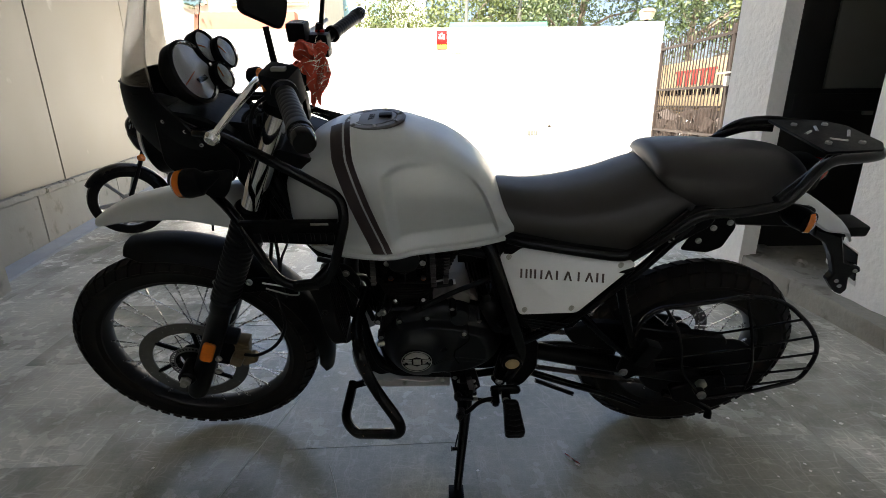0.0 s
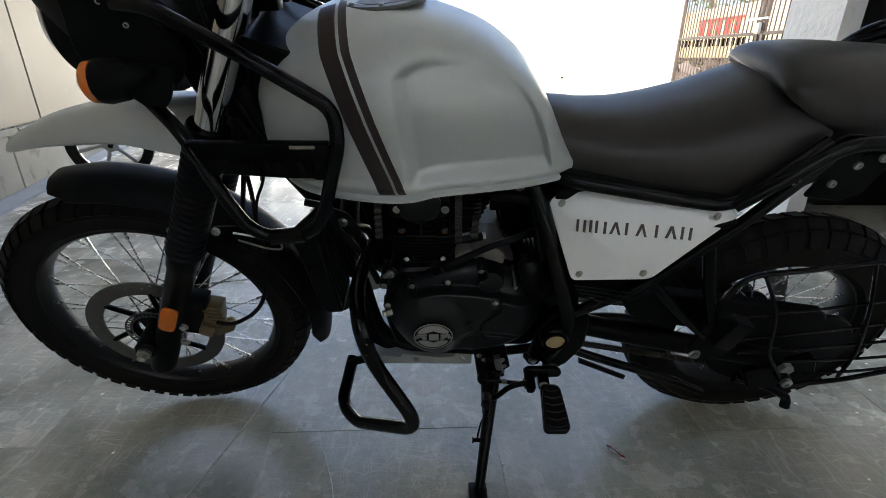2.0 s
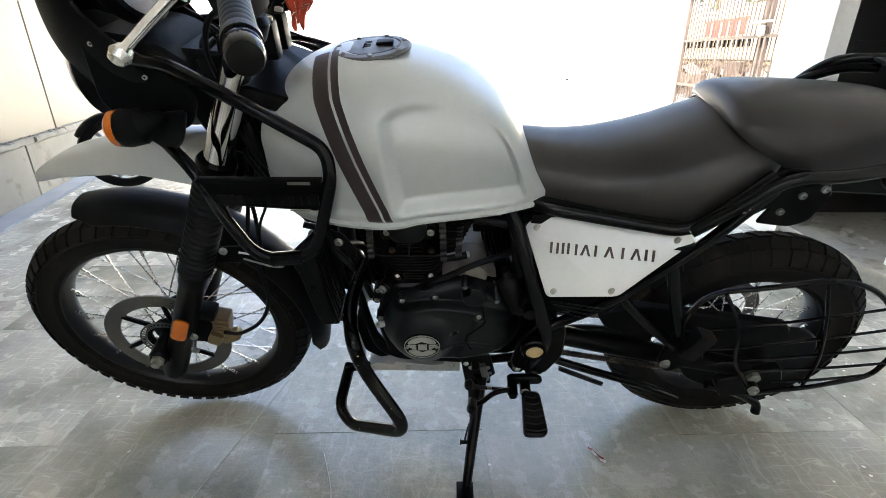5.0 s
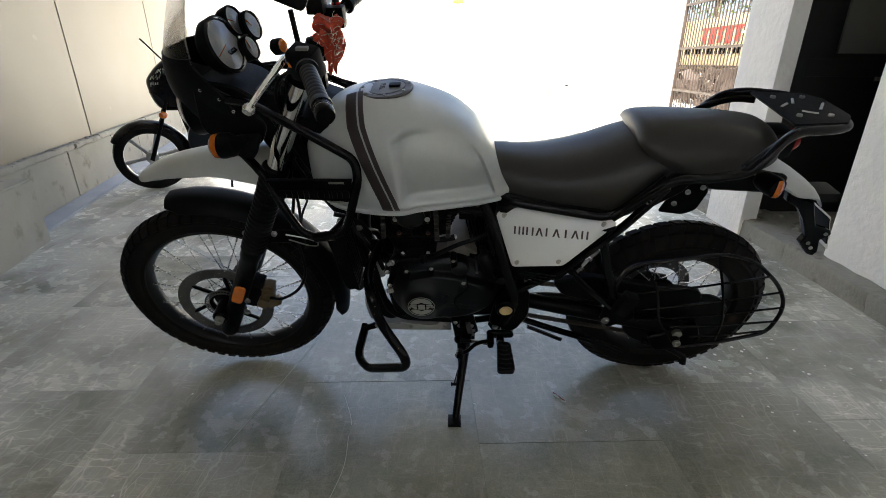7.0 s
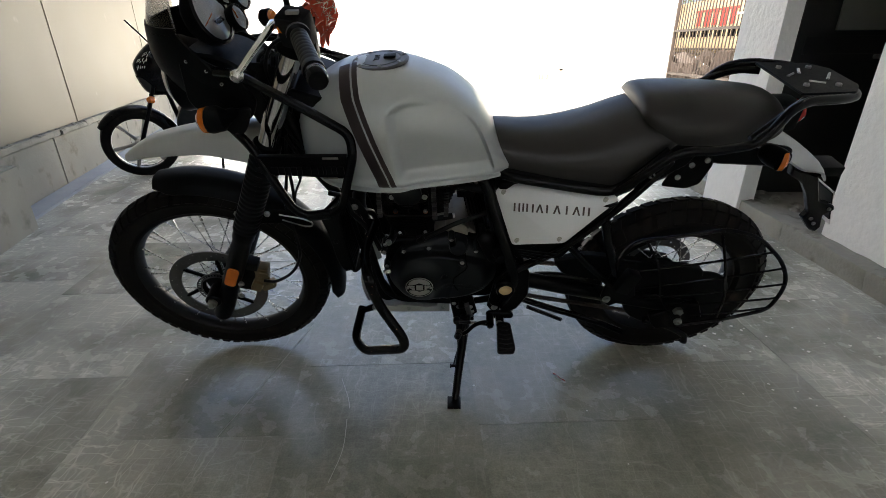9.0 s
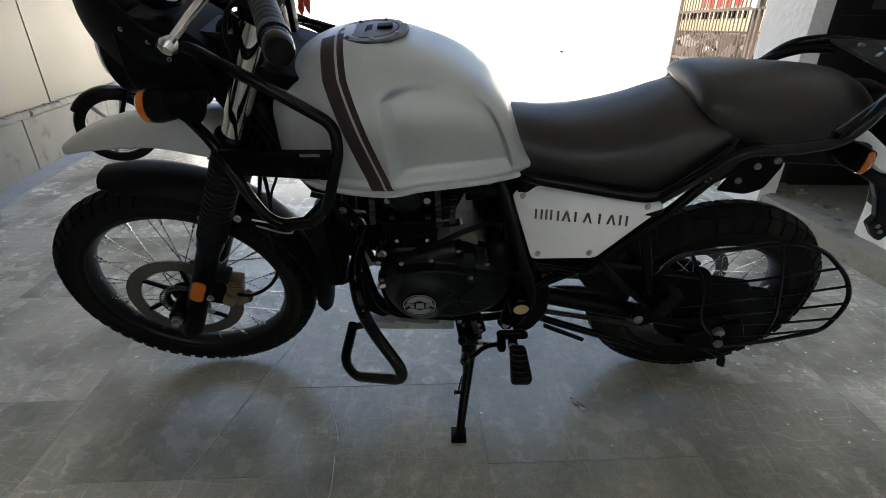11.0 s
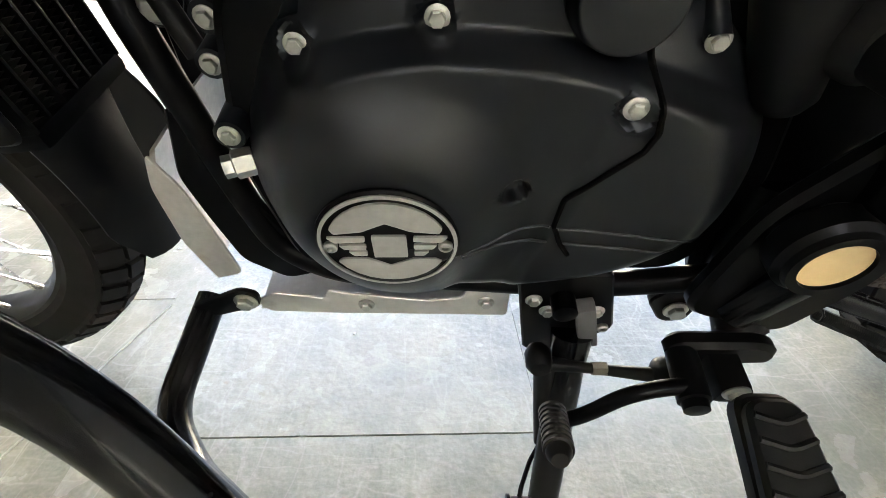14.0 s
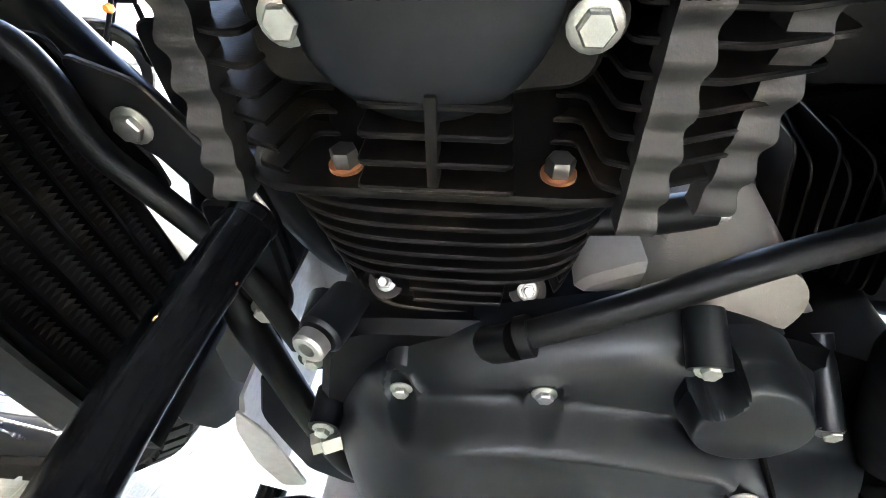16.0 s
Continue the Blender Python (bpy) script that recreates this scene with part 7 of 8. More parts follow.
for y in (-1, 1):
    part("cowl_wing", plate([(-0.545, 1.13), (-0.50, 1.085), (-0.445, 1.055), (-0.40, 1.00), (-0.425, 0.95), (-0.50, 0.94), (-0.56, 0.99)], y * 0.112, y * 0.124, 0.02, 0.003), PLASTIC, bike)
    part("side_fin", plate([(-0.508, 0.970), (-0.452, 0.990), (-0.404, 0.995), (-0.428, 0.941), (-0.453, 0.920)], y * 0.150, y * 0.158, 0.015, 0.002), PLASTIC, bike)
part("headlamp", lathe([(0.075, -0.05), (0.085, 0.0), (0.088, 0.01), (0.080, 0.018)], (-0.60, 0, 1.015), (-1, 0, 0.05), 40), BLACK, bike)
part("headlamp_glass", lathe([(0.08, 0.0), (0.07, 0.012), (0.04, 0.02), (0.002, 0.023)], (-0.618, 0, 1.016), (-1, 0, 0.05), 40), CHROME, bike, "round headlamp glass")
part("dash_bracket", plate([(-0.57, 1.095), (-0.47, 1.080), (-0.41, 1.035), (-0.43, 1.00), (-0.56, 1.02)], -0.085, 0.085, 0.03, 0.006), PLASTIC, bike, "black dash housing")
DAX = Vector((0.93, -0.13, 0.33))


def dial(c, r, depth, needle):
    c = Vector(c)
    d = part("dial", lathe([(r * 0.85, -depth), (r * 1.04, -depth * 0.6), (r * 1.08, 0.0), (r * 1.08, 0.006), (r * 0.98, 0.010), (r * 0.93, 0.006), (r * 0.93, 0.0)], c, DAX, 48), PLASTIC, bike, "round dial in a black bezel")
    # The face's pale colour carries the reflection that the glass would show.
    part("face", lathe([(r * 0.93, 0.0005), (r * 0.02, 0.0005)], c, DAX, 48), DIAL, d, "dial face paled with the glass's reflection")
    part("ring", ring_lathe([(r * 0.97, 0.0095), (r * 0.99, 0.0105), (r * 0.94, 0.0085), (r * 0.93, 0.0075)], c, DAX, 48), CHROME, d, "thin bright ring")
    m = basis(DAX, c)
    for i in range(25):
        a = radians(-40 + 260 * i / 24)
        b = rbox((0, 0, 0), (r * (0.13 if i % 4 == 0 else 0.07), 0.0011, 0.0004), 0)
        b.transform(m @ Matrix.Rotation(a, 4, "Z") @ Matrix.Translation((r * 0.80, 0, 0.001)))
        if i % 2 == 0:
            part("mark", b, WHITE, d, "", False)
        else:
            b.free()
    b = rbox((r * 0.35, 0, 0.002), (r * 0.75, 0.0018, 0.0008), 0)
    b.transform(m @ Matrix.Rotation(radians(needle), 4, "Z"))
    part("needle", b, ORANGE, d, "orange needle", False)
    g = part("glass", lathe([(r * 0.93, 0.006), (r * 0.60, 0.0085), (r * 0.02, 0.0095)], c, DAX, 40), GLASS, d, "clear dial glass")
    g.visible_shadow = False


dial((-0.492, -0.030, 1.154), 0.059, 0.035, 200)
dial((-0.490, 0.045, 1.188), 0.033, 0.03, 150)
dial((-0.466, 0.085, 1.170), 0.032, 0.03, 120)
dial((-0.460, 0.032, 1.132), 0.027, 0.03, 90)
part("odometer", rbox((-0.482, -0.02, 1.139), (0.004, 0.035, 0.010), 0.001, Matrix.Rotation(radians(-42), 4, "Y")), DARKHOLE, bike)

# tank guard: a bent loop with a crossplate each side
for y in (-1, 1):
    Y = 0.200 * y
    loop = part("tank_guard", tube([(-0.509, 0.112 * y, 0.963), (-0.413, 0.179 * y, 0.900), (-0.380, 0.197 * y, 0.814), (-0.342, Y, 0.728), (-0.238, Y, 0.740), (-0.211, Y, 0.820), (-0.186, Y, 0.900), (-0.192, 0.182 * y, 0.942), (-0.29, 0.178 * y, 1.005), (-0.424, 0.14 * y, 1.061), (-0.48, 0.12 * y, 1.06)], 0.0108, 14, 0.045, 8), TUBE, bike, "black tubular tank guard")
    part("sleeve", tube([(-0.318, Y, 0.7305), (-0.262, Y, 0.7370)], 0.0135, 14, 0), TUBE, loop)
    plate_ob = part("crossplate", plate([(-0.403, 0.898), (-0.198, 0.894), (-0.216, 0.838), (-0.384, 0.850)], Y - 0.004 * y, Y + 0.002 * y, 0.004, 0.0015), BLACK, loop, "black crossplate with raised bars")
    if y < 0:
        part("top_lip", rbox((-0.30, Y - 0.004, 0.899), (0.20, 0.014, 0.006), 0.002), BLACK, plate_ob)
        part("bright_slot", rbox((-0.236, Y - 0.011, 0.8975), (0.036, 0.003, 0.005), 0.001), STARTER, plate_ob)
        part("bright_slot", rbox((-0.245, Y - 0.004, 0.8415), (0.034, 0.003, 0.003), 0.001), STARTER, plate_ob)
        x = -0.378
        for w in (0.015, 0.012, 0.011, 0.012, 0.009, None, 0.010, 0.013, 0.009, 0.004, 0.010, 0.009, 0.014):
            if w is None:
                x += 0.008
                continue
            part("raised_bar", rbox((x + w / 2, Y - 0.004, 0.8615), (w, 0.005, 0.020), 0.001), PLASTIC, plate_ob)
            x += w + 0.0028
    part("lower_arm", tube([(-0.28, Y, 0.735), (-0.25, 0.15 * y, 0.745), (-0.20, 0.10 * y, 0.775)], 0.010, 12, 0.03), TUBE, loop)
    part("tank_brace", tube([(-0.34, 0.12 * y, 1.03), (-0.28, 0.10 * y, 1.035), (-0.15, 0.12 * y, 0.99)], 0.006, 8, 0.03), TUBE, loop) if y > 0 else None
    # front indicators
    ind = part("front_indicator", tube([(-0.444, 0.160 * y, 0.985), (-0.452, 0.180 * y, 0.985), (-0.462, 0.188 * y, 0.984), (-0.486, 0.19 * y, 0.981), (-0.490, 0.19 * y, 0.981)], [0.011, 0.016, 0.0275, 0.0295, 0.0285], 18, 0), PLASTIC, bike, "black indicator with amber lens")
    part("lens", lathe([(0.0285, 0), (0.0272, 0.012), (0.019, 0.020), (0.004, 0.025)], (-0.490, 0.19 * y, 0.981), (-1, 0, -0.06), 24), ORANGE, ind, "amber lens")

# handlebar
part("handlebar", tube([(-0.168, -0.45, 1.168), (-0.236, -0.28, 1.188), (-0.285, -0.16, 1.145), (-0.305, -0.05, 1.085), (-0.305, 0.05, 1.085), (-0.305, 0.15, 1.130), (-0.276, 0.25, 1.166), (-0.214, 0.43, 1.200)], 0.011, 14, 0.05), BLACK, bike, "black handlebar")
for y in (-0.03, 0.03):
    part("bar_clamp", rbox((-0.305, y, 1.065), (0.045, 0.03, 0.06), 0.008), BLACK, bike)
    bolt((-0.292, y, 1.096), bike, SOCKET, (0.2, 0, 1), 1.2)
    bolt((-0.318, y, 1.096), bike, SOCKET, (0.2, 0, 1), 1.2)
part("bar_pad", tube([(-0.29, 0.10, 1.125), (-0.285, 0.17, 1.15)], 0.014, 14, 0), CHROME, bike, "bright bar section")
for a, b in (((-0.226, -0.305, 1.185), (-0.173, -0.438, 1.169)), ((-0.262, 0.29, 1.174), (-0.216, 0.425, 1.199))):
    a, b = Vector(a), Vector(b)
    d = (b - a).normalized()
    L = (b - a).length
    prof = [(0.0205, -0.004), (0.0205, 0.004), (0.0155, 0.008)]
    for k in range(9):
        s = 0.012 + (L - 0.03) * k / 9
        prof += [(0.0158, s), (0.0158, s + (L - 0.03) / 9 * 0.8), (0.0155, s + (L - 0.03) / 9 * 0.88)]
    prof += [(0.0178, L - 0.012), (0.0178, L)]
    g = part("grip", lathe(prof, a, d, 26), HOSE, bike, "black ribbed rubber grip")
    part("bar_end", lathe([(0.0150, 0), (0.0165, 0.002), (0.0165, 0.010), (0.0150, 0.011), (0.0150, 0.014), (0.0165, 0.015), (0.0165, 0.026), (0.0145, 0.031), (0.006, 0.032)], b, d, 26), TUBE, g)
    part("end_ring", lathe([(0.0152, 0.0112), (0.0156, 0.0125), (0.0152, 0.0138)], b, d, 26), STEEL, g, "bright steel ring")
sw = part("switch_block", rbox((-0.240, -0.262, 1.184), (0.055, 0.045, 0.06), 0.012, Matrix.Rotation(radians(20), 4, "X") @ Matrix.Rotation(radians(-20), 4, "Z")), PLASTIC, bike, "black handlebar switch block")
part("button", rbox((-0.264, -0.270, 1.188), (0.012, 0.016, 0.016), 0.004), ORANGE, sw, "orange switch button")
part("button", rbox((-0.238, -0.275, 1.214), (0.022, 0.014, 0.006), 0.002), STARTER, sw, "grey switch button")
lever = part("clutch_lever", tube([(-0.262, -0.222, 1.180), (-0.283, -0.255, 1.190), (-0.279, -0.302, 1.190), (-0.300, -0.352, 1.165), (-0.313, -0.386, 1.148)], [0.009, 0.008, 0.0065, 0.0055, 0.005], 14, 0), POLISHED, bike, "polished aluminium clutch lever")
part("ball_end", lathe([(0.002, -0.011), (0.008, -0.008), (0.011, 0), (0.008, 0.008), (0.002, 0.011)], (-0.314, -0.389, 1.146), (-0.3, -0.9, -0.4), 20), POLISHED, lever)
part("perch", rbox((-0.262, -0.205, 1.168), (0.04, 0.04, 0.03), 0.008), BLACK, lever)
rlev = part("brake_lever", tube([(-0.302, 0.215, 1.158), (-0.330, 0.26, 1.168), (-0.32, 0.33, 1.178), (-0.30, 0.42, 1.19)], [0.010, 0.010, 0.008, 0.006], 12, 0), ALU, bike, "polished aluminium brake lever")
part("switch_block", rbox((-0.285, 0.225, 1.160), (0.055, 0.05, 0.055), 0.012), PLASTIC, bike, "black handlebar switch block")
part("kill_switch", rbox((-0.280, 0.235, 1.19), (0.022, 0.014, 0.008), 0.002), RED, bike, "red kill switch")
res = part("fluid_reservoir", rbox((-0.325, 0.20, 1.195), (0.045, 0.06, 0.042), 0.008), PLASTIC, bike, "black brake fluid reservoir")
for k in range(3):
    part("print_bar", rbox((-0.325, 0.182 + 0.018 * k, 1.2165), (0.030, 0.004, 0.0006), 0), WHITE, res)
for side, base_p, knee_p, head_p in (("near", (-0.277, -0.20, 1.164), (-0.267, -0.200, 1.206), (-0.270, -0.20, 1.263)), ("far", (-0.283, 0.24, 1.178), (-0.275, 0.24, 1.215), (-0.262, 0.24, 1.275))):
    mir = part("mirror", tube([base_p, knee_p, head_p], [0.0075, 0.0058, 0.0052], 10, 0), BLACK, bike, "black rear-view mirror on a thin stem")
    part("boot", lathe([(0.013, 0), (0.012, 0.01), (0.008, 0.03)], base_p, (0.05, -0.1, 1), 16), HOSE, mir)
    hp = Vector(head_p)
    sh = plate([(-0.042, -0.026), (0.040, -0.028), (0.045, 0.0), (0.040, 0.028), (-0.042, 0.026), (-0.046, 0.0)], 0, 0.014, 0.02, 0.004)
    sh.transform(Matrix.Translation(hp + Vector((0.008, 0, 0.032))) @ Matrix.Rotation(radians(55), 4, "Z") @ Matrix.Rotation(radians(25), 4, "Y"))
    part("shell", sh, PLASTIC, mir)
part("far_indicator", lathe([(0.012, -0.03), (0.021, -0.02), (0.021, 0.0), (0.018, 0.006), (0.003, 0.010)], (-0.413, 0.12, 1.112), (0.85, -0.3, 0.2), 24), PLASTIC, bike)
part("horn_lens", lathe([(0.017, 0), (0.012, 0.006), (0.002, 0.008)], (-0.408, 0.118, 1.1135), (0.85, -0.3, 0.2), 24), ORANGE, bike, "amber lens")

# Added block: closes the bright gap between cowl and fork.
part("stem_gap_block", plate([(-0.46, 1.06), (-0.36, 1.05), (-0.35, 0.95), (-0.385, 0.86), (-0.44, 0.90), (-0.47, 0.98)], -0.055, 0.055, 0.02, 0.006), PLASTIC, bike, "black block added to fill the gap under the cowl")

# cables behind the cowl
rng = random.Random(31)
for i in range(9):
    z0 = 1.0 + rng.uniform(-0.05, 0.1)
    a = (-0.40 + rng.uniform(-0.04, 0.03), rng.uniform(-0.07, 0.07), z0)
    b = (-0.37 + rng.uniform(-0.03, 0.03), rng.uniform(-0.09, 0.06), 0.88 + rng.uniform(-0.06, 0.05))
    c = (-0.33 + rng.uniform(-0.05, 0.03), rng.uniform(-0.09, 0.06), 0.78 + rng.uniform(-0.06, 0.04))
    part("cable", tube([(-0.36, rng.uniform(-0.2, 0.15), 1.08), a, b, c], rng.choice((0.0032, 0.004, 0.005)), 8, 0.05), HOSE, bike, "black control cable")
part("cable", tube([(-0.262, -0.20, 1.16), (-0.33, -0.16, 1.13), (-0.385, -0.09, 1.05), (-0.36, -0.05, 0.93)], 0.0042, 8, 0.06), HOSE, bike, "black control cable")
part("cable", tube([(-0.352, -0.075, 0.80), (-0.362, -0.075, 0.760), (-0.383, -0.075, 0.725), (-0.400, -0.078, 0.66)], 0.0030, 8, 0.03), HOSE, bike, "black control cable")
part("cable", tube([(-0.388, -0.075, 0.80), (-0.389, -0.075, 0.73), (-0.397, -0.078, 0.666), (-0.395, -0.08, 0.60)], 0.0045, 8, 0.03), HOSE, bike, "black control cable")
part("cable", tube([(-0.245, -0.09, 0.76), (-0.30, -0.06, 0.745), (-0.325, -0.05, 0.80)], 0.005, 8, 0.03), HOSE, bike, "black control cable")
part("wire_loom", tube([(-0.39, -0.02, 0.98), (-0.36, -0.05, 0.90), (-0.335, -0.04, 0.83), (-0.30, -0.03, 0.80)], 0.014, 10, 0.03), HOSE, bike, "bundled wiring loom")
part("engine_loom", tube([(0.03, -0.06, 0.735), (0.08, -0.085, 0.742), (0.12, -0.09, 0.735)], 0.011, 10, 0.02), HOSE, bike)

# red festive cloth tied round the bar
cloth = thing("bar_cloth", "red cloth with silver tinsel tied round the handlebar", "cloth", bike.matrix_world.copy())
rng = random.Random(77)


def rag(c, size, seed, tail):
    rings = []
    for i in range(19):
        t = i / 18
        r = size * (0.55 + 0.6 * math.sin(math.pi * min(1, t * 1.2 + 0.12))) * (1 - 0.45 * t)
        p = Vector(c) + Vector(tail) * t
        ring = []
        for k in range(26):
            a = 2 * math.pi * k / 26
            f = 1 + 0.28 * math.sin(a * 5 + seed + t * 3) + 0.22 * noise.noise(Vector((math.cos(a) * 2, math.sin(a) * 2, t * 5 + seed)))
            ring.append(p + Vector((math.cos(a) * r * f, math.sin(a) * r * f * 0.8, 0.010 * math.sin(a * 3 + seed))))
        rings.append(ring)
    return skin(rings)


part("knot", rag((-0.285, 0.11, 1.180), 0.033, 1.0, (0.012, 0.0, -0.05)), CLOTH, cloth)
part("fold", rag((-0.268, 0.10, 1.150), 0.029, 4.0, (-0.012, -0.02, -0.09)), CLOTH, cloth)
part("fold", rag((-0.300, 0.09, 1.14), 0.020, 7.0, (-0.01, 0.0, -0.05)), CLOTH, cloth)
strands = []
for i in range(70):
    p = Vector((-0.262 + rng.gauss(0, 0.02), 0.075 + rng.gauss(0, 0.015), 1.14 + rng.gauss(0, 0.03)))
    d = Vector((rng.gauss(0, 1), rng.gauss(-0.8, 0.6), rng.gauss(-0.4, 0.8))).normalized() * rng.uniform(0.012, 0.03)
    strands.append(tube([p, p + d * 0.5 + Vector((0, 0, 0.002)), p + d], 0.0006, 4, 0))
tagged(part("tinsel", join(*strands), TINSEL, cloth), "silver tinsel threads", "", "", "stuff")

# ---- loose things on the floor ----
wrapper = thing("candy_wrapper", "torn white and red sweet wrapper on the slate", "wrapper", Matrix.Translation((0.40, -0.18, 0.001)) @ Matrix.Rotation(radians(125), 4, "Z"))
verts, faces = [], []
for i in range(13):
    for k in range(5):
        x, y = -0.028 + 0.056 * i / 12, -0.006 + 0.012 * k / 4
        verts.append((x, y * (0.6 + 0.5 * math.sin(i * 0.9)), 0.002 + 0.004 * abs(math.sin(i * 0.8 + k))))
for i in range(12):
    for k in range(4):
        a = i * 5 + k
        faces.append((a, a + 5, a + 6, a + 1))
for nm, mt, dx in (("white_film", WHITE, 0.0), ("red_film", RED, 0.004)):
    bm = bmesh.new()
    vs = [bm.verts.new((x + dx, y * (1 if dx == 0 else 0.4) - dx, z + dx * 0.15)) for x, y, z in verts]
    for f in faces:
        bm.faces.new([vs[i] for i in f])
    bmesh.ops.solidify(bm, geom=bm.faces[:], thickness=0.0003)
    part(nm, bm, mt, wrapper)
rng = random.Random(3)
crumbs = thing("floor_litter", "scattered pale paper scraps and grit on the floor", "litter", None, "", "stuff")
bits = []
for i in range(70):
    x, y = (rng.uniform(0.8, 1.8), rng.uniform(-0.3, 1.2)) if i % 3 else (rng.uniform(-1.6, 0.8), rng.uniform(-0.8, 2.0))
    s_ = rng.uniform(0.002, 0.006)
    bits.append(lathe([(s_, 0), (s_ * 0.6, 0.0015)], (x, y, 0.0002), (rng.uniform(-0.2, 0.2), 0.1, 1), 5))
part("scraps", join(*bits), WHITE, crumbs, "", False)

# ---- a second motorcycle parked behind ----
GLOSS = surf("gloss_black_cowl", (0.003, 0.003, 0.0034), (0.005, 0.005, 0.0055), 40, 0.22, 0, 0, 100, 0.05, 0.0, spec=0.14)
LAMPGLASS = surf("dark_lamp_glass", (0.03, 0.032, 0.034), (0.05, 0.052, 0.054), 40, 0.2)
ALLOY = surf("grey_alloy_wheel", (0.42, 0.42, 0.41), (0.34, 0.34, 0.33), 60, 0.4, 0.7)
B2 = Matrix.Translation((-2.60, 2.62, 0)) @ Matrix.Rotation(radians(28), 4, "Z") @ Matrix.Rotation(radians(9), 4, "X")
bike2 = thing("motorcycle", "black commuter motorcycle parked by the panelled wall", "motorcycle", B2)


def alloy_wheel(c, R, parent, name):
    w = part(name, ring_lathe([(R * 0.80, -0.03), (R * 0.82, -0.028), (R * 0.78, 0), (R * 0.82, 0.028), (R * 0.80, 0.03), (R * 0.74, 0.026), (R * 0.725, 0), (R * 0.74, -0.026)], c, (0, -1, 0), 56), ALLOY, parent, "grey alloy wheel")
    part("tyre", ring_lathe([(R * 0.74, -0.036), (R * 0.86, -0.050), (R * 0.96, -0.042), (R, 0), (R * 0.96, 0.042), (R * 0.86, 0.050), (R * 0.74, 0.036), (R * 0.73, 0)], c, (0, -1, 0), 56), RUBBER, w)
    part("hub", lathe([(0.03, -0.05), (0.05, -0.04), (0.05, 0.04), (0.03, 0.05)], c, (0, -1, 0), 24), ALLOY, w)
    for i in range(6):
        a = 2 * math.pi * i / 6 + 0.2
        e = Vector((c[0] + R * 0.74 * math.cos(a), c[1], c[2] + R * 0.74 * math.sin(a)))
        part("spoke", tube([c, Vector(c).lerp(e, 0.5), e], [0.020, 0.013, 0.017], 8, 0), ALLOY, w)
    return w


alloy_wheel((0, 0, 0.29), 0.29, bike2, "front_wheel")
alloy_wheel((1.26, 0, 0.29), 0.29, bike2, "rear_wheel")
part("front_mudguard", skin(fender_rings((0, 0, 0.29), 0.318, 150, 5, 0.075, 0.045, 30)), GLOSS, bike2, "gloss black mudguard")
for y in (-0.09, 0.09):
    part("fork_leg", tube([(0.0, y, 0.29), (0.13, y, 0.60), (0.24, y, 0.90)], [0.018, 0.015, 0.014], 12, 0), BLACK, bike2)
FAIRING = [(0.69, 0.155, 0.300, 0.045), (0.73, 0.125, 0.310, 0.085), (0.80, 0.098, 0.320, 0.122), (0.87, 0.082, 0.325, 0.138), (0.93, 0.084, 0.325, 0.138), (1.00, 0.135, 0.318, 0.122), (1.05, 0.185, 0.305, 0.100), (1.085, 0.232, 0.292, 0.060)]


def fairing_point(z, u, out=0.0):
    """A point of the nose fairing; u runs from its left rear edge (-1) over the nose (0) to the right one (1)."""
    front, back, w = lerp_rows(FAIRING, z)
    a = u * math.pi / 2
    return Vector((back - (back - front + out) * math.cos(a) ** 0.8, (w + out) * math.copysign(abs(math.sin(a)) ** 0.9, a), z))


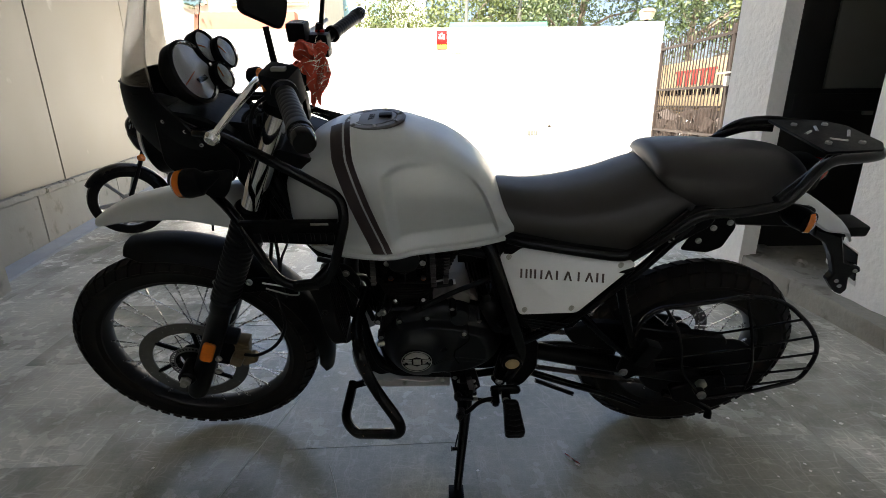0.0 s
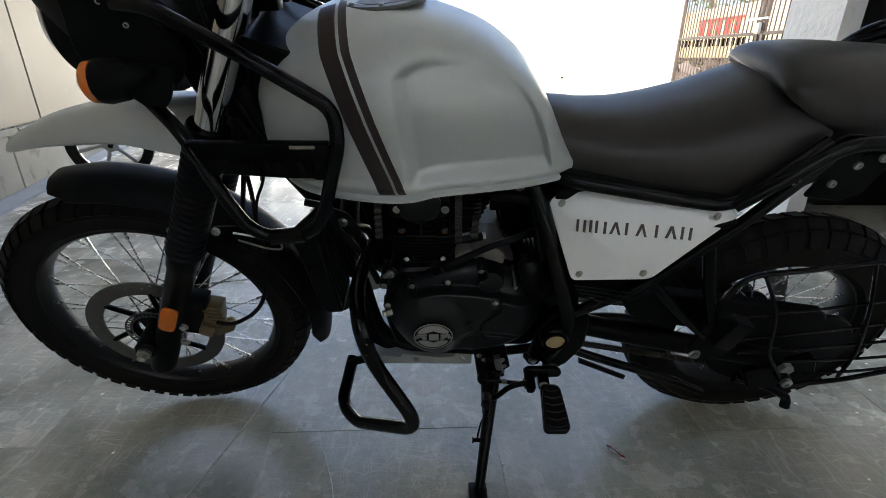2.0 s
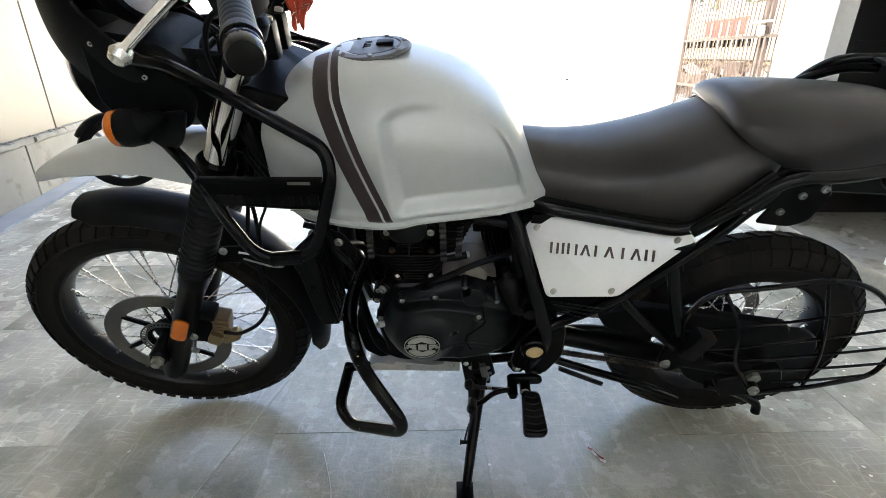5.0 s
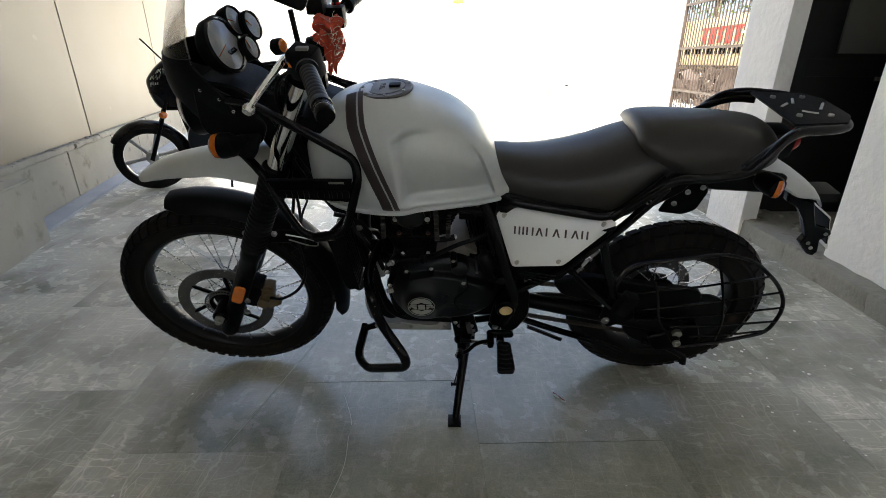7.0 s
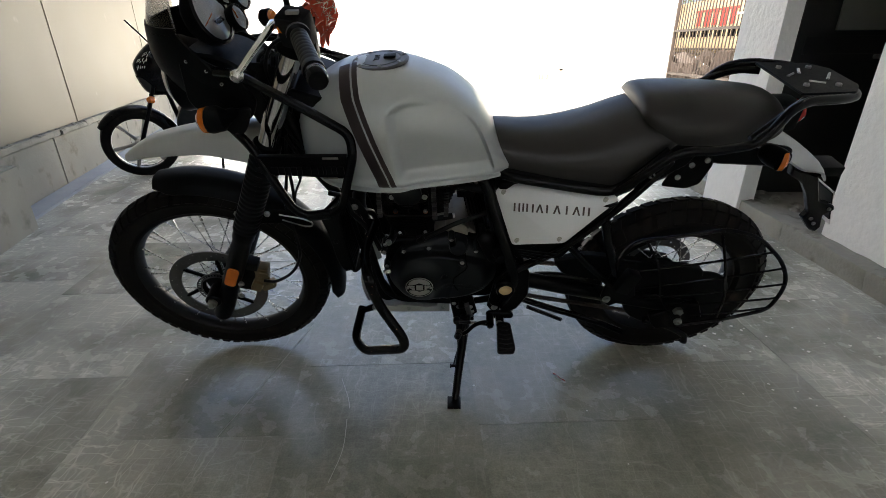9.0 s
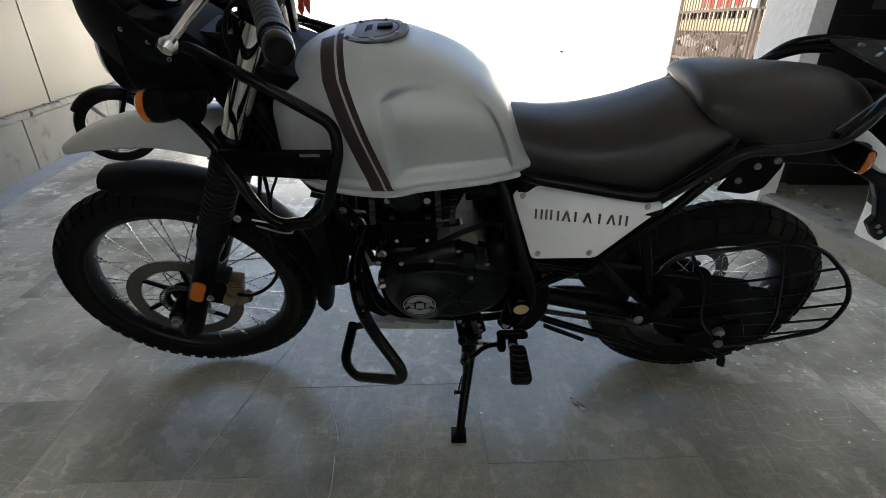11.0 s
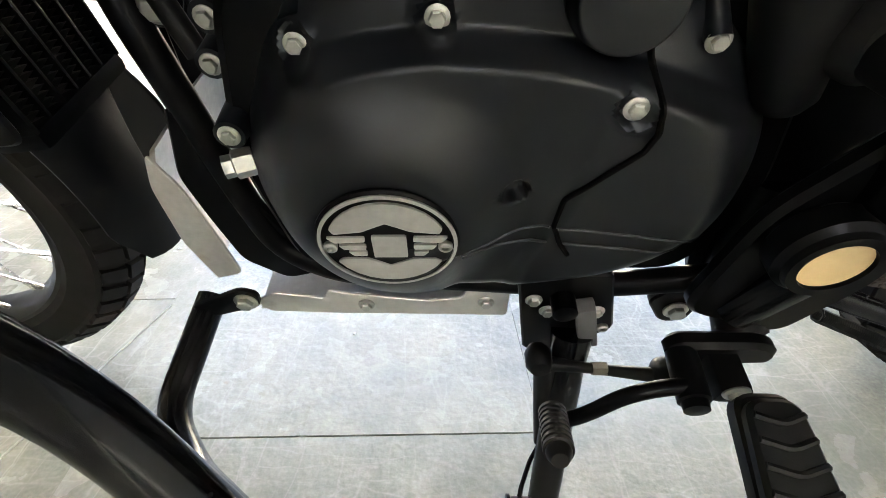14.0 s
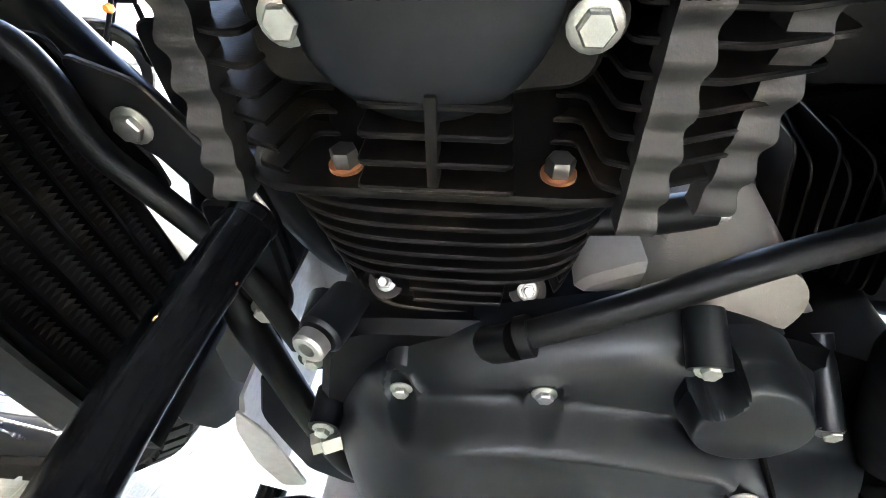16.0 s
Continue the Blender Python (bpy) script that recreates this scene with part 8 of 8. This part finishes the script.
rings = []
for i in range(33):
    z = 0.69 + 0.395 * i / 32
    rings.append([fairing_point(z, -1 + k / 12) for k in range(25)])
nose = part("nose_fairing", skin(rings), GLOSS, bike2, "gloss black nose fairing with white decals")
lamp = [[fairing_point(0.715 + 0.125 * i / 12, (-0.62 + 1.24 * k / 16) * (0.45 + 0.55 * math.sin(math.pi * (0.15 + 0.7 * i / 12))), 0.004) for k in range(17)] for i in range(13)]
bm = skin(lamp, False, False)
bmesh.ops.solidify(bm, geom=bm.faces[:], thickness=0.003)
part("headlamp", bm, LAMPGLASS, nose, "grey headlamp glass")
rng = random.Random(77)
for z0, u0, n in ((0.905, -0.60, 5), (0.955, -0.62, 6), (1.000, -0.66, 5)):
    for k in range(n):
        du, dz = 0.055 * k - 0.02, rng.uniform(-0.010, 0.014)
        h, w = rng.uniform(0.014, 0.030), rng.uniform(0.022, 0.04)
        bm = skin([[fairing_point(z0 + dz + h * a, u0 + du + w * b, 0.0015) for b in (0.0, 0.5, 1.0)] for a in (0.0, 0.5, 1.0)], False, False)
        bmesh.ops.solidify(bm, geom=bm.faces[:], thickness=0.001)
        part("decal", bm, WHITE, nose, "white decal mark")
part("handlebar", tube([(0.36, -0.36, 1.03), (0.30, -0.18, 1.06), (0.24, 0, 1.02), (0.30, 0.18, 1.06), (0.36, 0.36, 1.03)], 0.011, 10, 0.05), BLACK, bike2)
part("lever", tube([(0.28, -0.2, 1.06), (0.22, -0.30, 1.05), (0.24, -0.36, 1.03)], 0.006, 8, 0.03), BLACK, bike2)
part("mirror_stem", tube([(0.28, -0.2, 1.06), (0.18, -0.26, 1.20), (0.12, -0.24, 1.27)], 0.006, 8, 0.03), BLACK, bike2)
part("indicator", lathe([(0.02, -0.02), (0.03, 0.0), (0.022, 0.03), (0.003, 0.04)], (0.160, -0.118, 0.675), (-0.6, -0.7, 0), 18), ORANGE, bike2, "amber indicator")
rows = [(0.28, 0.74, 0.86, 0.06), (0.40, 0.70, 0.95, 0.13), (0.55, 0.70, 0.94, 0.13), (0.68, 0.74, 0.83, 0.09)]
part("fuel_tank", cushion(rows, 20, crown=0.02), GLOSS, bike2, "gloss black fuel tank")
part("seat", cushion([(0.66, 0.74, 0.80, 0.09), (0.8, 0.73, 0.81, 0.13), (1.1, 0.75, 0.84, 0.13), (1.35, 0.80, 0.86, 0.08)], 20, crown=0.015), SEAT, bike2)
part("engine", plate([(0.30, 0.30), (0.62, 0.28), (0.68, 0.42), (0.60, 0.66), (0.40, 0.68), (0.30, 0.48)], -0.11, 0.11, 0.04, 0.01), ENGINE, bike2)
part("frame", tube([(0.24, 0, 0.92), (0.30, 0, 0.60), (0.36, 0, 0.30), (0.70, 0, 0.30), (0.85, 0, 0.70), (1.3, 0, 0.78)], 0.018, 10, 0.05), BLACK, bike2)
part("swingarm", tube([(0.70, -0.09, 0.33), (1.26, -0.10, 0.29)], 0.02, 10, 0), BLACK, bike2)
part("side_stand", tube([(0.62, -0.10, 0.30), (0.58, -0.30, 0.055)], 0.011, 10, 0), BLACK, bike2)
